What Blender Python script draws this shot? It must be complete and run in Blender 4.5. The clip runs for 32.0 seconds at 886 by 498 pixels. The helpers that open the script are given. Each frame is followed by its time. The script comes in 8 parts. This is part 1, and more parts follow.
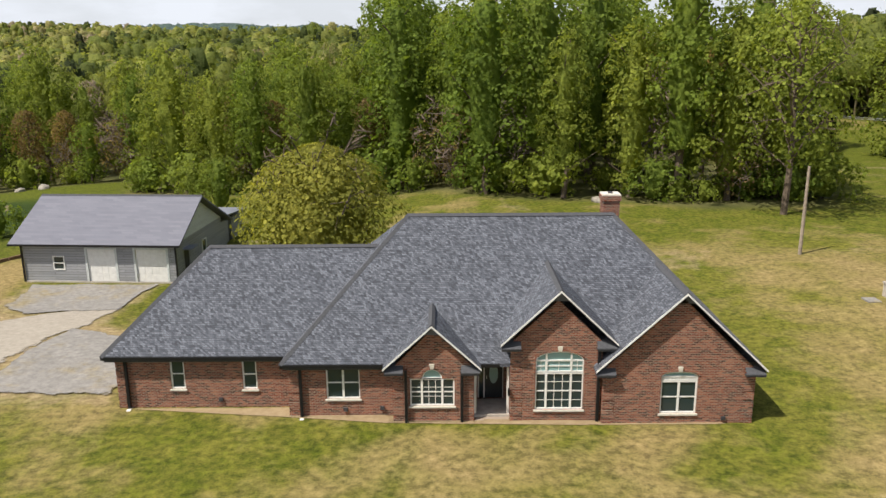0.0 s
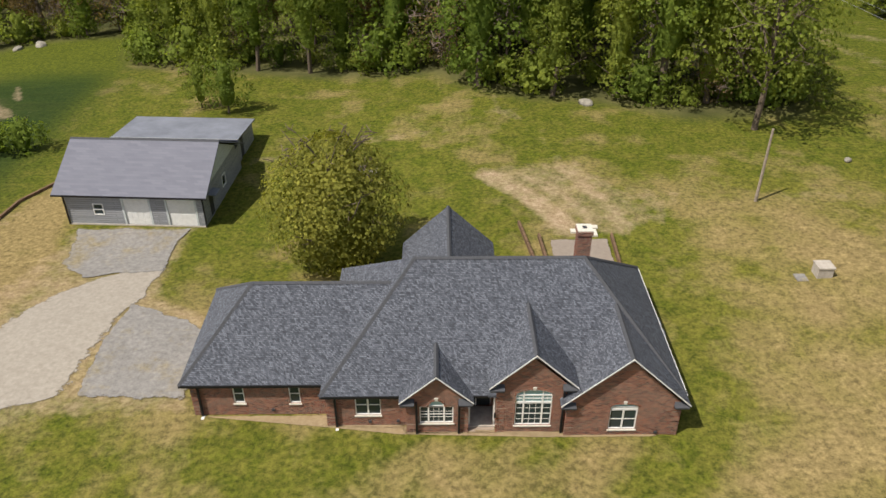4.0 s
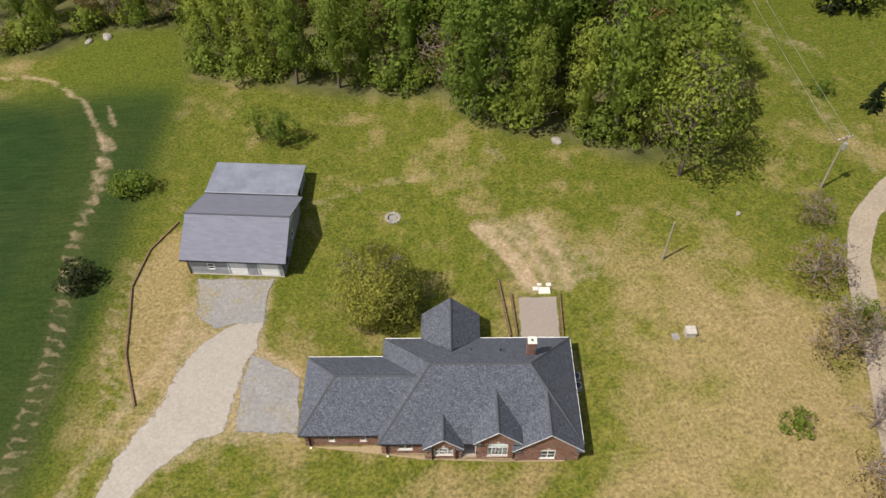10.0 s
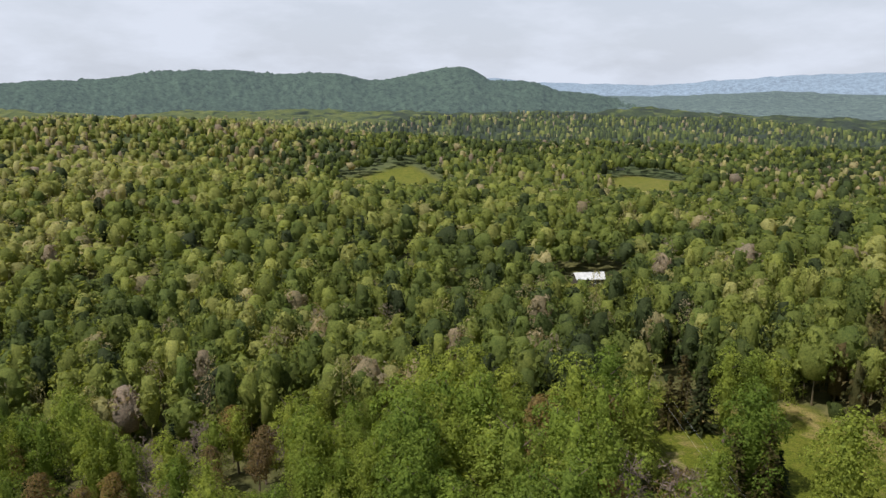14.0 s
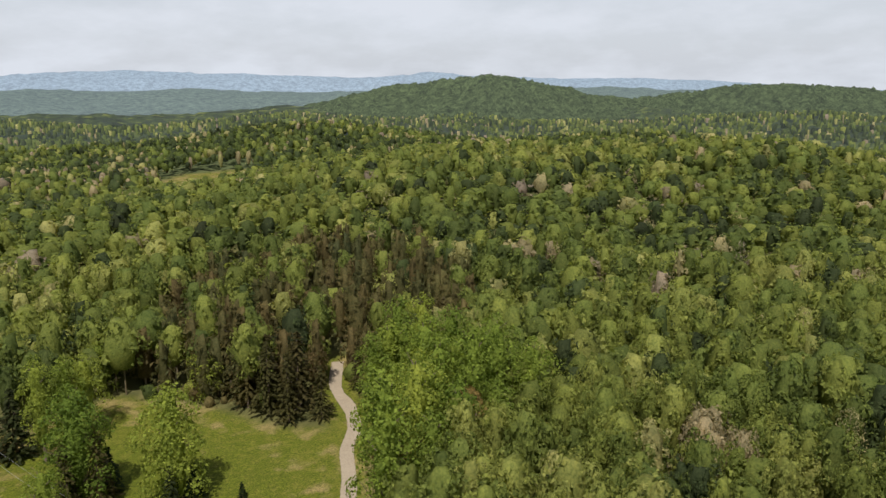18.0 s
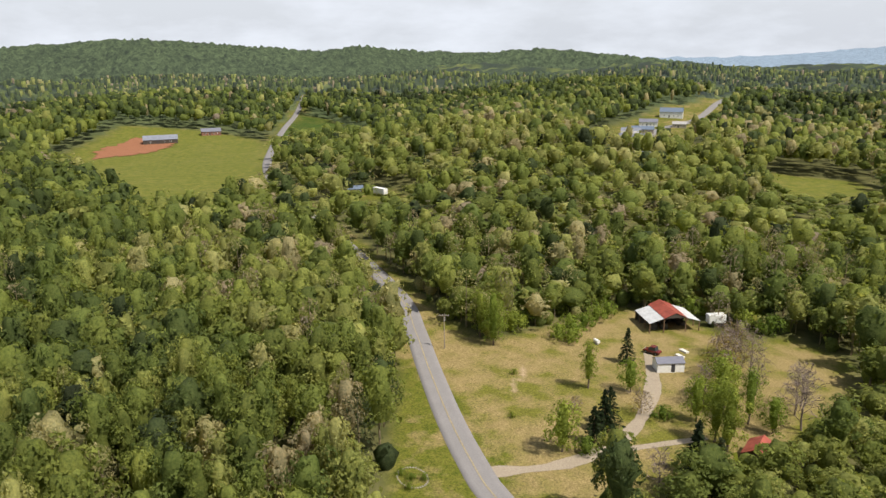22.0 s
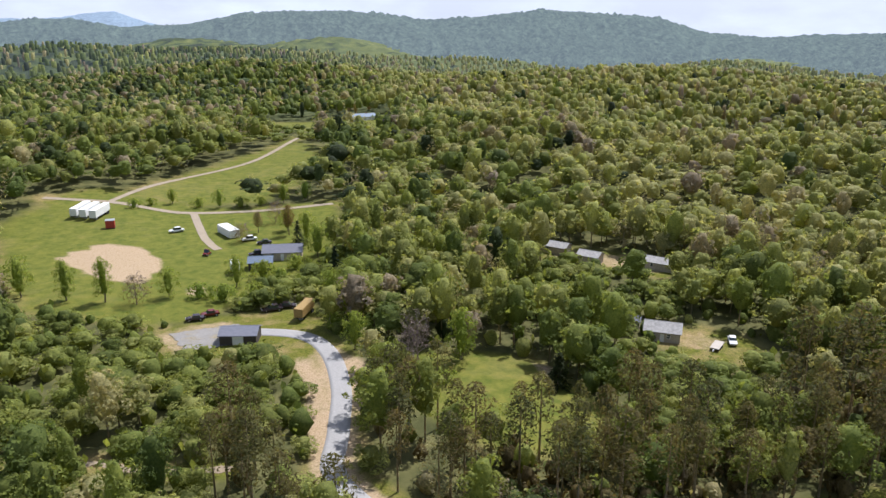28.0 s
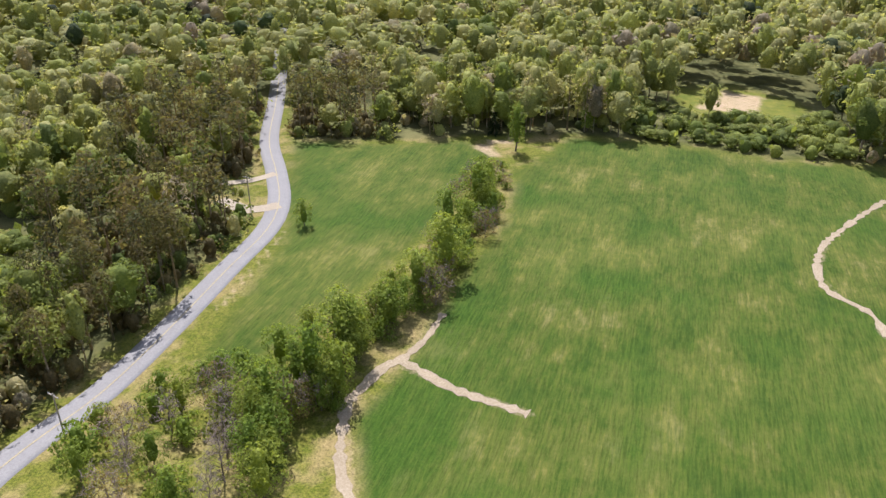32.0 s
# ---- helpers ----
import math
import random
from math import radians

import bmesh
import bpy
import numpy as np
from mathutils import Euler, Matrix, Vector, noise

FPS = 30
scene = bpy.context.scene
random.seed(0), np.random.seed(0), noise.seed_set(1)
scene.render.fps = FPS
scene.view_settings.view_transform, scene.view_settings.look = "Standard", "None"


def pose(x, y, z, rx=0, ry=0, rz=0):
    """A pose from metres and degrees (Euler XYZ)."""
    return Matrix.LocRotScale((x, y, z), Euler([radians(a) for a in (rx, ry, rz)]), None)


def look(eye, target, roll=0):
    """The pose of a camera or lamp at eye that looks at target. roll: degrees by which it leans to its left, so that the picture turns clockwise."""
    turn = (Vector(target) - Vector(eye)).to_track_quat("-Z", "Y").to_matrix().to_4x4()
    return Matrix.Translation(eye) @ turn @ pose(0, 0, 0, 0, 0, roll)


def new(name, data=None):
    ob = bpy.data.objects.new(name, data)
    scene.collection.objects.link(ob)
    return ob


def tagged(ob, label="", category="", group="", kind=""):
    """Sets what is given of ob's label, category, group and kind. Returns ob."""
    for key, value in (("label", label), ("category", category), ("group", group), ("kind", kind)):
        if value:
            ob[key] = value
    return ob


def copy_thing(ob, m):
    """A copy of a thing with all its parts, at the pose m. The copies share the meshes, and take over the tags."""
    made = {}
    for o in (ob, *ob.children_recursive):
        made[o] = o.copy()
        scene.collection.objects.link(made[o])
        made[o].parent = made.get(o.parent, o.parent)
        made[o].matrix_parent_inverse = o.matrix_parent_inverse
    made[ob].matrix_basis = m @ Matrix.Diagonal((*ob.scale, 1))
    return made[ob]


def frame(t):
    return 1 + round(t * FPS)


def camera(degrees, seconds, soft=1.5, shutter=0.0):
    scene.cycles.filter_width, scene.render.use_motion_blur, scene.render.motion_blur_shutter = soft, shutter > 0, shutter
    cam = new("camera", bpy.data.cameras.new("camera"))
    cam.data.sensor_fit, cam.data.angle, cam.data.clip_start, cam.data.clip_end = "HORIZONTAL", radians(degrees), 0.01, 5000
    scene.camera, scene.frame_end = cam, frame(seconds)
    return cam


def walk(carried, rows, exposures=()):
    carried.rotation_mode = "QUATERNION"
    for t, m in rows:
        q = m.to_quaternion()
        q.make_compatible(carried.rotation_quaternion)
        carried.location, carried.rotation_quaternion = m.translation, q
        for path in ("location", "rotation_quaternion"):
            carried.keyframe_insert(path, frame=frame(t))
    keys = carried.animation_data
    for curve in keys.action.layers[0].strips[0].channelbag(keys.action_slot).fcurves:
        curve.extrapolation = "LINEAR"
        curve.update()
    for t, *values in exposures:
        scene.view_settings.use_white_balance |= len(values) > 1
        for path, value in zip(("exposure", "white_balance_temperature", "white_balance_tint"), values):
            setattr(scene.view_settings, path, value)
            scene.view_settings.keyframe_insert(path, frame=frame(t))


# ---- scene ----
# ---------------- camera and its way ----------------
cam = camera(59.4, 32.0)
EYE = (0.23, -35.04, 74.11)  # where it hovers and turns
PATH = [
    (0.0, (0.95, -30.20, 15.60), 0.30, -14.43, -0.39),
    (0.5, (0.97, -30.52, 17.24), 0.39, -17.48, -0.36),
    (1.0, (1.04, -30.77, 18.96), 0.48, -22.65, -0.48),
    (1.5, (1.05, -30.85, 20.95), 0.40, -26.07, -0.51),
    (2.0, (1.05, -30.87, 23.42), 0.26, -29.26, -0.49),
    (2.5, (0.91, -30.88, 25.94), 0.02, -31.87, -0.40),
    (3.0, (0.70, -31.00, 28.36), -0.25, -31.95, -0.25),
    (3.5, (0.32, -31.03, 30.49), -0.59, -32.22, 0.01),
    (5.5, (0.87, -32.23, 41.24), 0.24, -38.49, -0.30),
    (6.0, (0.82, -32.53, 44.57), 0.07, -41.90, -0.30),
    (6.5, (0.75, -33.00, 48.16), -0.05, -43.89, -0.22),
    (7.0, (0.68, -33.44, 52.08), -0.23, -46.58, -0.17),
    (7.5, (0.54, -33.85, 56.37), -0.27, -50.68, -0.26),
    (8.0, (0.38, -34.24, 60.81), -0.25, -51.68, -0.40),
    (8.5, (0.30, -34.78, 65.48), -0.24, -51.64, -0.39),
    (9.0, (0.29, -35.44, 69.79), -0.18, -51.42, -0.30),
    (9.5, (0.28, -35.67, 72.29), -0.17, -51.43, -0.30),
    (10.0, (0.33, -35.22, 73.45), -0.06, -49.10, -0.35),
    (10.5, (0.28, -34.99, 74.07), 0.05, -43.60, -0.22),
    (11.0, (0.34, -34.84, 74.38), 0.18, -37.84, -0.20),
    (11.5, (0.33, -34.84, 74.37), 0.17, -31.89, -0.03),
    (12.0, (0.36, -34.97, 74.19), 0.24, -25.96, 0.07),
    (12.5, (0.41, -35.07, 74.07), 0.33, -19.95, 0.19),
    (13.0, (0.28, -35.02, 74.12), 0.38, -14.11, 0.29),
    (13.5, (0.00, -35.03, 74.15), 0.35, -11.97, 0.23),
    (14.0, (0.06, -35.03, 74.14), -0.08, -12.01, 0.26),
    (14.5, (0.12, -35.03, 74.13), -2.37, -12.04, 0.29),
    (15.0, (0.17, -35.04, 74.12), -6.64, -12.08, 0.32),
    (15.5, (0.23, -35.04, 74.11), -12.90, -12.11, 0.35),
    (16.0, (0.23, -35.04, 74.11), -20.16, -12.04, 0.38),
    (16.5, (0.23, -35.04, 74.11), -26.59, -12.05, 0.17),
    (17.0, (0.23, -35.04, 74.11), -33.90, -12.07, 0.07),
    (17.5, (0.23, -35.04, 74.11), -41.56, -12.11, -0.07),
    (18.0, (0.23, -35.04, 74.11), -50.43, -12.15, -0.16),
    (18.5, (0.23, -35.04, 74.11), -59.57, -12.17, -0.21),
    (19.0, (0.23, -35.04, 74.11), -68.88, -12.18, -0.27),
    (19.5, (0.23, -35.03, 74.11), -77.14, -12.70, -0.32),
    (20.0, (0.23, -35.04, 74.11), -84.40, -15.16, -0.43),
    (20.5, (0.23, -35.04, 74.12), -90.12, -15.07, -0.63),
    (21.0, (0.23, -35.04, 74.12), -98.95, -15.06, -0.75),
    (21.5, (0.23, -35.04, 74.12), -107.11, -15.12, -0.57),
    (22.0, (0.23, -35.04, 74.11), -115.12, -15.17, -0.59),
    (22.5, (0.23, -35.04, 74.11), -122.55, -15.28, -0.67),
    (23.0, (0.23, -35.04, 74.11), -127.86, -15.40, -0.68),
    (23.5, (0.23, -35.04, 74.11), -134.28, -15.55, -0.65),
    (24.0, (0.23, -35.04, 74.11), -139.96, -15.66, -0.53),
    (24.5, (0.23, -35.04, 74.11), -146.35, -15.83, -0.37),
    (26.5, (0.23, -35.04, 74.12), -174.07, -16.24, 0.17),
    (27.0, (0.23, -35.04, 74.11), -182.20, -16.44, 0.12),
    (27.5, (0.23, -35.04, 74.11), -189.81, -16.67, 0.06),
    (28.0, (0.23, -35.04, 74.11), -196.86, -16.88, -0.02),
    (28.5, (0.23, -35.04, 74.11), -205.40, -17.02, 0.01),
    (29.0, (0.23, -35.04, 74.11), -213.64, -17.21, 0.18),
    (29.5, (0.23, -35.04, 74.11), -221.15, -17.38, 0.34),
    (30.0, (0.23, -35.04, 74.11), -228.81, -17.49, 0.53),
    (30.5, (0.23, -35.04, 74.11), -235.47, -17.71, 0.44),
    (31.0, (0.23, -35.04, 74.11), -242.17, -20.88, 0.18),
    (31.5, (0.23, -35.04, 74.11), -247.69, -24.58, -0.06),
    (32.0, (0.23, -35.04, 74.11), -253.00, -27.43, -0.15),
]


def row_pose(eye, yaw, pitch, roll):
    return Matrix.Translation(eye) @ Euler((radians(90 + pitch), 0, radians(yaw))).to_matrix().to_4x4() @ pose(0, 0, 0, 0, 0, roll)


EXPOSURES = [(0.0, 0.25, 6700, 10), (1.1, 0.29, 6700, 10), (2.1, 0.14, 6700, 10), (6.0, 0.0, 6650, 12), (8.0, -0.06, 6550, 15), (9.0, 0.0, 6450, 16), (10.0, 0.15, 6500, 12), (11.0, 0.6, 6450, 10), (11.6, 0.9, 6350, 10), (12.2, 1.1, 6150, 11), (12.6, 0.82, 6100, 11), (13.0, 0.36, 6000, 13), (13.5, 0.1, 6200, 12), (16.0, -0.05, 6500, 11),
             (18.0, 0.0, 6600, 10), (19.4, 0.1, 6650, 10), (20.0, 0.2, 6650, 10), (25.0, 0.2, 6550, 10), (26.0, 0.25, 6100, 12), (29.5, 0.38, 5850, 14), (30.6, 0.48, 5900, 14), (31.2, 0.68, 5900, 14), (32.0, 0.74, 5850, 15)]
walk(cam, [(t, row_pose(eye, yaw, pitch, roll)) for t, eye, yaw, pitch, roll in PATH], EXPOSURES)

# ---------------- daylight ----------------
SUN_EL, SUN_AZ = radians(57), math.atan2(-0.85, -0.52)
world = bpy.data.worlds.new("sky")
scene.world = world
world.use_nodes = True
wn, wl = world.node_tree.nodes, world.node_tree.links
bg = wn["Background"]
sky = wn.new("ShaderNodeTexSky")
sky.sky_type, sky.sun_disc = "NISHITA", False
sky.sun_elevation, sky.sun_rotation = SUN_EL, SUN_AZ
sky.dust_density, sky.ozone_density = 2.5, 1.0
bg.inputs["Strength"].default_value = 0.088
coords = wn.new("ShaderNodeTexCoord")
squash = wn.new("ShaderNodeMapping")
squash.inputs["Scale"].default_value = (3.0, 3.0, 9.0)
puffs = wn.new("ShaderNodeTexNoise")
puffs.inputs["Scale"].default_value, puffs.inputs["Detail"].default_value, puffs.inputs["Roughness"].default_value = 1.9, 8, 0.56
cover = wn.new("ShaderNodeValToRGB")
cover.color_ramp.elements[0].position, cover.color_ramp.elements[1].position = 0.42, 0.62
cover.color_ramp.elements[0].color, cover.color_ramp.elements[1].color = (0.8, 0.8, 0.8, 1), (1, 1, 1, 1)
cloud = wn.new("ShaderNodeMix")
cloud.data_type = "RGBA"
cloud.inputs["B"].default_value = (8.1, 8.65, 9.6, 1)
wl.new(coords.outputs["Generated"], squash.inputs["Vector"])
wl.new(squash.outputs["Vector"], puffs.inputs["Vector"])
wl.new(puffs.outputs["Fac"], cover.inputs["Fac"])
part_z = wn.new("ShaderNodeSeparateXYZ")
wl.new(coords.outputs["Generated"], part_z.inputs[0])
haze = wn.new("ShaderNodeValToRGB")
haze.color_ramp.elements[0].position, haze.color_ramp.elements[1].position = 0.1, 0.5
haze.color_ramp.elements[0].color, haze.color_ramp.elements[1].color = (1, 1, 1, 1), (0.28, 0.28, 0.28, 1)
wl.new(part_z.outputs["Z"], haze.inputs["Fac"])
thin = wn.new("ShaderNodeMath")
thin.operation = "MULTIPLY"
wl.new(cover.outputs["Color"], thin.inputs[0])
wl.new(haze.outputs["Color"], thin.inputs[1])
wl.new(thin.outputs[0], cloud.inputs["Factor"])
wl.new(sky.outputs["Color"], cloud.inputs["A"])
wl.new(cloud.outputs["Result"], bg.inputs["Color"])
sun = new("sun", bpy.data.lights.new("sun", "SUN"))
sun.data.energy, sun.data.angle, sun.data.color = 5.25, radians(0.55), (1.0, 0.94, 0.85)
sun.matrix_world = look((-85, -52, 154), (0, 0, 0))


# ---------------- materials ----------------
class Nodes:
    """A material with one Principled surface and short names for its nodes."""

    def __init__(self, name, rough=0.8, metal=0.0, spec=0.3):
        self.m = bpy.data.materials.new(name)
        self.m.use_nodes = True
        self.t = self.m.node_tree
        self.p = self.t.nodes["Principled BSDF"]
        self.p.inputs["Roughness"].default_value = rough
        self.p.inputs["Metallic"].default_value = metal
        self.p.inputs["Specular IOR Level"].default_value = spec

    def put(self, value, socket):
        if isinstance(value, bpy.types.NodeSocket):
            self.t.links.new(value, socket)
        elif isinstance(value, (tuple, list)) and socket.type == "RGBA":
            socket.default_value = (*value[:3], 1)
        else:
            socket.default_value = value

    def place(self, scale=(1, 1, 1), source="Object"):
        c = self.t.nodes.new("ShaderNodeTexCoord")
        n = self.t.nodes.new("ShaderNodeMapping")
        n.inputs["Scale"].default_value = scale
        self.t.links.new(c.outputs[source], n.inputs["Vector"])
        return n.outputs["Vector"]

    def noise(self, scale, detail=4, rough=0.55, vector=None, stretch=(1, 1, 1)):
        n = self.t.nodes.new("ShaderNodeTexNoise")
        n.inputs["Scale"].default_value, n.inputs["Detail"].default_value, n.inputs["Roughness"].default_value = scale, detail, rough
        self.put(vector or self.place(stretch), n.inputs["Vector"])
        return n.outputs["Fac"]

    def ramp(self, fac, stops):
        n = self.t.nodes.new("ShaderNodeValToRGB")
        el = n.color_ramp.elements
        while len(el) < len(stops):
            el.new(0.5)
        for e, (at, col) in zip(el, stops):
            e.position = at
            e.color = (*col, 1) if isinstance(col, (tuple, list)) else (col, col, col, 1)
        self.put(fac, n.inputs["Fac"])
        return n.outputs["Color"]

    def mix(self, fac, a, b, kind="MIX"):
        n = self.t.nodes.new("ShaderNodeMix")
        n.data_type, n.blend_type = "RGBA", kind
        self.put(fac, n.inputs["Factor"])
        self.put(a, n.inputs["A"])
        self.put(b, n.inputs["B"])
        return n.outputs["Result"]

    def math(self, kind, a, b=0.5):
        n = self.t.nodes.new("ShaderNodeMath")
        n.operation = kind
        self.put(a, n.inputs[0])
        self.put(b, n.inputs[1])
        return n.outputs[0]

    def attr(self, name):
        n = self.t.nodes.new("ShaderNodeAttribute")
        n.attribute_name = name
        return n.outputs["Fac"]

    def island(self):
        return self.t.nodes.new("ShaderNodeNewGeometry").outputs["Random Per Island"]

    def chance(self):
        return self.t.nodes.new("ShaderNodeObjectInfo").outputs["Random"]

    def bump(self, height, strength=0.4, distance=0.02):
        n = self.t.nodes.new("ShaderNodeBump")
        n.inputs["Strength"].default_value, n.inputs["Distance"].default_value = strength, distance
        self.put(height, n.inputs["Height"])
        self.t.links.new(n.outputs["Normal"], self.p.inputs["Normal"])

    def done(self, colour, rough=None):
        self.put(colour, self.p.inputs["Base Color"])
        if rough is not None:
            self.put(rough, self.p.inputs["Roughness"])
        return self.m


def plain(name, colour, rough=0.7, metal=0.0, wear=0.25, scale=3.0, spec=0.3):
    n = Nodes(name, rough, metal, spec)
    f = n.noise(scale, 5, 0.65)
    dark = tuple(c * (1 - wear) for c in colour)
    light = tuple(min(1, c * (1 + wear * 0.6)) for c in colour)
    n.bump(f, 0.15, 0.01)
    return n.done(n.ramp(f, [(0.3, dark), (0.7, light)]))


def course_vector(n, fall=1.0):
    """Runs along a wall or roof: level direction first, height second."""
    sep = n.t.nodes.new("ShaderNodeSeparateXYZ")
    c = n.t.nodes.new("ShaderNodeTexCoord")
    n.t.links.new(c.outputs["Object"], sep.inputs[0])
    com = n.t.nodes.new("ShaderNodeCombineXYZ")
    n.t.links.new(n.math("ADD", sep.outputs["X"], sep.outputs["Y"]), com.inputs["X"])
    n.t.links.new(n.math("MULTIPLY", sep.outputs["Z"], fall), com.inputs["Y"])
    return com.outputs[0]


def coursed(name, width, row, joint, colours, mortar, rough, depth, fall=1.0, blotch=0.35):
    n = Nodes(name, rough)
    v = course_vector(n, fall)
    b = n.t.nodes.new("ShaderNodeTexBrick")
    b.inputs["Scale"].default_value, b.inputs["Mortar Size"].default_value = 1.0, joint
    b.inputs["Brick Width"].default_value, b.inputs["Row Height"].default_value = width, row
    b.inputs["Color1"].default_value, b.inputs["Color2"].default_value = (0, 0, 0, 1), (1, 1, 1, 1)
    b.inputs["Mortar"].default_value, b.inputs["Bias"].default_value = (0.5, 0.5, 0.5, 1), 0.0
    n.t.links.new(v, b.inputs["Vector"])
    each = n.ramp(b.outputs["Color"], [(i / (len(colours) - 1), c) for i, c in enumerate(colours)])
    patch = n.noise(0.7, 4)
    each = n.mix(blotch, each, n.ramp(patch, [(0.3, colours[0]), (0.7, colours[-1])]))
    each = n.mix(n.math("MULTIPLY", n.noise(9, 4, 0.8), 0.22), each, colours[0])
    n.bump(n.math("SUBTRACT", n.noise(30, 2), n.math("MULTIPLY", b.outputs["Fac"], 2.0)), 0.6, depth)
    return n.done(n.mix(b.outputs["Fac"], each, mortar))


BRICK = coursed("red_brick", 0.215, 0.075, 0.011, [(0.03, 0.015, 0.013), (0.16, 0.043, 0.027), (0.25, 0.07, 0.04), (0.38, 0.14, 0.08)], (0.3, 0.24, 0.19), 0.85, 0.01, blotch=0.12)
SHINGLE = coursed("asphalt_shingle", 0.11, 0.07, 0.004, [(0.048, 0.053, 0.066), (0.082, 0.09, 0.11), (0.112, 0.123, 0.149), (0.17, 0.185, 0.22)], (0.03, 0.033, 0.04), 0.9, 0.012, blotch=0.04)
RIDGE = plain("ridge_shingle", (0.07, 0.073, 0.082), 0.9, scale=9)
GREY_SHINGLE = coursed("old_grey_shingle", 0.9, 0.12, 0.004, [(0.135, 0.14, 0.172), (0.155, 0.16, 0.195), (0.175, 0.18, 0.215)], (0.135, 0.14, 0.17), 0.85, 0.003, blotch=0.3)
SIDING = coursed("grey_lap_siding", 3.6, 0.2, 0.012, [(0.24, 0.25, 0.27), (0.3, 0.31, 0.33), (0.35, 0.36, 0.38)], (0.12, 0.12, 0.13), 0.6, 0.02)
PALE_SIDING = coursed("pale_gable_siding", 3.6, 0.12, 0.006, [(0.5, 0.53, 0.53), (0.56, 0.6, 0.6), (0.6, 0.64, 0.64)], (0.35, 0.38, 0.38), 0.6, 0.01)
WHITE = plain("white_paint", (0.72, 0.72, 0.7), 0.5, wear=0.12)
STONE = plain("cream_stone", (0.6, 0.57, 0.5), 0.85, scale=7)
BLACK_METAL = plain("black_gutter", (0.018, 0.018, 0.02), 0.45, 0.3)
DARK_SOFFIT = plain("dark_soffit", (0.05, 0.05, 0.055), 0.6)
CONCRETE = plain("pale_concrete", (0.42, 0.38, 0.33), 0.9, scale=2.5)
GALV = plain("galvanised_metal", (0.45, 0.46, 0.47), 0.45, 0.6)
SHEET = plain("weathered_sheet_metal", (0.2, 0.215, 0.255), 0.55, 0.1, wear=0.25, scale=0.6)
PALE_SHEET = plain("pale_sheet_metal", (0.55, 0.56, 0.56), 0.5, 0.1, wear=0.25, scale=0.6)
RED_SHEET = plain("red_painted_metal_roof", (0.34, 0.085, 0.06), 0.5, 0.2, wear=0.4, scale=0.7)
TIMBER = plain("weathered_timber", (0.16, 0.1, 0.06), 0.9, wear=0.4, scale=4)
POLE_WOOD = plain("grey_pole_wood", (0.3, 0.25, 0.2), 0.9, wear=0.35)
CAR_WHITE = plain("white_car_paint", (0.7, 0.7, 0.7), 0.25, wear=0.05, spec=0.5)
CAR_DARK = plain("dark_car_paint", (0.03, 0.02, 0.025), 0.25, wear=0.1, spec=0.5)
CAR_RED = plain("dark_red_car_paint", (0.12, 0.015, 0.012), 0.25, wear=0.1, spec=0.5)
RUBBER = plain("tyre_rubber", (0.02, 0.02, 0.02), 0.9)
YELLOW = plain("ochre_bus_paint", (0.3, 0.2, 0.07), 0.6, wear=0.3)
RED_PAINT = plain("red_paint", (0.35, 0.05, 0.03), 0.6, wear=0.3)
BLUE_METAL = plain("blue_grey_roof_metal", (0.14, 0.18, 0.24), 0.5, 0.2)
TAN_WALL = plain("tan_siding", (0.4, 0.35, 0.28), 0.8)
DARK_WALL = plain("dark_board_wall", (0.07, 0.06, 0.05), 0.9)
ROCK = plain("pale_rock", (0.28, 0.26, 0.22), 0.95, wear=0.4, scale=2)
GLASS = Nodes("window_glass", 0.06, 0, 0.6).done((0.025, 0.04, 0.045))
# pale teal base colour, a reflection painted into the glass
PALE_GLASS = Nodes("teal_reflection_glass", 0.08, 0, 0.6).done((0.22, 0.36, 0.36))
BARK = plain("grey_brown_bark", (0.13, 0.1, 0.075), 0.95, wear=0.5, scale=6)
TWIG = plain("bare_twig", (0.2, 0.155, 0.13), 0.95, wear=0.3, scale=6)


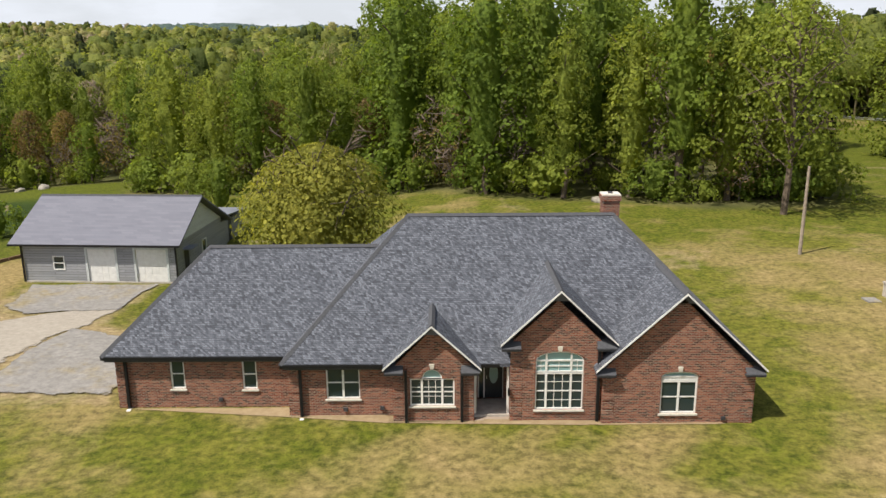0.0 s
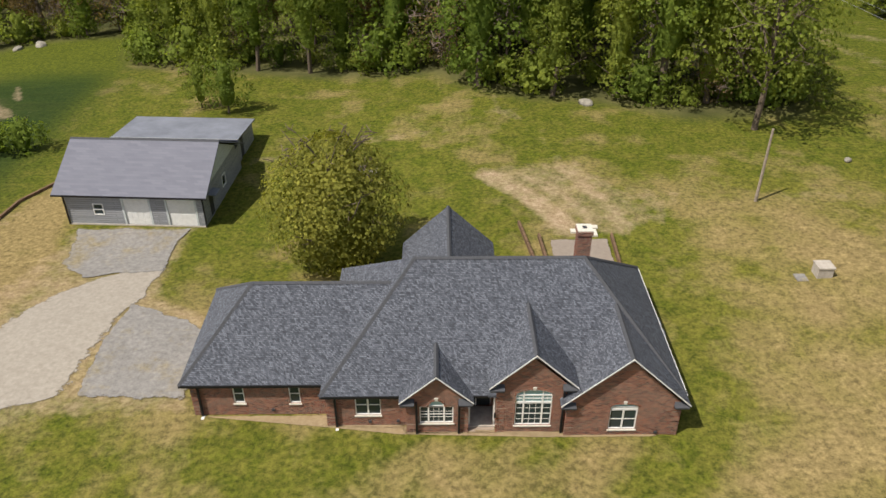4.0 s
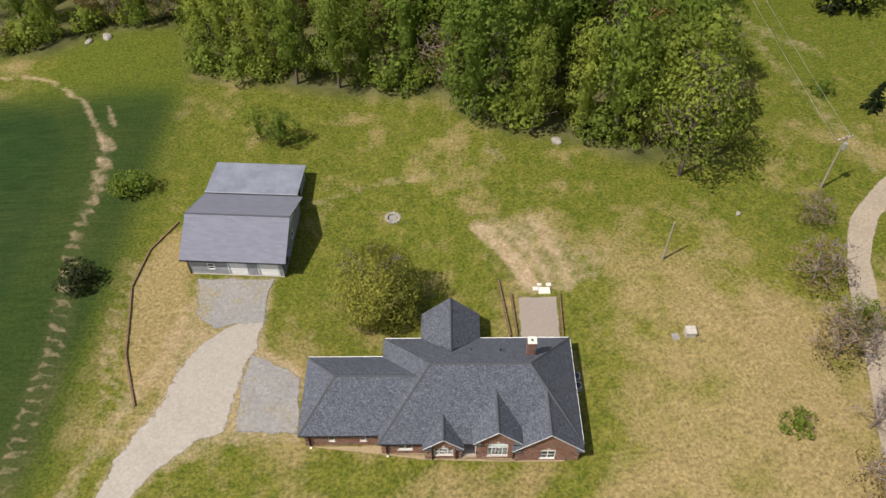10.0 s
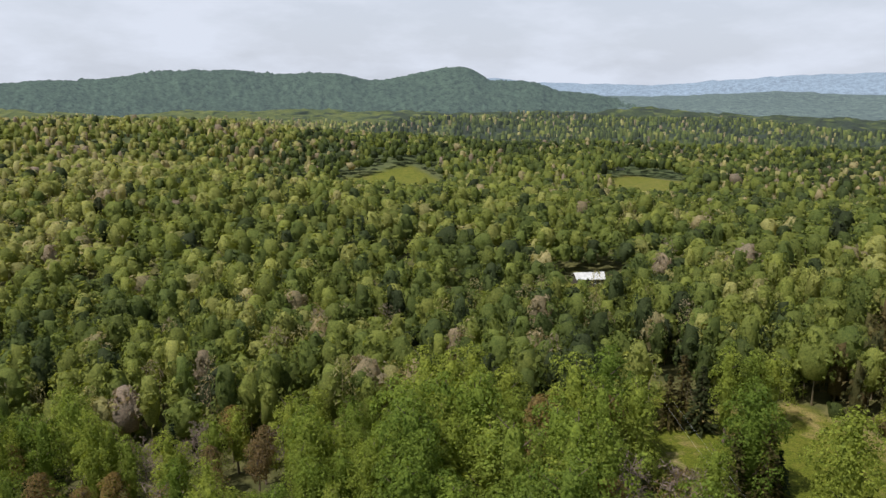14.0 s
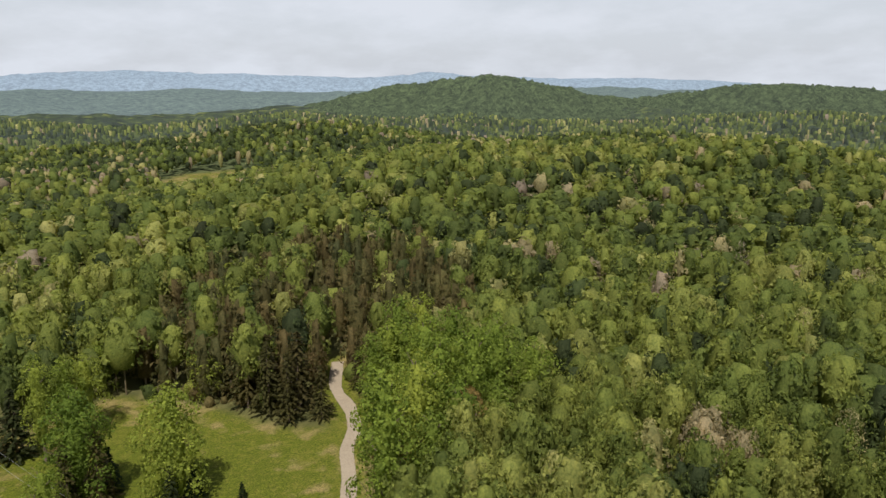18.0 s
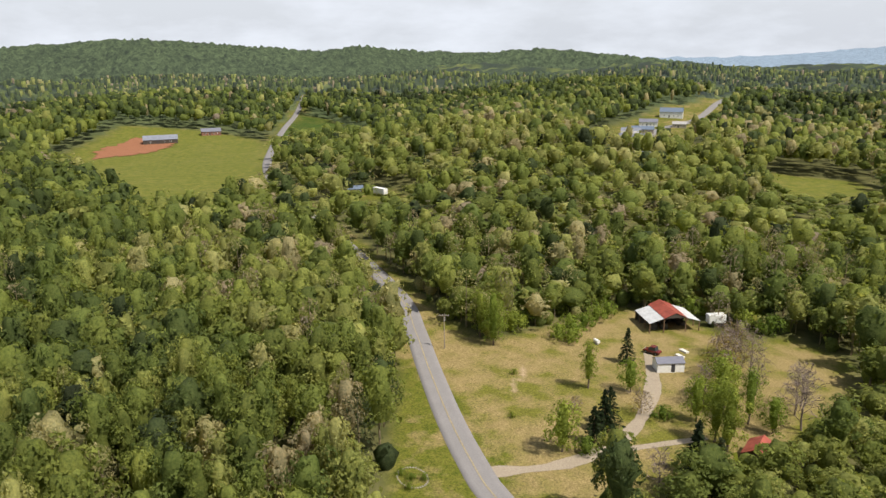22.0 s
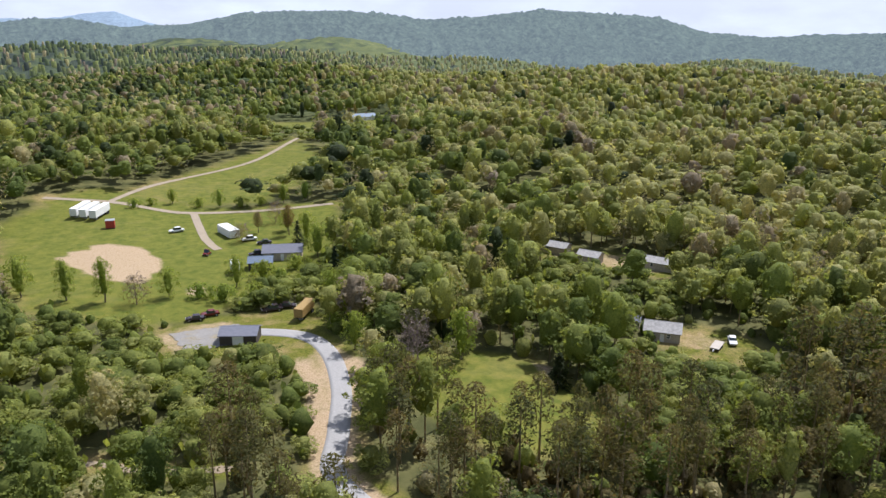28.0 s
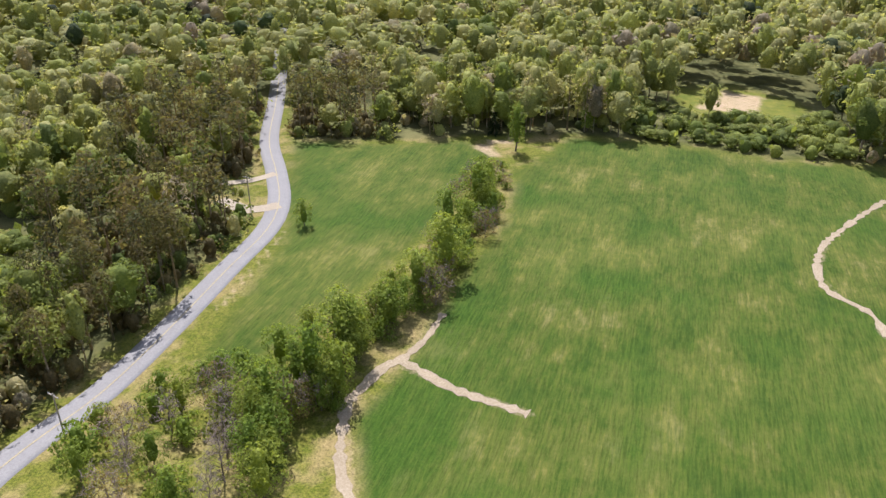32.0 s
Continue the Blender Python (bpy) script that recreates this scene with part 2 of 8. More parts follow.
def leaf_material(name, tinted, stops=None, haze_glow=0.0):
    """Leaves: colour by the tree's kind (its tint), by leaf and by patches; light comes through; a bluish glow paints
    haze on far ones.
    """
    n = Nodes(name, 0.65, 0, 0.14)
    base = n.attr("tint") if tinted else n.chance()
    wob = n.math("MULTIPLY", n.math("SUBTRACT", n.island(), 0.5), 0.05)
    at = n.math("ADD", base, wob)
    col = n.ramp(at, stops or LEAF_STOPS)
    each = n.t.nodes.new("ShaderNodeCombineXYZ")
    for k in range(3):
        n.put(n.math("ADD", n.math("MULTIPLY", n.island(), 0.5), 0.75), each.inputs[k])
    # mottled leaf colour, its dark end also painting shaded gaps between clumps
    fine = n.ramp(n.noise(2.2, 6, 0.7), [(0.34, (0.55, 0.62, 0.52)), (0.5, (1.0, 0.99, 0.97)), (0.66, (1.32, 1.25, 1.12))])
    broad = n.ramp(n.noise(0.22, 3), [(0.35, (0.84, 0.88, 0.82)), (0.65, (1.12, 1.1, 1.05))])
    col = n.mix(1.0, n.mix(1.0, n.mix(1.0, col, fine, "MULTIPLY"), broad, "MULTIPLY"), each.outputs[0], "MULTIPLY")
    n.bump(n.math("ADD", n.noise(1.3, 3), n.math("MULTIPLY", n.noise(4.5, 3, 0.7), 0.5)), 0.8, 0.45)
    if haze_glow:
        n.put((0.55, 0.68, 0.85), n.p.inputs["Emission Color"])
        n.p.inputs["Emission Strength"].default_value = haze_glow
    out = n.t.nodes["Material Output"]
    tr = n.t.nodes.new("ShaderNodeBsdfTranslucent")
    n.t.links.new(n.mix(1.0, col, (1.25, 1.2, 0.7), "MULTIPLY"), tr.inputs["Color"])
    both = n.t.nodes.new("ShaderNodeMixShader")
    both.inputs[0].default_value = 0.5
    m = n.done(col)
    n.t.links.new(n.p.outputs[0], both.inputs[1])
    n.t.links.new(tr.outputs[0], both.inputs[2])
    n.t.links.new(both.outputs[0], out.inputs["Surface"])
    return m


LEAF_STOPS = [(0.0, (0.15, 0.118, 0.055)), (0.08, (0.115, 0.11, 0.045)), (0.13, (0.045, 0.06, 0.03)), (0.2, (0.064, 0.088, 0.034)), (0.35, (0.126, 0.164, 0.045)), (0.55, (0.21, 0.24, 0.06)),
              (0.7, (0.3, 0.31, 0.108)), (0.82, (0.37, 0.335, 0.185)), (0.92, (0.31, 0.262, 0.175)), (1.0, (0.26, 0.215, 0.185))]
LEAVES = leaf_material("forest_leaves", True)
# same leaves for the far belts, with haze painted in as bluish emission
FAR_HAZED_LEAVES = leaf_material("far_hazed_canopy", True, haze_glow=0.06)
DISTANT_HAZED_LEAVES = leaf_material("distant_hazed_canopy", True, haze_glow=0.1)


def tree_stops(*cols):
    return [(i / (len(cols) - 1), c) for i, c in enumerate(cols)]


GREEN_LEAF = leaf_material("spring_green_leaves", False, tree_stops((0.13, 0.19, 0.034), (0.185, 0.245, 0.044), (0.25, 0.29, 0.056), (0.15, 0.21, 0.04)))
OLIVE_LEAF = leaf_material("olive_young_leaves", False, tree_stops((0.25, 0.26, 0.055), (0.29, 0.285, 0.065)))
RUST_LEAF = leaf_material("rust_brown_leaves", False, tree_stops((0.22, 0.15, 0.055), (0.19, 0.14, 0.075), (0.25, 0.18, 0.06)))
PINE_LEAF = leaf_material("brown_tinged_pine_needles", False, tree_stops((0.095, 0.077, 0.03), (0.07, 0.068, 0.025), (0.085, 0.07, 0.03)))
CEDAR_LEAF = leaf_material("dark_cedar_needles", False, tree_stops((0.02, 0.035, 0.014), (0.03, 0.045, 0.018), (0.045, 0.055, 0.022)))


# ---------------- the lie of the land ----------------
def ease(u):
    u = np.clip(u, 0.0, 1.0)
    return u * u * (3 - 2 * u)


def mound(x, y, cx, cy, s, a):
    return a * np.exp(-((x - cx) ** 2 + (y - cy) ** 2) / (s * s))


def land(x, y):
    """Height of the ground."""
    r = np.hypot(x, y + 37)
    z = -1.25 * ease((y - 6) / 18) * ease((8 - x) / 22) + 0.8 * ease((x - 14) / 20) * ease((40 - y) / 30)
    z = z - 2.5 * ease((y - 45) / 60) - 2.5 * ease((-x - 42) / 40)
    z = z + mound(x, y, 472, 106, 95, 23) + mound(x, y, 298, 253, 168, 35) + mound(x, y, -330, 800, 210, 33) + mound(x, y, 120, 330, 150, 3)
    # wooded ridges and hollows round about
    z = z + mound(x, y, -150, -430, 75, 11) + mound(x, y, -262, -330, 80, 10) + mound(x, y, -330, -420, 90, -12) + mound(x, y, -330, -145, 70, 3)
    z = z + mound(x, y, 300, -230, 60, 4) + mound(x, y, 130, -420, 80, 9) + mound(x, y, 210, -520, 90, -9) + mound(x, y, 420, -280, 80, 8)
    z = z + mound(x, y, -60, 330, 90, 9) + mound(x, y, -180, 420, 110, 13) + mound(x, y, -100, 520, 80, -8) + mound(x, y, 110, 400, 90, 8)
    k = ease((r - 260) / 600)
    z = z + k * (7 * np.sin(x / 170 + 1.3) * np.cos(y / 210) + 5 * np.sin((x + y) / 97) + 4 * np.sin((x - 2 * y) / 143 + 0.7))
    far = ease((r - 750) / 500)
    z = z + far * (9 * np.sin(x / 190 + 0.6 * np.sin(y / 260)) * np.sin(y / 230 + 0.8) + 7 * np.sin(x / 95 - y / 120 + 1.0))
    z = z + mound(x, y, 250, 420, 200, -22)
    # the broad valley before the south-western mountains
    z = z - 42 * ease((r - 780) / 620) * ease((-x - 0.1 * r) / (0.35 * r + 1)) * ease((0.35 * r - y - 37) / (0.3 * r + 1))
    return z - 12 * ease((r - 500) / 900) - 60 * ease((r - 2100) / 1200)


def inside(x, y, ring):
    x, y = np.asarray(x, float), np.asarray(y, float)
    hit = np.zeros(x.shape, bool)
    for (ax, ay), (bx, by) in zip(ring, ring[1:] + ring[:1]):
        if ay != by:
            hit ^= ((ay > y) != (by > y)) & (x < (bx - ax) * (y - ay) / (by - ay) + ax)
    return hit


def off_line(x, y, line):
    """Distance to a line of points."""
    best = np.full(np.shape(x), 1e9)
    for (ax, ay), (bx, by) in zip(line, line[1:]):
        dx, dy = bx - ax, by - ay
        u = np.clip(((x - ax) * dx + (y - ay) * dy) / (dx * dx + dy * dy + 1e-9), 0, 1)
        best = np.minimum(best, np.hypot(x - ax - u * dx, y - ay - u * dy))
    return best


def depth_in(x, y, ring):
    """How far inside a ring of points (negative outside)."""
    return np.where(inside(x, y, ring), 1, -1) * off_line(x, y, ring + ring[:1])


ROAD = [(1020, -314), (801, -238), (586, -169), (451, -134), (331, -122), (264, -120), (203.0, -115.4), (173.9, -108.4), (153.3, -102.5), (127.7, -95.7), (109.9, -91.9),
        (97.8, -90.4), (70.2, -91.0), (40.2, -96.0), (5.2, -104.0), (-29.8, -112.0), (-58.6, -116.1), (-78.7, -115.4), (-96.6, -116.0), (-119.6, -117.7), (-138.6, -118.9), (-153.6, -123.7),
        (-170.7, -133.5), (-193.1, -147.5), (-229, -164), (-287, -192), (-358, -228)]
LANE = [(-35.8, -114.0), (-24.5, -127.3), (-15.5, -147.7), (-18.1, -162.0), (-21.7, -179.8), (-22.1, -198.2), (-17.9, -209.6), (-7.3, -215.4), (2.2, -216.9)]
EAST_PATH = [(40.2, -18.0), (45.8, 0.1), (47.9, 11.7), (49.3, 18.7), (52.5, 29.1), (59.4, 37.6), (86.0, 58.0), (100.3, 73.2), (107.7, 78.5), (114.8, 87.9), (120.1, 97.9), (130.8, 108.6)]
BARN_DRIVE = [(106.1, -93.5), (102.7, -106.5), (105.2, -120.8), (113.8, -134.2), (124.5, -144.5), (136.1, -152.6)]
SHED_DRIVE = [(102.5, -117.7), (98.7, -135.8)]
FARM_LANE = [(65, -370), (40, -362), (22, -349), (8, -341), (-19, -338), (-46, -341)]
FARM_SPUR = [(8, -341), (4, -303), (0, -289)]
FIELD_LANE = [(40, -362), (20, -398), (-22, -443), (-53, -518)]
FAR_ROAD = [(414, -375), (499, -466), (567, -579), (861, -923)]
CREEK = [(66, -196), (56, -184), (49.5, -177), (43.5, -169.5), (38.2, -162.8), (29, -162), (23.5, -164), (17.5, -160.2), (9, -157.5), (1, -156)]
DRIVE_A = [(-169.5, -133), (-163, -137), (-158, -146)]
DRIVE_B = [(-151.5, -122.5), (-147, -128), (-150, -138)]

OPEN = [(-75.8, 75.6), (-66.0, 75.4), (-58.1, 81.7), (-44.6, 82.0), (-39.2, 65.4), (-27.5, 63.6), (-15.7, 60.8), (-0.1, 59.1), (3.8, 53.6), (9.7, 49.5), (17.6, 48.2), (26.4, 43.3), (39.3, 43.6), (45.0, 66.8), (40.6, 83.5),
        (43.6, 105.8), (42.3, 115.8), (46.8, 132.1), (46.4, 157.0), (53.4, 154.5), (59.6, 132.6), (83.7, 136.6), (94.5, 114.5), (98.2, 92.9), (104.3, 83.1), (120.3, 100.2), (122.4, 96.0), (92.7, 58.6), (70.2, 35.0), (64.2, 12.5),
        (64.2, -28.0), (80.2, -62.0), (105.1, -74.1), (126.7, -83.5), (163.3, -100.9), (207.1, -111.1), (202.4, -120.5), (160.2, -119.2), (161.1, -144.8), (167.3, -166.4), (145.0, -176.9), (130.9, -179.1), (128.6, -190.0),
        (112.2, -190.8), (101.0, -178.4), (95.9, -165.1), (89.1, -149.1), (85.0, -128.7), (89.4, -102.3), (70.2, -97.0), (40.2, -102.0), (5.2, -110.0), (-29.8, -119.0), (-58.5, -121.0), (-96.6, -120.9), (-138.4, -122.8),
        (-160.4, -136.4), (-193.7, -152.3), (-232, -169), (-229, -158), (-196.1, -140.8), (-203.1, -110.9), (-213.1, -91.8), (-222.2, -64.7), (-222.8, -31.6), (-218.9, -2.5), (-224.5, 22.1), (-222.7, 42.0), (-119.8, 74.0)]
CROP_WEST = [(-202.1, -67.0), (-220.9, -63.7), (-221.2, -31.6), (-216.7, -2.6), (-222.1, 22.0), (-219.2, 37.8), (-119.8, 70.0), (-75.3, 65.4), (-60.6, 61.5), (-53.0, 52.3), (-51.3, 36.0), (-51.6, 10.0), (-52.5, -28.0),
             (-55.5, -47.0), (-67.5, -67.0), (-84.0, -75.0), (-99.0, -72.0), (-118.3, -72.1), (-137.4, -70.9), (-158.0, -68.5), (-189.9, -73.1)]
CROP_STRIP = [(-80.4, -103.6), (-104.5, -108.3), (-134.6, -113.0), (-158.6, -126.6), (-194.6, -140.2), (-200.0, -110.9), (-209.0, -92.9), (-200.1, -81.0), (-177.9, -81.2), (-146.5, -83.8), (-108.3, -90.2), (-86.3, -98.5)]
FARM = [(63, -283), (73, -332), (58, -378), (42, -386), (5, -349), (-20, -343), (-48, -345), (-41, -296), (-27, -259), (-11, -249), (3.1, -229.8), (19.2, -225.7), (51, -244)]
FARM_FIELD = [(36, -375), (-22, -465), (-58, -495), (-56, -408), (-18, -352), (5, -354)]
LOT = [(17.2, -223.9), (-2.9, -229.2), (-23.0, -229.2), (-27.0, -219.3), (-16.8, -204.2), (-24.7, -187.2), (-17.6, -157.5), (-13.6, -157.5), (-15.7, -182.7), (-10.8, -201.7), (13.3, -203.9)]
GLADE = [(-33.8, -193.1), (-50.0, -191.1), (-66.9, -185.8), (-70.9, -164.9), (-70.7, -148.7), (-52.7, -143.2), (-40.7, -152.3), (-33.8, -173.4)]
HOME_YARD = [(-98.9, -186.3), (-105.0, -196.3), (-116.9, -192.1), (-122.9, -182.1), (-118.6, -167.9), (-104.7, -168.2)]
YELLOW_FIELD = [(591, -8), (759, -75), (706, -145), (634, -171), (458, -141), (351, -110), (307, -77), (320, -57)]
GREEN_FIELD = [(683, -195), (872, -265), (829, -288), (621, -261), (479, -210), (510, -157)]
WHITE_HOME = [(368, -150), (337, -151), (325, -172), (354, -173)]
YELLOW_FIELD_2 = [(307, -375), (268, -398), (231, -369), (244, -324)]
FAR_VILLAGE = [(428, -340), (404, -352), (372, -388), (490, -478), (578, -609), (622, -580), (527, -441)]
POND_FIELD = [(-282, -38), (-291, -14), (-275, 6), (-252, 6), (-250, -30)]
NORTH_FIELD = [(-88, 650), (-30, 722), (4, 632), (-66, 555)]
NORTH_FIELD_2 = [(158, 700), (192, 750), (228, 690), (172, 560), (136, 500), (138, 560)]
EAST_FIELD = [(340, 560), (392, 592), (452, 568), (375, 500)]
SOUTH_FIELD = [(155, -357), (126, -350), (112, -296), (135, -297)]
SOUTH_FIELD_2 = [(-15, -587), (-64, -677), (-145, -670), (-119, -558), (-62, -570)]
WEST_FIELD = [(-497, -359), (-539, -352), (-457, -255), (-407, -231)]
SOUTH_FIELD_3 = [(300, -655), (268, -740), (236, -715), (243, -640)]
NORTH_GLADE = [(41, 249), (66, 252), (67, 236), (60, 226), (44, 228)]
YARD_2 = [(-99, -256), (-110, -270), (-140, -240), (-128, -226)]
CLEAR = [OPEN, YARD_2, FARM, FARM_FIELD, LOT, GLADE, HOME_YARD, YELLOW_FIELD, GREEN_FIELD, WHITE_HOME, YELLOW_FIELD_2, FAR_VILLAGE, POND_FIELD, NORTH_FIELD,
         NORTH_FIELD_2, EAST_FIELD, SOUTH_FIELD, SOUTH_FIELD_2, SOUTH_FIELD_3, WEST_FIELD, NORTH_GLADE]
WAYS = [(ROAD[:24], 5.6), (ROAD[23:], 0.4), (LANE, 5), (EAST_PATH, 3.5), (CREEK, 2.2), (FARM_LANE, 5), (FIELD_LANE, 5), (FAR_ROAD, 20), (DRIVE_A, 4), (DRIVE_B, 4)]


def mesh_from(name, verts, quads=None, tris=None, mats=(), smooth=False, attrs=None):
    """A mesh straight from arrays."""
    me = bpy.data.meshes.new(name)
    verts = np.asarray(verts, np.float32).reshape(-1, 3)
    loops, sizes = [], []
    if quads is not None and len(quads):
        loops.append(np.asarray(quads, np.int32).ravel())
        sizes.append(np.full(len(quads), 4, np.int32))
    if tris is not None and len(tris):
        loops.append(np.asarray(tris, np.int32).ravel())
        sizes.append(np.full(len(tris), 3, np.int32))
    loops, sizes = np.concatenate(loops), np.concatenate(sizes)
    me.vertices.add(len(verts))
    me.vertices.foreach_set("co", verts.ravel())
    me.loops.add(len(loops))
    me.loops.foreach_set("vertex_index", loops)
    me.polygons.add(len(sizes))
    me.polygons.foreach_set("loop_start", np.concatenate([[0], np.cumsum(sizes)[:-1]]).astype(np.int32))
    for key, values in (attrs or {}).items():
        me.attributes.new(key, "FLOAT", "POINT").data.foreach_set("value", np.asarray(values, np.float32))
    me.update(calc_edges=True)
    if smooth:
        me.polygons.foreach_set("use_smooth", np.ones(len(sizes), bool))
    for m in mats:
        me.materials.append(m)
    return me


# ground cover
def ground_material():
    n = Nodes("ground_cover", 0.95, 0, 0.1)
    fine, mid, wide = n.noise(2.6, 8, 0.8), n.noise(0.16, 5, 0.6), n.noise(0.035, 4, 0.55)
    far_green = n.ramp(n.noise(0.05, 8, 0.8), [(0.35, (0.05, 0.075, 0.035)), (0.55, (0.085, 0.11, 0.05)), (0.7, (0.14, 0.15, 0.075))])
    floor = n.ramp(mid, [(0.35, (0.05, 0.055, 0.02)), (0.65, (0.12, 0.115, 0.045))])
    tuft = n.noise(0.55, 6, 0.75)
    green = n.ramp(fine, [(0.38, (0.03, 0.043, 0.006)), (0.62, (0.125, 0.143, 0.016))])
    green = n.mix(n.ramp(n.math("ADD", tuft, n.math("MULTIPLY", n.attr("dry"), 0.7)), [(0.38, 0.0), (0.6, 0.8)]), green, n.ramp(fine, [(0.38, (0.065, 0.07, 0.013)), (0.62, (0.205, 0.185, 0.036))]))
    straw = n.ramp(fine, [(0.38, (0.1, 0.077, 0.032)), (0.62, (0.37, 0.285, 0.125))])
    straw = n.mix(n.ramp(tuft, [(0.35, 0.0), (0.7, 0.6)]), straw, (0.2, 0.15, 0.065))
    dry = n.math("SUBTRACT", n.math("ADD", n.math("MULTIPLY", mid, 1.5), n.math("MULTIPLY", wide, 1.0)), 0.755)
    dry = n.math("ADD", dry, n.attr("dry"))
    lawn = n.mix(n.ramp(dry, [(0.46, 0.0), (0.62, 0.55), (0.85, 1.0)]), green, straw)
    streak = n.math("ADD", n.math("MULTIPLY", n.noise(0.09, 8, 0.8, n.place((0.6, 2.4, 1))), 0.5), n.math("MULTIPLY", n.noise(0.05, 8, 0.8), 0.52))
    young = n.ramp(streak, [(0.38, (0.022, 0.048, 0.007)), (0.48, (0.041, 0.067, 0.009)), (0.555, (0.072, 0.086, 0.016)), (0.68, (0.17, 0.15, 0.055))])
    young = n.mix(n.ramp(n.noise(0.022, 3, 0.5), [(0.47, 0.0), (0.6, 0.45)]), young, n.ramp(streak, [(0.4, (0.05, 0.08, 0.012)), (0.6, (0.12, 0.125, 0.028))]))
    young = n.mix(n.ramp(wide, [(0.5, 0.0), (0.64, 0.7)]), young, n.ramp(fine, [(0.38, (0.018, 0.05, 0.006)), (0.62, (0.044, 0.082, 0.009))]))
    young = n.mix(n.math("MULTIPLY", n.attr("lush"), 0.85), young, n.ramp(fine, [(0.36, (0.008, 0.024, 0.007)), (0.62, (0.02, 0.04, 0.011))]))
    rows = n.noise(1.1, 5, 0.75, n.place((0.22, 2.6, 1)))
    young = n.mix(1.0, young, n.ramp(rows, [(0.36, (0.68, 0.72, 0.66)), (0.5, (1, 1, 1)), (0.64, (1.35, 1.22, 1.15))]), "MULTIPLY")
    hay = n.ramp(n.noise(0.3, 6, 0.7), [(0.35, (0.07, 0.095, 0.015)), (0.65, (0.16, 0.155, 0.03))])
    floor = n.mix(n.attr("canopy"), floor, far_green)
    lawn = n.mix(n.math("MULTIPLY", n.attr("lush"), 0.6), lawn, n.ramp(fine, [(0.38, (0.016, 0.03, 0.006)), (0.62, (0.06, 0.08, 0.014))]))
    col = n.mix(n.attr("lawn"), floor, lawn)
    col = n.mix(n.attr("hay"), col, hay)
    col = n.mix(n.attr("crop"), col, young)
    bare = n.ramp(fine, [(0.35, (0.24, 0.16, 0.09)), (0.65, (0.5, 0.385, 0.275))])
    col = n.mix(n.ramp(n.math("ADD", n.attr("bare"), n.math("MULTIPLY", n.math("SUBTRACT", n.noise(0.7, 5, 0.7), 0.5), 0.9)), [(0.42, 0.0), (0.95, 0.85)]), col, bare)
    n.bump(n.math("ADD", fine, mid), 0.5, 0.12)
    return n.done(col)


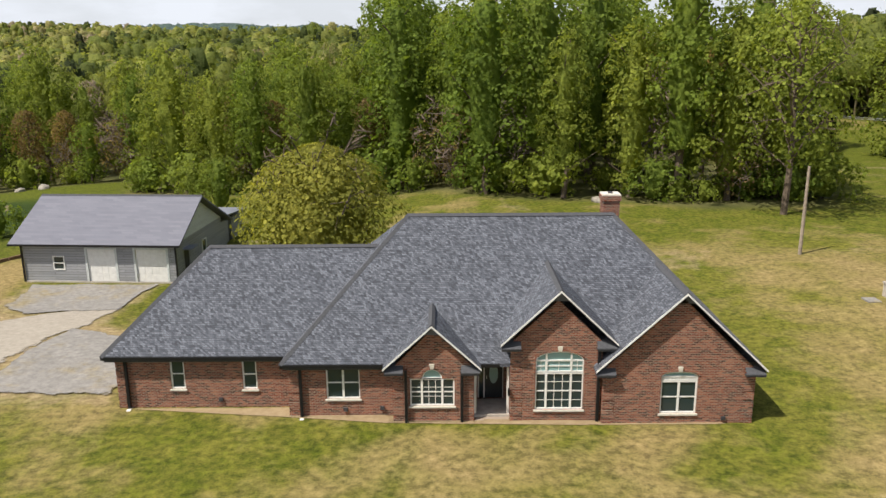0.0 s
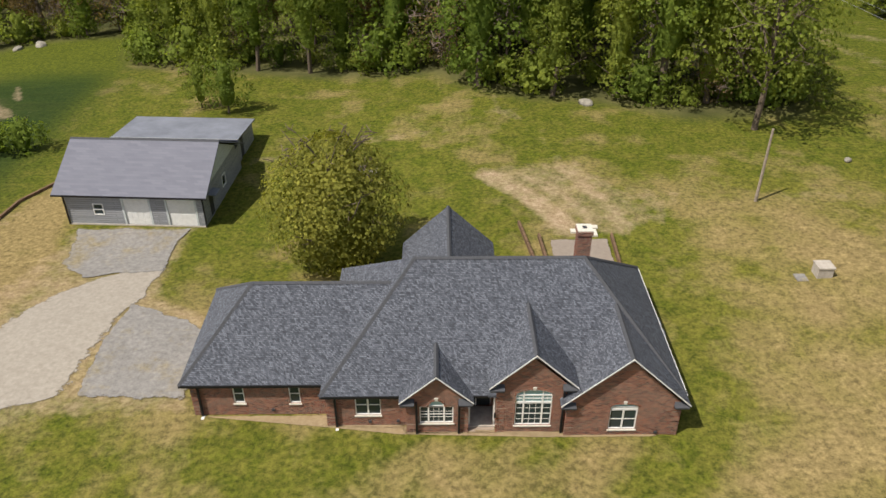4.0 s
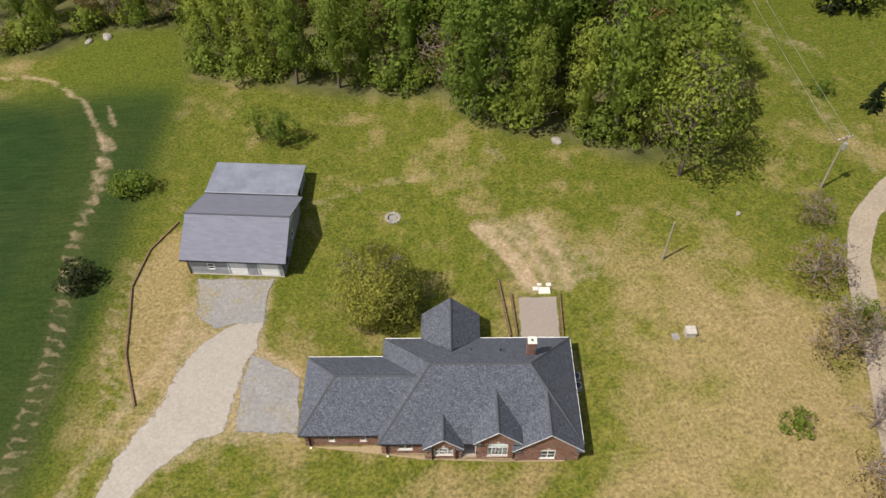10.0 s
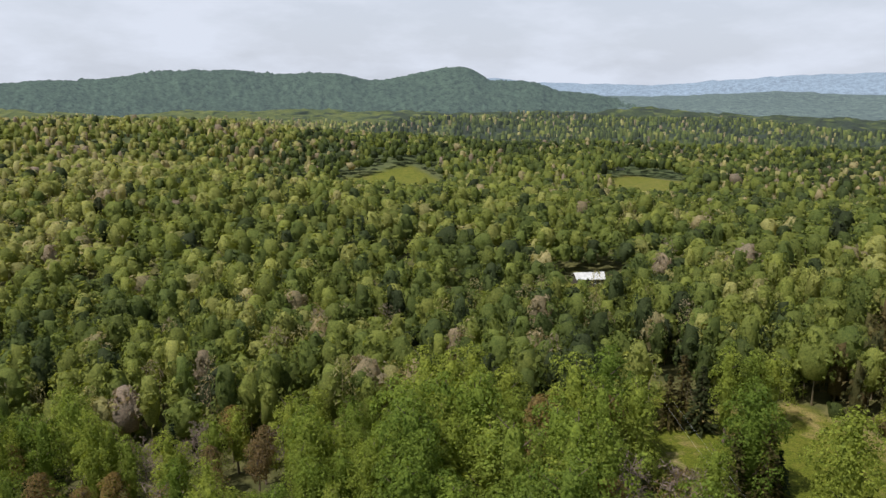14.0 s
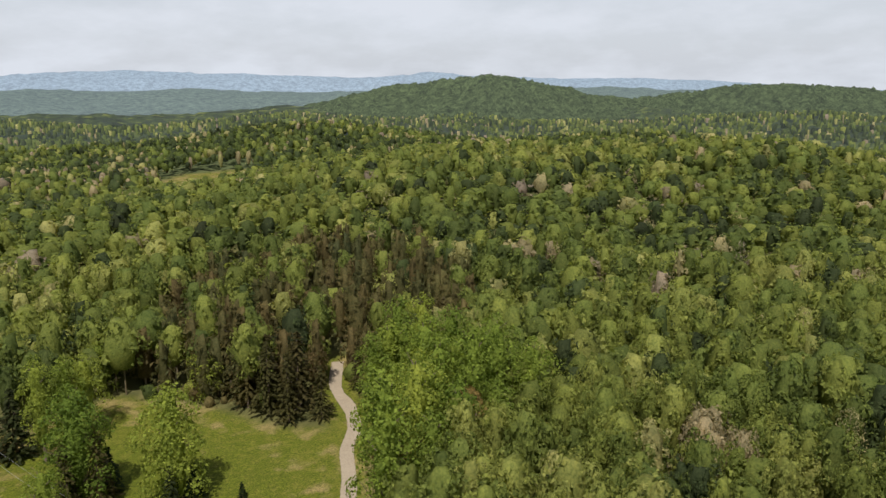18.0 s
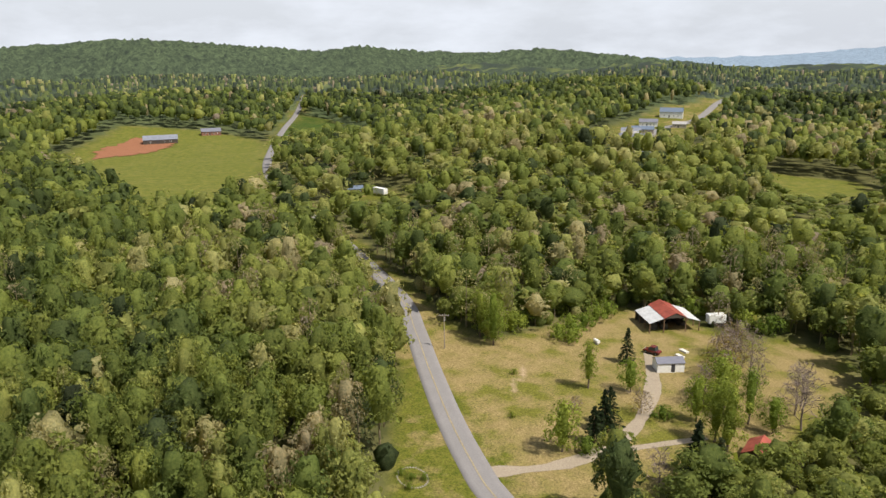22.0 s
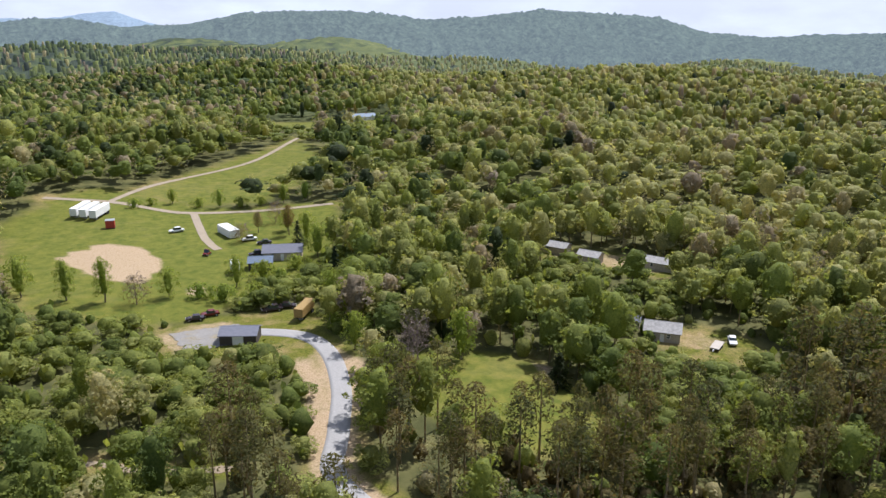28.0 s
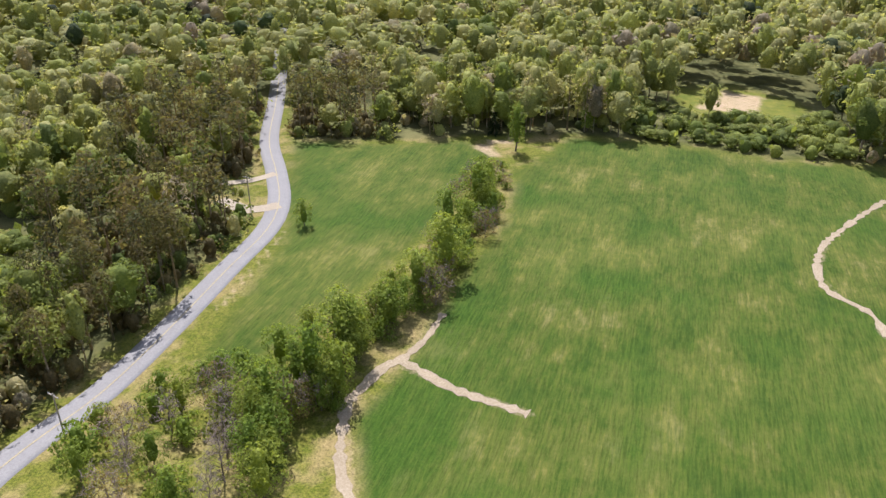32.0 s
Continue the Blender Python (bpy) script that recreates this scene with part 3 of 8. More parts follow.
def build_ground():
    rr = [0.0]
    while rr[-1] < 4850:
        rr.append(rr[-1] + (1.1 if rr[-1] < 110 else max(1.9, 0.018 * rr[-1])))
    r, a = np.meshgrid(np.array(rr[1:]), np.linspace(0, 2 * math.pi, 480, endpoint=False), indexing="ij")
    x, y = (r * np.sin(a)).ravel(), (-37 + r * np.cos(a)).ravel()
    x, y = np.append(x, 0.0), np.append(y, -37.0)
    z = land(x, y)
    n, m = len(rr) - 1, 480
    i, j = np.meshgrid(np.arange(n - 1), np.arange(m), indexing="ij")
    k = (j + 1) % m
    quads = np.stack([i * m + k, i * m + j, (i + 1) * m + j, (i + 1) * m + k], -1).reshape(-1, 4)
    tris = np.stack([np.full(m, n * m), np.arange(m), (np.arange(m) + 1) % m], -1)
    soft = 3 + 0.01 * np.hypot(x, y + 37)
    lawn = np.zeros(len(x))
    for ring in CLEAR:
        lawn = np.maximum(lawn, ease(depth_in(x, y, ring) / soft + 0.6))
    for line, wide in WAYS:
        lawn = np.maximum(lawn, ease((wide + 2.5 - off_line(x, y, line)) / 3))
    crop = np.zeros(len(x))
    for ring in (CROP_WEST, CROP_STRIP, GREEN_FIELD):
        crop = np.maximum(crop, ease(depth_in(x, y, ring) / soft + 0.4))
    crop = np.maximum(crop, 0.8 * ease((-x - 39) / 4) * ease((y + 26) / 10) * (x > -76) * ease((68 - y) / 8))
    hay = np.zeros(len(x))
    for ring in (YELLOW_FIELD, YELLOW_FIELD_2, POND_FIELD, FARM, FARM_FIELD, GLADE, NORTH_FIELD, NORTH_FIELD_2, SOUTH_FIELD_2, SOUTH_FIELD_3, WEST_FIELD):
        hay = np.maximum(hay, 0.8 * ease(depth_in(x, y, ring) / soft + 0.4))
    # worn earth, tracks and rills
    bare = np.zeros(len(x))
    for line, wide, k in TRACKS:
        bare = np.maximum(bare, k * ease(1.4 - off_line(x, y, line) / wide))
    for ring, k in EARTH:
        bare = np.maximum(bare, k * ease(depth_in(x, y, ring) / 2.5 + 0.6))
    dry = 0.2 * ease((x - 12) / 14) * ease((70 - np.abs(x - 10)) / 20) * ease((30 - y) / 20) + 0.02 * ease((0 - y) / 8) * (x < 60) * (x > -50)
    dry = dry + 0.2 * ease(depth_in(x, y, OPEN[34:50]) / 4) * (x > 60)
    dry = dry - 0.06 * ease((y - 14) / 14) * (x < 60) - 0.5 * ease((-x - 39) / 4) * (x > -62) * (y > -30) - 0.3 * ease(depth_in(x, y, FARM) / 5)
    dry = dry + 0.45 * ease(depth_in(x, y, BANK) / 1.5 + 0.4) + 0.16 * ease((x - 18) / 10) * ease((44 - x) / 6) * ease((y + 8) / 8) * ease((36 - y) / 10)
    dry = dry + 0.9 * ease(1.5 - off_line(x, y, [(-50.5, 54.0), (-47.3, 45.0), (-46.8, 30.0), (-43.5, 12.0), (-43.4, 0.0), (-44.6, -12.0)]) / 1.8)
    dry = dry - mound(x, y, 68, 90, 32, 0.2)
    me = mesh_from("ground", np.stack([x, y, z], -1), quads, tris, [ground_material()], True,
                   {"lawn": lawn, "crop": crop, "hay": hay, "bare": bare, "dry": dry, "lush": ease((-x - 35) / 7) * ease((x + 95) / 30) * ease((y + 12) / 15) * ease((68 - y) / 12), "canopy": ease((np.hypot(x, y + 37) - 500) / 400)})
    tagged(new("ground", me), "rolling lawn, crop fields and woodland floor", "ground", kind="structure")


TRACKS = [([(-20.5, -136.0), (-15.5, -147.7), (-18.1, -162.0), (-21.7, -179.8), (-22.1, -198.2)], 4.2, 0.95), ([(-73.9, 70.6), (-62.8, 68.1), (-54.0, 59.8), (-50.3, 54.1), (-48.2, 47.8), (-47.6, 41.4)], 0.8, 0.75), ([(-50.9, 59.4), (-48.4, 54.2), (-46.8, 48.0), (-46.1, 43.4), (-46.4, 36.0)], 0.7, 0.65),
          ([(-47.6, 41.4), (-47.5, 35.0), (-47.8, 30.3), (-45.6, 18.5), (-44.4, 12.8), (-44.3, 0.0), (-45.5, -12.0)], 0.6, 0.62), ([(-46.4, 36.0), (-46.3, 29.7), (-44.0, 18.2), (-42.7, 12.5), (-42.6, 0.0), (-43.8, -12.0)], 0.6, 0.55),
          ([(-198.3, 17.8), (-177.9, 6.1), (-162.9, -1.2), (-147.0, -2.3), (-138.9, 4.6), (-131.0, 6.1)], 1.5, 0.5),
          ([(-92.6, -49.9), (-95.1, -62.3), (-99.4, -73.4), (-91.3, -76.5), (-84.4, -76.6), (-68.1, -68.7), (-55.8, -48.0)], 1.6, 0.55), ([(-99.4, -73.4), (-116.2, -70.6)], 1.6, 0.5),
          ([(4.9, 32.0), (8.9, 27.1), (10.9, 22.2)], 1.6, 0.85), ([(7.8, 31.9), (11.8, 27.1), (12.8, 23.2)], 1.0, 0.75), ([(12.3, 32.5), (14.8, 26.1), (15.3, 22.2)], 1.2, 0.75),
          ([(-17.8, 37.0), (-7.9, 41.3), (1.9, 42.3)], 1.3, 0.5), ([(2.8, 60.1), (8.8, 44.4), (12.8, 32.0)], 0.9, 0.45), ([(-36.2, 27.7), (-37.8, 19.7), (-36.9, 14.3), (-34.4, 6.0)], 0.7, 0.6), ([(-38.0, 27.7), (-39.3, 19.7), (-38.4, 14.3), (-36.0, 6.0)], 0.7, 0.55),
          ([(-29.8, 20.3), (-31.3, 12.3), (-35.9, 0.0), (-40.0, -11.9)], 1.5, 0.6), ([(59.9, 69.4), (50.7, 78.8), (47.6, 103.4), (48.3, 115.2)], 2.2, 0.55), ([(59.3, 40.9), (50.8, 74.3)], 2.0, 0.5),
          ([(-200.1, -81.0), (-205.3, -87.0), (-213.1, -78.8)], 2.5, 0.9), ([(-178.4, -79.3), (-190.4, -77.2)], 2.5, 0.8), ([(-105.6, -111.3), (-140.4, -114.8)], 1.5, 0.6),
          ([(142.7, -122.2), (136.8, -117.2), (132.6, -113.0)], 1.5, 0.8), ([(-13.5, -147.5), (-14.6, -162.5), (-16.7, -179.3), (-15.8, -195.4)], 3.0, 0.9), ([(-25.7, -172.4), (-26.8, -183.4), (-25.8, -192.3)], 4.0, 0.9)]
BANK = [(-34.0, 33.8), (-36.4, 29.3), (-37.4, 23.5), (-35.2, 13.2), (-33.0, 7.0), (-30.5, 9.0), (-29.5, 16.7), (-31.0, 24.7), (-31.5, 31.7)]
EARTH = [([(-101, -257), (-110, -267), (-137, -240), (-128, -230)], 0.7), ([(-258, -30), (-286, -18), (-280, -4), (-260, -10)], 0.9), ([(-36.3, -16.0), (-35.2, -7.0), (-33.8, 0.5), (-30.6, 7.8), (-30.0, 16.4), (-30.5, 25.2), (-20.0, 25.2), (-19.8, 14.5), (-14.4, 10.8), (-14.4, 1.9), (-22.3, 1.6), (-28.0, -1.5), (-31.9, -7.4), (-32.2, -16.0)], 0.66), ([(15.4, -4.8), (19.6, -6.0), (19.2, -10.9), (17.2, -11.9), (15.6, -10.3)], 0.5), ([(49, -291), (37, -303), (25, -299), (16, -278), (22, -260), (33, -266)], 1.3), ([(9, -253), (4, -254), (4.0, -246.4), (9.0, -246.9)], 1.0),
         ([(42.7, 15.7), (59.3, 30.4), (60.2, 7.0), (45.9, -5.8)], 0.42), ([(15.7, 30.0), (21.7, 28.1), (18.8, 22.2), (13.9, 22.3)], 0.55), ([(24.6, 26.1), (35.4, 30.0), (35.6, 24.3)], 0.45), ([(4.5, 33.2), (13.5, 34.9), (17.0, 27.7), (15.5, 21.2), (9.0, 21.5), (7.5, 26.7)], 0.62), ([(36, 22.7), (46, 27.7), (47, 6), (40, -3), (34, 8)], 0.4), ([(6.8, 48.5), (9.8, 46.6), (7.8, 44.5), (4.8, 46.5)], 0.55),
         ([(-64.9, -184.8), (-71.0, -179.0), (-65.8, -174.8)], 0.9), ([(17.2, -221.9), (-0.9, -225.3), (-8.9, -211.6), (11.3, -205.9)], 0.8),
         ([(-100.9, -186.4), (-112.9, -190.1), (-119.9, -182.1), (-108.7, -176.1)], 0.6), ([(15.2, -28.0), (25.2, -26.0), (22.2, -34.0)], 0.5)]
build_ground()


# ---------------- roads and paths ----------------
def strip(name, line, width, up, mat, label, cat="road", steps=3, ragged=0.0, seed=1, kind="structure", thick=0.0):
    """A band laid along a line on the ground."""
    rnd = random.Random(seed)
    pts = [Vector((*line[0], 0))]
    for i in range(len(line) - 1):
        p0, p1, p2, p3 = (Vector((*line[max(0, min(len(line) - 1, j))], 0)) for j in (i - 1, i, i + 1, i + 2))
        count = max(2, int((p2 - p1).length / steps))
        for s in range(1, count + 1):
            u = s / count
            pts.append(0.5 * (2 * p1 + (p2 - p0) * u + (2 * p0 - 5 * p1 + 4 * p2 - p3) * u * u + (3 * p1 - p0 - 3 * p2 + p3) * u ** 3))
    rows, rim, across = [], [], (-0.5, -0.3, 0, 0.3, 0.5)
    for i, p in enumerate(pts):
        d = (pts[min(i + 1, len(pts) - 1)] - pts[max(i - 1, 0)]).normalized()
        side = Vector((d.y, -d.x, 0))
        w = width * (1 + ragged * (rnd.random() - 0.5))
        for k in across:
            q = p + side * k * w
            rows.append((q.x, q.y, float(land(q.x, q.y)) + up))
            rim.append((0.55 if thick else 0.9) if abs(k) > 0.4 else 0.0)
        if thick:
            rim += [0.0, 0.0]
            for k in (-0.5, 0.5):
                q = p + side * k * (w + 0.3)
                rows.append((q.x, q.y, float(land(q.x, q.y)) - thick))
    m = 7 if thick else 5
    quads = []
    for i in range(len(pts) - 1):
        a, b = i * m, (i + 1) * m
        quads += [(a + k, a + k + 1, b + k + 1, b + k) for k in range(4)]
        if thick:
            quads += [(a + 5, a, b, b + 5), (a + 4, a + 6, b + 6, b + 4)]
    ob = new(name, mesh_from(name, rows, quads, mats=[mat], smooth=True, attrs={"rim": rim}))
    return tagged(ob, label, cat, kind=kind)


def gravel_material(name, a, b, spots=0.5, weeds=0.0):
    n = Nodes(name, 0.95, 0, 0.1)
    fine, wide = n.noise(3.0, 7, 0.75), n.noise(0.25, 4, 0.6)
    col = n.mix(n.math("MULTIPLY", wide, spots), n.ramp(fine, [(0.3, a), (0.7, b)]), tuple(0.6 * c for c in a))
    if weeds:
        tufts = n.math("ADD", n.math("MULTIPLY", n.noise(0.3, 4, 0.6), 0.7), n.math("MULTIPLY", n.noise(1.6, 6, 0.75), 0.5))
        col = n.mix(n.ramp(tufts, [(0.68 - 0.08 * weeds, 0.0), (0.86 - 0.08 * weeds, 0.7)]), col, n.ramp(fine, [(0.36, (0.17, 0.135, 0.06)), (0.64, (0.3, 0.24, 0.115))]))
    n.bump(fine, 0.5, 0.04)
    m = n.done(col)
    # the rim breaks up into scattered stones
    gap = n.ramp(n.math("SUBTRACT", n.math("ADD", n.noise(1.1, 7, 0.8), 0.75), n.attr("rim")), [(0.46, 0.0), (0.54, 1.0)])
    clear = n.t.nodes.new("ShaderNodeBsdfTransparent")
    both = n.t.nodes.new("ShaderNodeMixShader")
    n.t.links.new(gap, both.inputs[0])
    n.t.links.new(clear.outputs[0], both.inputs[1])
    n.t.links.new(n.p.outputs[0], both.inputs[2])
    n.t.links.new(both.outputs[0], n.t.nodes["Material Output"].inputs["Surface"])
    return m


ASPHALT = gravel_material("worn_grey_asphalt", (0.18, 0.172, 0.17), (0.28, 0.268, 0.265), 0.4)
PALE_GRAVEL = gravel_material("pale_tan_gravel", (0.27, 0.24, 0.2), (0.42, 0.385, 0.33), 0.4)
GREY_GRAVEL = gravel_material("grey_crushed_stone", (0.17, 0.163, 0.153), (0.35, 0.335, 0.315), 0.45, 1.0)
SAND = gravel_material("pale_sandy_gravel", (0.24, 0.195, 0.14), (0.42, 0.36, 0.28), 0.5)
LANE_STONE = gravel_material("pale_grey_lane_stone", (0.25, 0.245, 0.24), (0.38, 0.37, 0.36), 0.3)
LINE_PAINT = plain("faded_yellow_paint", (0.3, 0.25, 0.15), 0.8, wear=0.4)
strip("road", ROAD, 5.6, 0.08, ASPHALT, "worn grey two-lane country road", steps=4, thick=0.5)
strip("centre_line", ROAD[4:], 0.26, 0.11, LINE_PAINT, "faded yellow centre line on the road", "road marking", steps=4)
strip("lane", LANE, 4.2, 0.09, LANE_STONE, "grey paved lane with sandy edges", steps=3, thick=0.4)
strip("path", EAST_PATH, 3.2, 0.05, SAND, "pale gravel farm path at the wood's edge", "path", ragged=0.25)
strip("barn_drive", BARN_DRIVE, 3.1, 0.05, SAND, "pale sandy drive to the red-roofed barn", "driveway", ragged=0.6, seed=2)
strip("shed_drive", SHED_DRIVE, 1.8, 0.05, SAND, "faint dirt drive to the small shed", "driveway", ragged=0.5, seed=3)
strip("farm_lane", FARM_LANE, 3.4, 0.12, SAND, "pale gravel farm lane", "road", steps=5, seed=4)
strip("farm_spur", FARM_SPUR, 3.0, 0.12, SAND, "pale gravel spur off the farm lane", "road", steps=5, seed=5)
strip("field_lane", FIELD_LANE, 3.0, 0.14, SAND, "pale gravel lane along the field", "road", steps=6, seed=6)
strip("far_road", FAR_ROAD, 7.5, 0.3, ASPHALT, "grey road through the far village", "road", steps=10)
strip("driveway_mouth", DRIVE_A, 3.0, 0.11, SAND, "pale gravel mouth of a driveway", "driveway", seed=7)
strip("driveway_mouth", DRIVE_B, 4.2, 0.11, SAND, "wide pale gravel mouth of a driveway", "driveway", seed=8)


WASH = gravel_material("washed_pale_sand", (0.21, 0.16, 0.1), (0.43, 0.36, 0.265), 0.6)
strip("creek_bed", CREEK, 2.0, 0.06, WASH, "pale sandy creek bed under thin trees", "creek", steps=1.2, ragged=1.2, seed=24)
strip("rill", [(-198.3, 17.8), (-177.9, 6.1), (-162.9, -1.2), (-147.0, -2.3), (-138.9, 4.6), (-131.0, 6.1)], 1.5, 0.07, WASH, "winding rill of washed sand across the crop", "rill", steps=1.1, ragged=1.1, seed=21)
strip("rill", [(-92.6, -49.9), (-95.1, -62.3), (-99.4, -73.4), (-91.3, -76.5), (-84.4, -76.6), (-68.1, -68.7), (-55.8, -48.0)], 1.7, 0.07, WASH, "pale sandy track along the crop's edge", "rill", steps=1.1, ragged=1.0, seed=22)
strip("rill", [(-99.4, -73.4), (-107.0, -71.2), (-116.2, -70.6)], 1.6, 0.085, WASH, "short washed gully cut into the crop", "rill", steps=1.1, ragged=1.1, seed=23)


def patch(name, ring, up, mat, label, cat, cell=0.4, rough_edge=0.8, kind="structure"):
    """A cover with a wavy edge, laid on the ground: rings of points drawn in towards the middle."""
    c = Vector((sum(p[0] for p in ring) / len(ring), sum(p[1] for p in ring) / len(ring)))
    edge = []
    for (ax, ay), (bx, by) in zip(ring, ring[1:] + ring[:1]):
        count = max(2, int(math.hypot(bx - ax, by - ay) / cell))
        for i in range(count):
            q = Vector((ax + (bx - ax) * i / count, ay + (by - ay) * i / count))
            wave = (noise.noise((q.x * 0.5, q.y * 0.5, 3.1)) + 0.3 * noise.noise((q.x * 2.1, q.y * 2.1, 7.7))) * rough_edge
            edge.append(q + (q - c).normalized() * wave)
    n, rows, quads, rim = len(edge), [], [], []
    steps = 7
    for s in range(steps):
        k = s / steps
        for q in edge:
            p = q.lerp(c, k)
            rows.append((p.x, p.y, float(land(p.x, p.y)) + up))
            rim.append((1.1, 0.52, 0.1, 0.0)[min(s, 3)])
    rim.append(0.0)
    rows.append((c.x, c.y, float(land(c.x, c.y)) + up))
    for s in range(steps - 1):
        quads += [(s * n + i, s * n + (i + 1) % n, (s + 1) * n + (i + 1) % n, (s + 1) * n + i) for i in range(n)]
    tris = [((steps - 1) * n + i, (steps - 1) * n + (i + 1) % n, steps * n) for i in range(n)]
    return tagged(new(name, mesh_from(name, rows, quads, tris, [mat], True, {"rim": rim})), label, cat, kind=kind)


def ladder(name, left, right, up, mat, label, cat, rough_edge=0.3, count=70, across=8):
    """A cover between two edge lines, following the ground, with slightly wavy sides."""
    def along(line, u):
        cuts = [0.0]
        for a, b in zip(line, line[1:]):
            cuts.append(cuts[-1] + math.dist(a, b))
        return Vector((float(np.interp(u * cuts[-1], cuts, [p[0] for p in line])), float(np.interp(u * cuts[-1], cuts, [p[1] for p in line]))))
    rows, quads, rim = [], [], []
    for i in range(count + 1):
        a, b = along(left, i / count), along(right, i / count)
        d = (b - a).normalized()
        a = a + d * rough_edge * (noise.noise((a.x * 0.7, a.y * 0.7, 1.3)) + 0.4 * noise.noise((a.x * 2.6, a.y * 2.6, 5.0)))
        b = b + d * rough_edge * (noise.noise((b.x * 0.7, b.y * 0.7, 8.3)) + 0.4 * noise.noise((b.x * 2.6, b.y * 2.6, 2.0)))
        for k in range(across + 1):
            p = a.lerp(b, k / across)
            rows.append((p.x, p.y, float(land(p.x, p.y)) + up))
            rim.append((1.0, 0.58, 0.3, 0.0)[min(k, across - k, 3)])
    w = across + 1
    for i in range(count):
        quads += [(i * w + k, i * w + k + 1, (i + 1) * w + k + 1, (i + 1) * w + k) for k in range(across)]
    return tagged(new(name, mesh_from(name, rows, quads, None, [mat], True, {"rim": rim})), label, cat, kind="structure")


ladder("driveway", [(-36.1, -16.0), (-35.4, -11.3), (-34.7, -7.4), (-33.8, -1.6), (-32.5, 3.0), (-30.6, 6.0), (-29.5, 11.9), (-26.9, 15.8), (-23.6, 18.0)],
       [(-33.0, -16.0), (-32.6, -11.4), (-32.4, -7.4), (-30.8, -4.4), (-28.4, -0.9), (-24.7, 2.0), (-21.7, 3.4), (-21.6, 6.5), (-21.0, 11.7), (-20.4, 14.9), (-20.4, 18.3)], 0.05, PALE_GRAVEL,
       "pale tan gravel driveway curving to the garage", "driveway")
patch("parking_pad", [(-21.5, 13.6), (-19.0, 12.5), (-15.0, 9.9), (-14.4, 2.7), (-21.5, 2.9), (-21.8, 7.0)], 0.075, GREY_GRAVEL, "grey crushed stone parking beside the house", "parking", rough_edge=0.35)
patch("garage_apron", [(-30.1, 25.0), (-20.0, 25.0), (-20.6, 21.7), (-20.4, 17.9), (-23.4, 17.4), (-26.6, 16.7), (-29.2, 19.2)], 0.08, GREY_GRAVEL, "grey gravel apron before the garage doors", "parking", rough_edge=0.4)
RED_EARTH = gravel_material("red_bare_earth", (0.2, 0.085, 0.045), (0.34, 0.16, 0.09), 0.4)
patch("bare_earth", [(600, -40), (640, -45), (700, -80), (690, -112), (640, -105), (612, -80)], 0.35, RED_EARTH, "red bare earth beside the far barn", "bare soil", cell=4, rough_edge=9)
patch("gravel_lot", [(14.2, -220.8), (-3.9, -222.6), (-6.8, -210.5), (9.3, -206.7)], 0.12, GREY_GRAVEL, "grey gravel lot with parked cars", "parking", rough_edge=1.0)


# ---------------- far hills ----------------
def hill_material(name, col, haze_glow):
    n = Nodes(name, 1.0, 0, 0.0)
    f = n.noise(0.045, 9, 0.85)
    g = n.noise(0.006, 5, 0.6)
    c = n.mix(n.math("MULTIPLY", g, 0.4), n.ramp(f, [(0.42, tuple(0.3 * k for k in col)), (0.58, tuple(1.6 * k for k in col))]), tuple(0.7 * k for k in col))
    # bluish emission paints the haze of distance onto the hill
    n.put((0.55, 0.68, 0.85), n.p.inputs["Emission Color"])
    n.p.inputs["Emission Strength"].default_value = haze_glow
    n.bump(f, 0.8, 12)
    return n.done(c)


def far_ridge(name, near, far, base, profile, mat, label, seed):
    """A range of hills far off: profile gives its skyline as (bearing, degrees above the eye's level)."""
    rng = np.random.default_rng(int(seed * 10))
    bear = np.arange(profile[0][0], profile[-1][0] + 0.01, 0.16 if far < 3700 else 0.4)
    top = np.interp(bear, [p[0] for p in profile], [p[1] for p in profile])
    ks = np.linspace(0, 1, 40 if far < 3700 else 14)
    verts = []
    for b, e in zip(bear, top):
        crest = EYE[2] + math.tan(radians(e)) * far
        for k in ks:
            r = near + (far - near) * k
            rise = ease(k) if k < 1 else 1
            x, y = EYE[0] + r * math.sin(radians(b)), EYE[1] + r * math.cos(radians(b))
            w = noise.fractal((x / 420, y / 420, seed), 1.0, 2.1, 5) * (crest - base) * 0.2 * math.sin(k * math.pi * 0.93)
            w += noise.fractal((x / 60, y / 60, seed), 1.0, 2.1, 3) * 7 * (0.4 + 0.6 * k)
            w += rng.uniform(-1, 1) * (6.5 if far < 3700 else 1.0) * (0.35 if k > 0.97 else 1)
            verts.append((x, y, base + (crest - base) * rise + w))
    m = len(ks)
    quads = [(i * m + k, (i + 1) * m + k, (i + 1) * m + k + 1, i * m + k + 1) for i in range(len(bear) - 1) for k in range(m - 1)]
    tagged(new(name, mesh_from(name, verts, quads, mats=[mat], smooth=far > 3700)), label, "hills", kind="structure")


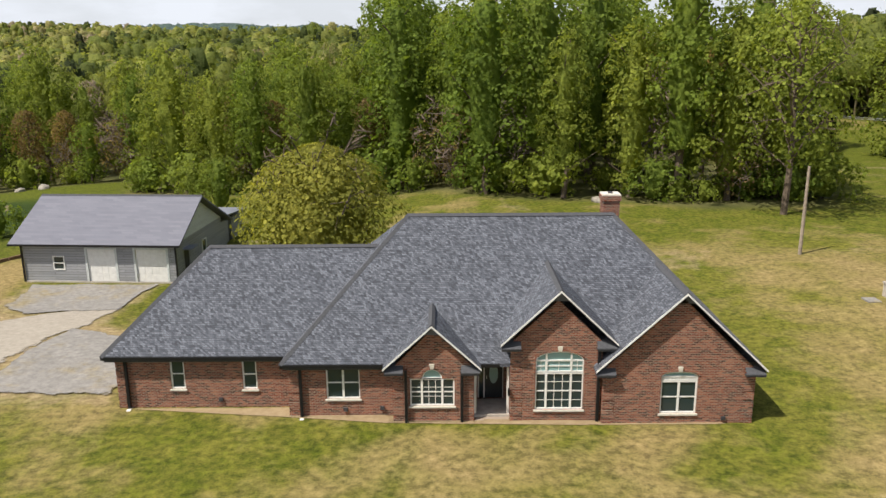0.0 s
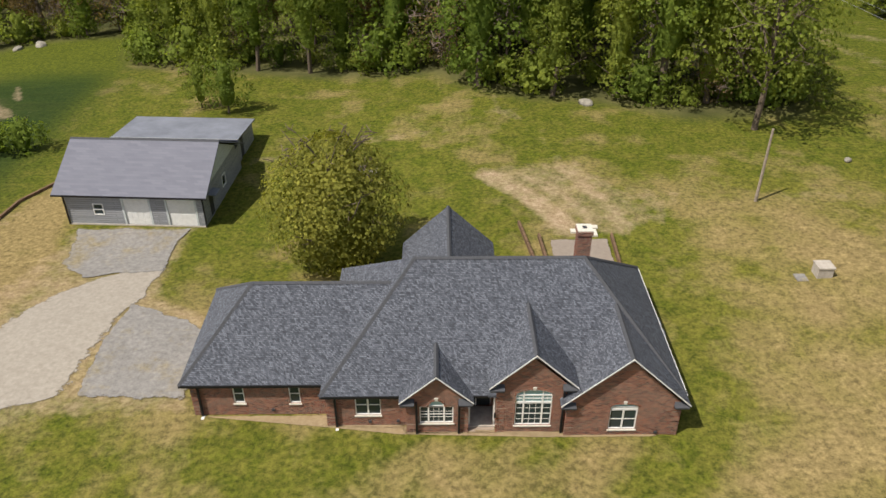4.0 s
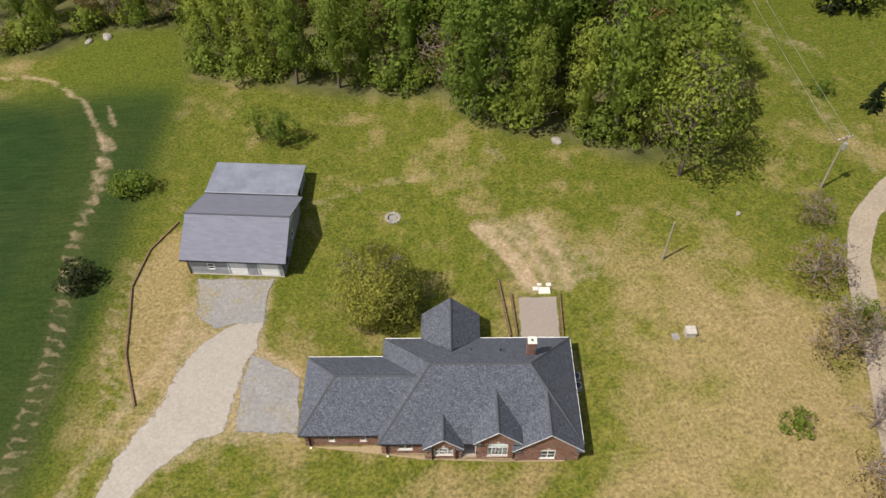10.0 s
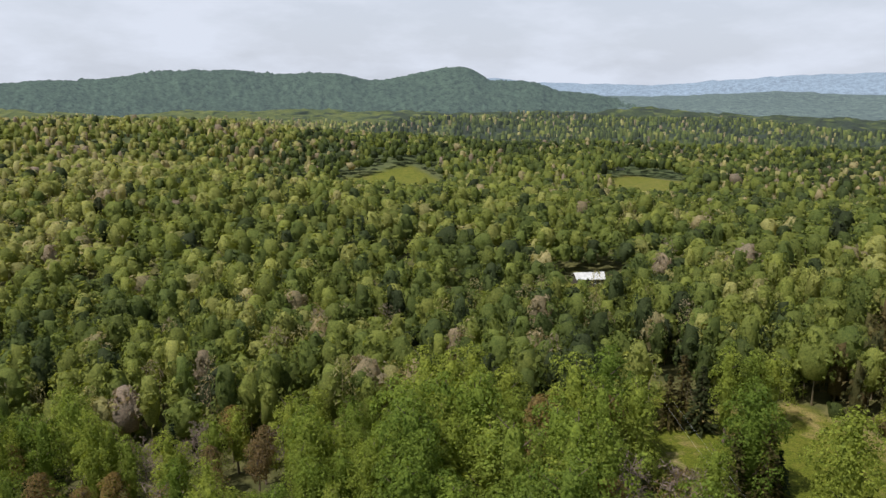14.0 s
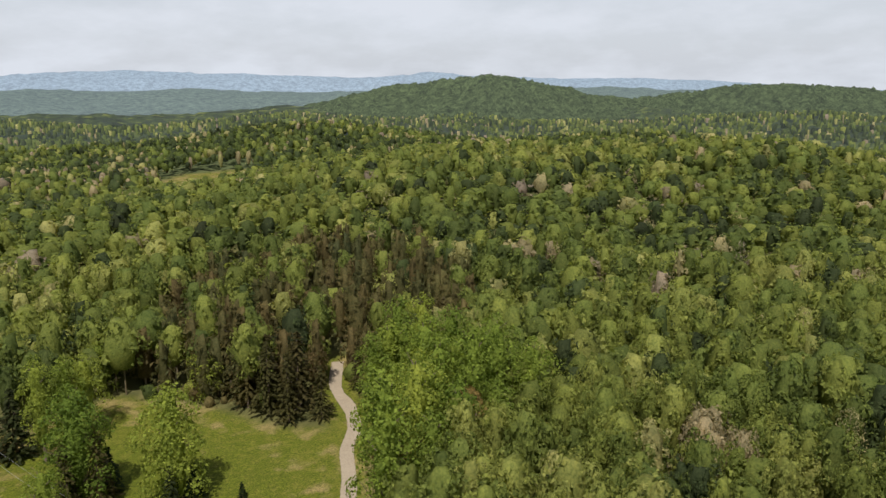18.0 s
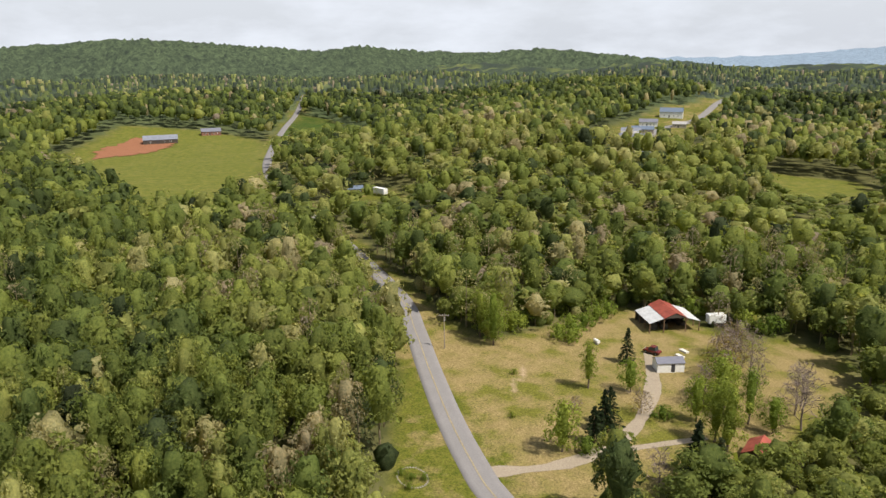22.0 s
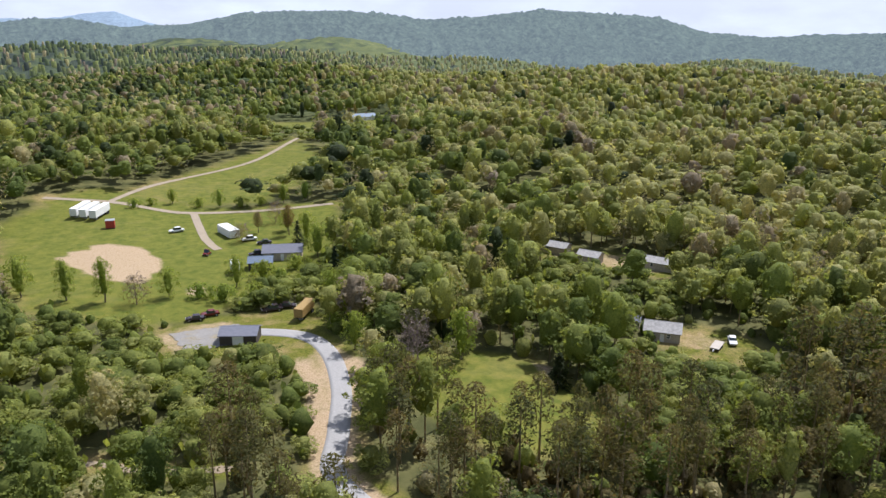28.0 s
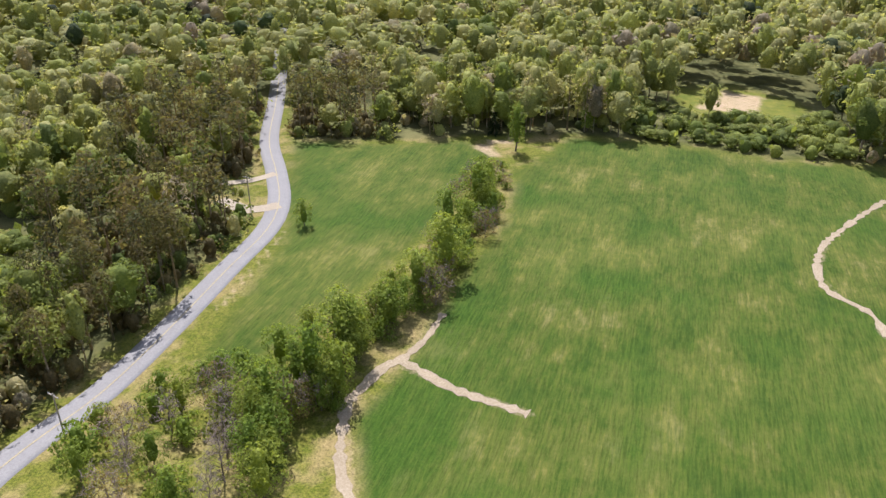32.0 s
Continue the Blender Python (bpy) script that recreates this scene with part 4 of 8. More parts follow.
# farther hills get bluer bases and more glow, as painted haze
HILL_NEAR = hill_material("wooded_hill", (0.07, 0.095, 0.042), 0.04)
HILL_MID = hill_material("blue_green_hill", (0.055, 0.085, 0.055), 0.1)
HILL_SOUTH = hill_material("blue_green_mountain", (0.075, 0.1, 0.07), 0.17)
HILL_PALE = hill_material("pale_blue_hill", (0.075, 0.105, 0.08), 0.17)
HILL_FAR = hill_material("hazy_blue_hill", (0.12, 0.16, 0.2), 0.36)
NORTH_RIDGE = [(-46, -1.8), (-40, -0.9), (-30, -0.29), (-27.7, 0.03), (-23, 0.17), (-19.4, 0.68), (-14.5, 0.83), (-11.8, 0.5), (-7.5, 0.68), (-5.4, 0.25), (-3.8, 0.38), (-1.4, 0.79), (0.2, 1.19),
               (1.9, 1.12), (3.5, 0.29), (6.7, 0.14), (8.4, -0.48), (10.4, -0.67), (14, -1.2), (18, -1.9)]
NORTH_FAR = [(-6, -0.6), (3.5, 0.41), (8.3, 0.11), (16.1, -0.02), (19.8, 0.35), (24.9, 0.7), (27.7, 0.8), (34, 0.58), (38, 0.5), (44, 0.26), (48.7, 0.5), (58, 0.23), (65, 0.21), (71, -0.09), (78, -0.5), (88, -0.9)]
NORTH_MID = [(4, -1.6), (10, -0.9), (16, -0.75), (22, -0.45), (28, -0.6), (33, -0.4), (40, -0.75), (46, -0.6), (56, -0.7), (62, -0.4), (68, -0.6), (74, -0.8), (84, -1.6)]
EAST_HILL = [(38, -2.2), (42.2, -1.34), (45.5, -0.54), (48.7, -0.15), (51.9, 0.32), (53.7, 0.47), (55.4, 0.35), (58.1, -0.15), (61.1, -0.91), (63.3, -1.2), (67.8, -0.8), (71.4, -0.3), (75.9, -0.33), (79.7, -0.6), (85, -0.4),
             (91.3, 0.05), (95.1, 0.18), (99.7, -0.25), (102.8, -0.54), (106.6, -0.9), (109.2, -0.5), (112, -0.84), (119, -1.02), (122, -0.8), (127.8, -1.3), (134, -2.0)]
SOUTH_FAR = [(116, -2.0), (122, -1.5), (128, -1.4), (135, -1.4), (139, -1.2), (147, -0.5), (155, -0.4), (162, -0.35), (167, -0.2), (170.7, -0.35), (174.8, 0.16), (177.5, -0.8), (184, -1.4), (190, -2.0)]
SOUTH_RIDGE = [(152, -2.6), (161.7, -1.72), (165.7, -0.86), (169.8, -0.29), (172.5, -0.37), (175.3, -0.86), (179.9, -0.71), (183, -0.05), (190.2, 0.08), (195.7, -0.5), (199, -0.3), (204, 0.1), (211.8, -0.36), (214.2, -1.1),
               (218, -1.55), (223.4, -1.3), (228, -1.02), (232, -1.07), (236.5, -0.36), (240, -1.0), (243, -1.6), (251.6, -1.44), (257, -1.1), (261, -1.4), (270, -1.2), (285, -0.8), (300, -1.2), (312, -2.2)]
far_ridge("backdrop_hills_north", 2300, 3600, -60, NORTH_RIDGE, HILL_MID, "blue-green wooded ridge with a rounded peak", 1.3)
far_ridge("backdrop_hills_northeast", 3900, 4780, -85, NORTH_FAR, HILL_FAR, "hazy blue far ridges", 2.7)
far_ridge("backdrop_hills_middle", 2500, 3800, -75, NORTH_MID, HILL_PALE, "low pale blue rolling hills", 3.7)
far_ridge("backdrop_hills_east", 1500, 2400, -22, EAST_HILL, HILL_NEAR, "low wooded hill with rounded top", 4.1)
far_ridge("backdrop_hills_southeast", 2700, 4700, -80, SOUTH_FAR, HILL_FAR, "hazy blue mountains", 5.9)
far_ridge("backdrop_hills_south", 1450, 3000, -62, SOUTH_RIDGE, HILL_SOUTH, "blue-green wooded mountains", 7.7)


# ---------------- building helpers ----------------
def thing(name, label, cat, group="", at=(0, 0, 0), turn=0, kind=""):
    e = new(name)
    e.matrix_world = pose(*at, 0, 0, turn)
    e.empty_display_size = 0.2
    return tagged(e, label, cat, group, kind)


def part(name, bm, mat, parent, label=""):
    me = bm
    if isinstance(bm, bmesh.types.BMesh):
        me = bpy.data.meshes.new(name)
        bmesh.ops.recalc_face_normals(bm, faces=bm.faces)
        bm.to_mesh(me)
        bm.free()
    if mat:
        me.materials.append(mat)
    ob = new(name, me)
    ob.parent = parent
    return tagged(ob, label)


def box(bm, x0, x1, y0, y1, z0, z1):
    v = [bm.verts.new((x, y, z)) for z in (z0, z1) for x, y in ((x0, y0), (x1, y0), (x1, y1), (x0, y1))]
    for f in ((3, 2, 1, 0), (4, 5, 6, 7), (0, 1, 5, 4), (1, 2, 6, 5), (2, 3, 7, 6), (3, 0, 4, 7)):
        bm.faces.new([v[i] for i in f])
    return bm


def boxed(*b):
    return box(bmesh.new(), *b)


def prism(bm, pts, shift):
    """A polygon carried along a shift."""
    a = [bm.verts.new(p) for p in pts]
    b = [bm.verts.new(Vector(p) + Vector(shift)) for p in pts]
    bm.faces.new(a)
    bm.faces.new(b[::-1])
    for i in range(len(a)):
        j = (i + 1) % len(a)
        bm.faces.new((a[i], b[i], b[j], a[j]))
    return bm


def slab(faces, thick=0.16):
    bm = bmesh.new()
    for f in faces:
        prism(bm, f, (0, 0, -thick))
    return bm


def tube(bm, a, b, r0, r1, sides=8):
    a, b = Vector(a), Vector(b)
    q = (b - a).to_track_quat("Z", "Y").to_matrix()
    ring = [q @ Vector((math.cos(2 * math.pi * i / sides), math.sin(2 * math.pi * i / sides), 0)) for i in range(sides)]
    lo, hi = [bm.verts.new(a + r0 * c) for c in ring], [bm.verts.new(b + r1 * c) for c in ring]
    for i in range(sides):
        bm.faces.new((lo[i], lo[(i + 1) % sides], hi[(i + 1) % sides], hi[i]))
    bm.faces.new(lo[::-1])
    bm.faces.new(hi)
    return bm


def wall_x(bm, x0, x1, y0, y1, z0, z1, holes):
    """A wall along x with rectangular holes (xa, xb, za, zb)."""
    xs = sorted({x0, x1, *(h[0] for h in holes), *(h[1] for h in holes)})
    for a, b in zip(xs, xs[1:]):
        cuts = sorted((h[2], h[3]) for h in holes if h[0] <= a + 1e-6 and h[1] >= b - 1e-6)
        z = z0
        for lo, hi in cuts:
            if lo > z + 1e-6:
                box(bm, a, b, y0, y1, z, lo)
            z = hi
        if z1 > z + 1e-6:
            box(bm, a, b, y0, y1, z, z1)
    return bm


def arch_points(xa, xb, z, rise, n=10):
    """From the right springing over the top to the left."""
    c, w = (xa + xb) / 2, (xb - xa) / 2
    return [(c + w * math.cos(math.pi * i / n), z + rise * math.sin(math.pi * i / n)) for i in range(n + 1)]


def spandrels(bm, xa, xb, z, rise, y0, y1):
    """Wall left over beside an arch, inside its rectangle."""
    pts = arch_points(xa, xb, z, rise)
    top = z + rise
    for (ax, az), (bx, bz) in zip(pts, pts[1:]):
        prism(bm, [(ax, y0, az), (ax, y0, top + 0.001), (bx, y0, top + 0.001), (bx, y0, bz)], (0, y1 - y0, 0))


def window(house, xa, xb, za, zb, y, units, grid, arch=None, glass=None, arch_glass=None, trim=None, keystone=True, sill=True):
    """A window in a wall that faces -y: units gives each sash's share of the width, grid its panes across and down."""
    trim = trim or WHITE
    glass = glass or GLASS
    bm = bmesh.new()
    f, yo = 0.06, y + 0.05
    box(bm, xa, xb, yo, yo + 0.1, za, za + f)
    box(bm, xa, xb, yo, yo + 0.1, zb - f, zb)
    edges, x = [xa], xa
    for u in units:
        x += u * (xb - xa) / sum(units)
        edges.append(x)
    for e in edges:
        lo = max(xa, e - f * 0.75) if e > xa else xa
        hi = min(xb, e + f * 0.75) if e < xb else xb
        if e == xa:
            hi = xa + f
        if e == xb:
            lo = xb - f
        box(bm, lo, hi, yo - 0.004, yo + 0.104, za + f, zb - f)
    if arch:
        pts = arch_points(xa, xb, zb, arch) if arch > 0 else []
        inner = arch_points(xa + f, xb - f, zb, arch - f)
        for a, b, c, d in zip(pts, pts[1:], inner, inner[1:]):
            prism(bm, [(a[0], yo, a[1]), (b[0], yo, b[1]), (d[0], yo, d[1]), (c[0], yo, c[1])], (0, 0.1, 0))
    w = part("window", bm, trim, house, "white framed window in brick")
    for k, (a, b) in enumerate(zip(edges, edges[1:])):
        part("pane", boxed(a + f * 0.7, b - f * 0.7, yo + 0.05, yo + 0.062, za + f, zb - f), glass, w)
        cols, rows = grid[k] if isinstance(grid, list) else grid
        if zb - za > 0.2:
            part("meeting_rail", boxed(a + f, b - f, yo + 0.02, yo + 0.045, (za + zb) / 2 - 0.025, (za + zb) / 2 + 0.025), trim, w)
        for i in range(1, cols):
            gx = a + (b - a) * i / cols
            part("glazing_bar", boxed(gx - 0.011, gx + 0.011, yo + 0.026, yo + 0.044, za + f, zb - f), trim, w)
        for i in range(1, rows):
            gz = za + (zb - za) * i / rows
            if abs(gz - (za + zb) / 2) > 0.03:
                part("glazing_bar", boxed(a + f, b - f, yo + 0.027, yo + 0.043, gz - 0.011, gz + 0.011), trim, w)
    if arch:
        bm = bmesh.new()
        pts = arch_points(xa + f, xb - f, zb, arch - f)
        prism(bm, [(x, yo + 0.05, z) for x, z in pts], (0, 0.012, 0))
        part("arched_pane", bm, arch_glass or glass, w)
        c = (xa + xb) / 2
        ring = bmesh.new()
        for r in (0.13,):
            o, i2 = arch_points(xa - r, xb + r, zb, arch + r, 14), arch_points(xa - 0.01, xb + 0.01, zb, arch + 0.01, 14)
            for a, b, p, q in zip(o, o[1:], i2, i2[1:]):
                s = 0.12
                m = lambda u, v, t: (u[0] + (v[0] - u[0]) * t, u[1] + (v[1] - u[1]) * t)
                a2, b2, p2, q2 = m(a, b, s), m(a, b, 1 - s), m(p, q, s), m(p, q, 1 - s)
                prism(ring, [(t[0], y - 0.02, t[1]) for t in (a2, b2, q2, p2)], (0, 0.07, 0))
        part("brick_arch", ring, BRICK, w, "soldier brick arch")
        top = zb + arch
    else:
        c, top = (xa + xb) / 2, zb
    if keystone:
        bm = bmesh.new()
        prism(bm, [(c - 0.07, y - 0.05, top + 0.01), (c + 0.07, y - 0.05, top + 0.01), (c + 0.11, y - 0.05, top + 0.23), (c - 0.11, y - 0.05, top + 0.23)], (0, 0.1, 0))
        part("keystone", bm, STONE, w, "cream stone keystone")
    if sill:
        part("sill", boxed(xa - 0.06, xb + 0.06, y - 0.07, y + 0.1, za - 0.075, za - 0.002), STONE, w, "pale stone sill")
    return w


def gable_roof(x0, x1, y0, y1, ze, zr, ridge_to=None):
    """Faces of a roof with its ridge along y, from the front edge y0 back to y1."""
    c = (x0 + x1) / 2
    yr = ridge_to if ridge_to is not None else y1
    return [[(x0, y0, ze), (c, y0, zr), (c, yr, zr), (x0, y1, ze)], [(c, y0, zr), (x1, y0, ze), (x1, y1, ze), (c, yr, zr)]]


# ---------------- the brick house ----------------
house = thing("brick_house", "red brick ranch house with dark grey shingled roof", "house")
EAVE = 2.65
EV = EAVE - 0.05
bm = bmesh.new()
T = 0.25
wall_x(bm, -13.76, -5.93, 1.8, 1.8 + T, -0.5, EV, [(-11.37, -10.74, 0.98, 2.38), (-8.17, -7.53, 0.95, 2.35)])
wall_x(bm, -5.93, -1.37, 0.85, 0.85 + T, -0.5, EV, [(-4.3, -2.85, 0.91, 2.39)])
wall_x(bm, -1.37, 2.05, 0.28, 0.28 + T, -0.5, EV, [(-0.65, 1.24, 0.83, 2.08), (-0.15, 0.72, 2.08, 2.5)])
spandrels(bm, -0.15, 0.72, 2.08, 0.42, 0.28, 0.28 + T)
wall_x(bm, 3.62, 7.47, 0.26, 0.26 + T, -0.5, 3.7, [(4.66, 6.69, 0.65, 3.3)])
spandrels(bm, 4.66, 6.69, 2.9, 0.4, 0.26, 0.26 + T)
wall_x(bm, 7.47, 13.8, -0.05, -0.05 + T, -0.5, EV, [(9.9, 11.43, 0.6, 2.5)])
spandrels(bm, 9.9, 11.43, 2.28, 0.22, -0.05, -0.05 + T)
wall_x(bm, 2.05, 3.62, 2.2, 2.2 + T, -0.5, EV, [(2.3, 3.45, 0.28, 2.3)])
box(bm, 2.05 - T, 2.05, 0.53, 2.2, -0.5, EV)
box(bm, 3.62, 3.62 + T, 0.51, 2.45, -0.5, EV)
box(bm, -1.37, -1.37 + T, 0.53, 1.0, -0.5, EV)
box(bm, -5.93, -5.93 + T, 1.1, 2.0, -0.5, EV)
box(bm, 7.47, 7.47 + T, 0.2, 0.5, -0.5, EV)
box(bm, -13.76, -13.76 + T, 2.05, 10.45, -0.5, EV)
wall_x(bm, -13.76, -5.4, 10.45, 10.45 + T, -0.5, EV, [])
box(bm, -5.4 - T, -5.4, 10.7, 12.75, -0.5, EV)
wall_x(bm, -5.4, 13.8, 12.75, 12.75 + T, -0.5, EV, [])
box(bm, 13.8 - T, 13.8, 0.2, 12.75, -0.5, EV)
box(bm, -1.7, -1.7 + T, 13, 15.95, -0.5, EV)
box(bm, 4.0 - T, 4.0, 13, 15.95, -0.5, EV)
wall_x(bm, -1.7, 4.0, 15.95, 15.95 + T, -0.5, EV, [])
# gable ends in brick
for xa, xb, y, ze, zr in ((-1.37, 2.05, 0.28, EV, 4.32), (3.62, 7.47, 0.26, 3.7, 5.55), (7.47, 13.8, -0.05, EV, 5.68), (-1.7, 4.0, 15.95, EV, 5.2)):
    c = (xa + xb) / 2
    prism(bm, [(xa, y, ze), (xb, y, ze), (c, y, zr)], (0, T, 0))
part("wall", bm, BRICK, house, "red brick wall")
part("foundation", boxed(-13.9, 13.95, 2.35, 10.3, -0.6, 0.02), CONCRETE, house)
part("porch", boxed(2.06, 3.61, 0.6, 2.19, -0.5, 0.26), CONCRETE, house, "concrete porch floor")
for i in range(2):
    part("step", boxed(2.1, 3.58, 0.28 - 0.3 * i, 0.6 - 0.3 * i, -0.5, 0.13 - 0.13 * i + 0.02), CONCRETE if i else BRICK, house, "brick entry step")
door = part("door", boxed(2.62, 3.42, 2.26, 2.31, 0.29, 2.27), plain("dark_door_paint", (0.03, 0.035, 0.04), 0.4), house, "dark panelled front door with oval glass")
bm = bmesh.new()
prism(bm, [(3.02 + 0.2 * math.cos(k * math.pi / 8), 2.25, 1.45 + 0.48 * math.sin(k * math.pi / 8)) for k in range(16)], (0, 0.012, 0))
part("oval_pane", bm, PALE_GLASS, door)
part("door_handle", boxed(2.68, 2.72, 2.2, 2.25, 1.2, 1.36), GALV, door)
bm = bmesh.new()
for a, b in ((2.31, 2.36), (2.56, 2.62), (3.42, 3.45)):
    box(bm, a, b, 2.24, 2.33, 0.28, 2.3)
part("door_frame", bm, WHITE, house, "white door frame with sidelight")
part("sidelight", boxed(2.36, 2.56, 2.27, 2.29, 0.3, 2.28), GLASS, house)
for x in (2.14, 3.54):
    part("porch_column", boxed(x - 0.05, x + 0.05, 0.72, 0.82, 0.26, EV), WHITE, house, "slim white porch post")
part("mailbox", boxed(3.5, 3.58, 0.1, 0.24, 1.35, 1.65), BLACK_METAL, house)
window(house, -11.37, -10.74, 0.98, 2.38, 1.8, [1], (1, 2))
window(house, -8.17, -7.53, 0.95, 2.35, 1.8, [1], (1, 2))
window(house, -4.3, -2.85, 0.91, 2.39, 0.85, [1, 1], (1, 2))
window(house, -0.65, 1.24, 0.83, 2.08, 0.28, [0.5, 0.87, 0.52], [(1, 3), (3, 3), (1, 3)], keystone=False)
window(house, -0.15, 0.72, 2.06, 2.1, 0.28, [1], (1, 1), arch=0.42, glass=PALE_GLASS, arch_glass=PALE_GLASS, sill=False)
window(house, 4.66, 6.69, 0.65, 2.32, 0.26, [0.46, 1.05, 0.52], [(1, 4), (3, 4), (1, 4)], keystone=False)
window(house, 4.66, 6.69, 2.34, 2.9, 0.26, [0.46, 1.05, 0.52], (2, 1), arch=0.4, glass=PALE_GLASS, arch_glass=PALE_GLASS, sill=False)
window(house, 9.9, 11.43, 0.6, 2.06, -0.05, [1, 1], (1, 2), keystone=False)
window(house, 9.9, 11.43, 2.07, 2.28, -0.05, [1], (1, 1), arch=0.22, glass=PALE_GLASS, arch_glass=PALE_GLASS, sill=False)
for x in (5.12, 6.17):
    part("arch_mullion", boxed(x - 0.035, x + 0.035, 0.3, 0.4, 2.9, 3.18), WHITE, house)

# roofs
E0, ZR, YR = EAVE, 7.85, 6.6
main = [[(-6.2, 0.55, E0), (14.2, 0.55, E0), (9.0, YR, ZR), (-0.95, YR, ZR)], [(14.2, 13.15, E0), (-6.0, 13.15, E0), (-0.95, YR, ZR), (9.0, YR, ZR)],
        [(-6.2, 0.55, E0), (-0.95, YR, ZR), (-6.2, 13.15, E0)], [(14.2, 0.55, E0), (14.2, 13.15, E0), (9.0, YR, ZR)]]
part("roof", slab(main), SHINGLE, house, "dark grey shingled hip roof")
wing = [[(-14.25, 1.5, E0), (-5.0, 1.5, E0), (-2.0, 6.15, 6.45), (-10.5, 6.15, 6.45)], [(-5.0, 10.82, E0), (-14.25, 10.82, E0), (-10.5, 6.15, 6.45), (-2.0, 6.15, 6.45)],
        [(-14.25, 1.5, E0), (-10.5, 6.15, 6.45), (-14.25, 10.82, E0)]]
part("wing_roof", slab(wing), SHINGLE, house, "lower shingled hip roof of the wing")
part("gable_roof", slab(gable_roof(-1.78, 2.36, -0.05, 0.9, E0, 4.56, 2.95), 0.12), SHINGLE, house)
part("gable_roof", slab(gable_roof(3.16, 8.04, -0.07, 1.95, 3.72, 6.05, 4.65), 0.12), SHINGLE, house)
part("gable_roof", slab(gable_roof(7.1, 14.2, -0.35, 0.6, E0, 6.0, 4.6), 0.12), SHINGLE, house)
back = [[(p[0], 32.6 - p[1] - 16.2, p[2]) for p in f] for f in gable_roof(-2.1, 4.42, 0, 3.3, E0, 5.72, 6.8)]
part("gable_roof", slab(back, 0.12), SHINGLE, house)


def cap(a, b, w=0.14):
    bm = bmesh.new()
    a, b = Vector(a), Vector(b)
    d = (b - a).normalized()
    s = d.cross(Vector((0, 0, 1))).normalized() * w
    prism(bm, [a + s - Vector((0, 0, 0.06)), a + Vector((0, 0, 0.07)), a - s - Vector((0, 0, 0.06))], b - a)
    return bm


for a, b in (((-0.95, YR, ZR), (9.0, YR, ZR)), ((-0.95, YR, ZR), (-6.2, 0.55, E0)), ((9, YR, ZR), (14.2, 0.55, E0)), ((9, YR, ZR), (14.2, 13.15, E0)), ((-10.5, 6.15, 6.45), (-2, 6.15, 6.45)),
             ((-10.5, 6.15, 6.45), (-14.25, 1.5, E0)), ((-10.5, 6.15, 6.45), (-14.25, 10.82, E0)), ((0.29, -0.05, 4.56), (0.29, 2.9, 4.56)), ((5.6, -0.07, 6.05), (5.6, 4.6, 6.05)),
             ((10.65, -0.35, 6.0), (10.65, 4.5, 6.0)), ((1.16, 16.4, 5.72), (1.16, 9.4, 5.72))):
    part("ridge_cap", cap(a, b), RIDGE, house)


def rake(x0, x1, y, ze, zr):
    """White verge boards, gable trim and eave returns of a front gable."""
    c = (x0 + x1) / 2
    for a, b in (((x0, ze), (c, zr)), ((x1, ze), (c, zr))):
        bm = bmesh.new()
        prism(bm, [(a[0], y - 0.03, a[1] - 0.075), (a[0], y - 0.03, a[1] + 0.015), (b[0], y - 0.03, b[1] + 0.015), (b[0], y - 0.03, b[1] - 0.075)], (0, 0.028, 0))
        part("verge_board", bm, WHITE, house, "white verge board")
    bm = bmesh.new()
    k = 0.42 / (c - x0)
    prism(bm, [(c - 0.42, y + 0.3, zr - (zr - ze) * k - 0.12), (c + 0.42, y + 0.3, zr - (zr - ze) * k - 0.12), (c, y + 0.3, zr - 0.14)], (0, 0.02, 0))
    part("gable_trim", bm, GREY_SHINGLE, house)
    for s, x in ((1, x0), (-1, x1)):
        bm = bmesh.new()
        a, b = sorted((x + s * 0.05, x + s * 0.85))
        prism(bm, [(a, y, ze - 0.17), (b, y, ze - 0.17), (b, y + 0.42, ze + 0.1), (a, y + 0.42, ze + 0.1)], (0, 0, -0.05))
        part("eave_return", bm, RIDGE, house)
        part("soffit", boxed(a, b, y + 0.02, y + 0.4, ze - 0.3, ze - 0.235), DARK_SOFFIT, house)


rake(-1.78, 2.36, -0.05, E0, 4.56)
rake(3.16, 8.04, -0.07, 3.72, 6.05)
rake(7.1, 14.2, -0.35, E0, 6.0)
for xa, xb, y in ((-14.25, -6.1, 1.44), (-6.2, -1.8, 0.49), (2.36, 3.16, 0.49)):
    part("gutter", boxed(xa, xb, y, y + 0.1, EAVE - 0.16, EAVE - 0.02), BLACK_METAL, house, "black eaves gutter")
for xa, xb, y in ((-14.25, -6.1, 10.86), (-6.0, -2.1, 13.2), (4.42, 14.2, 13.2)):
    part("gutter", boxed(xa, xb, y - 0.06, y + 0.04, EAVE - 0.15, EAVE - 0.02), WHITE, house, "white rear gutter")
part("gutter", boxed(14.17, 14.25, 0.5, 13.15, EAVE - 0.15, EAVE - 0.02), WHITE, house)
part("soffit", boxed(-14.15, -6.0, 1.55, 1.9, EAVE - 0.28, EAVE - 0.21), DARK_SOFFIT, house)
part("soffit", boxed(-6.1, -1.5, 0.6, 0.95, EAVE - 0.28, EAVE - 0.21), DARK_SOFFIT, house)
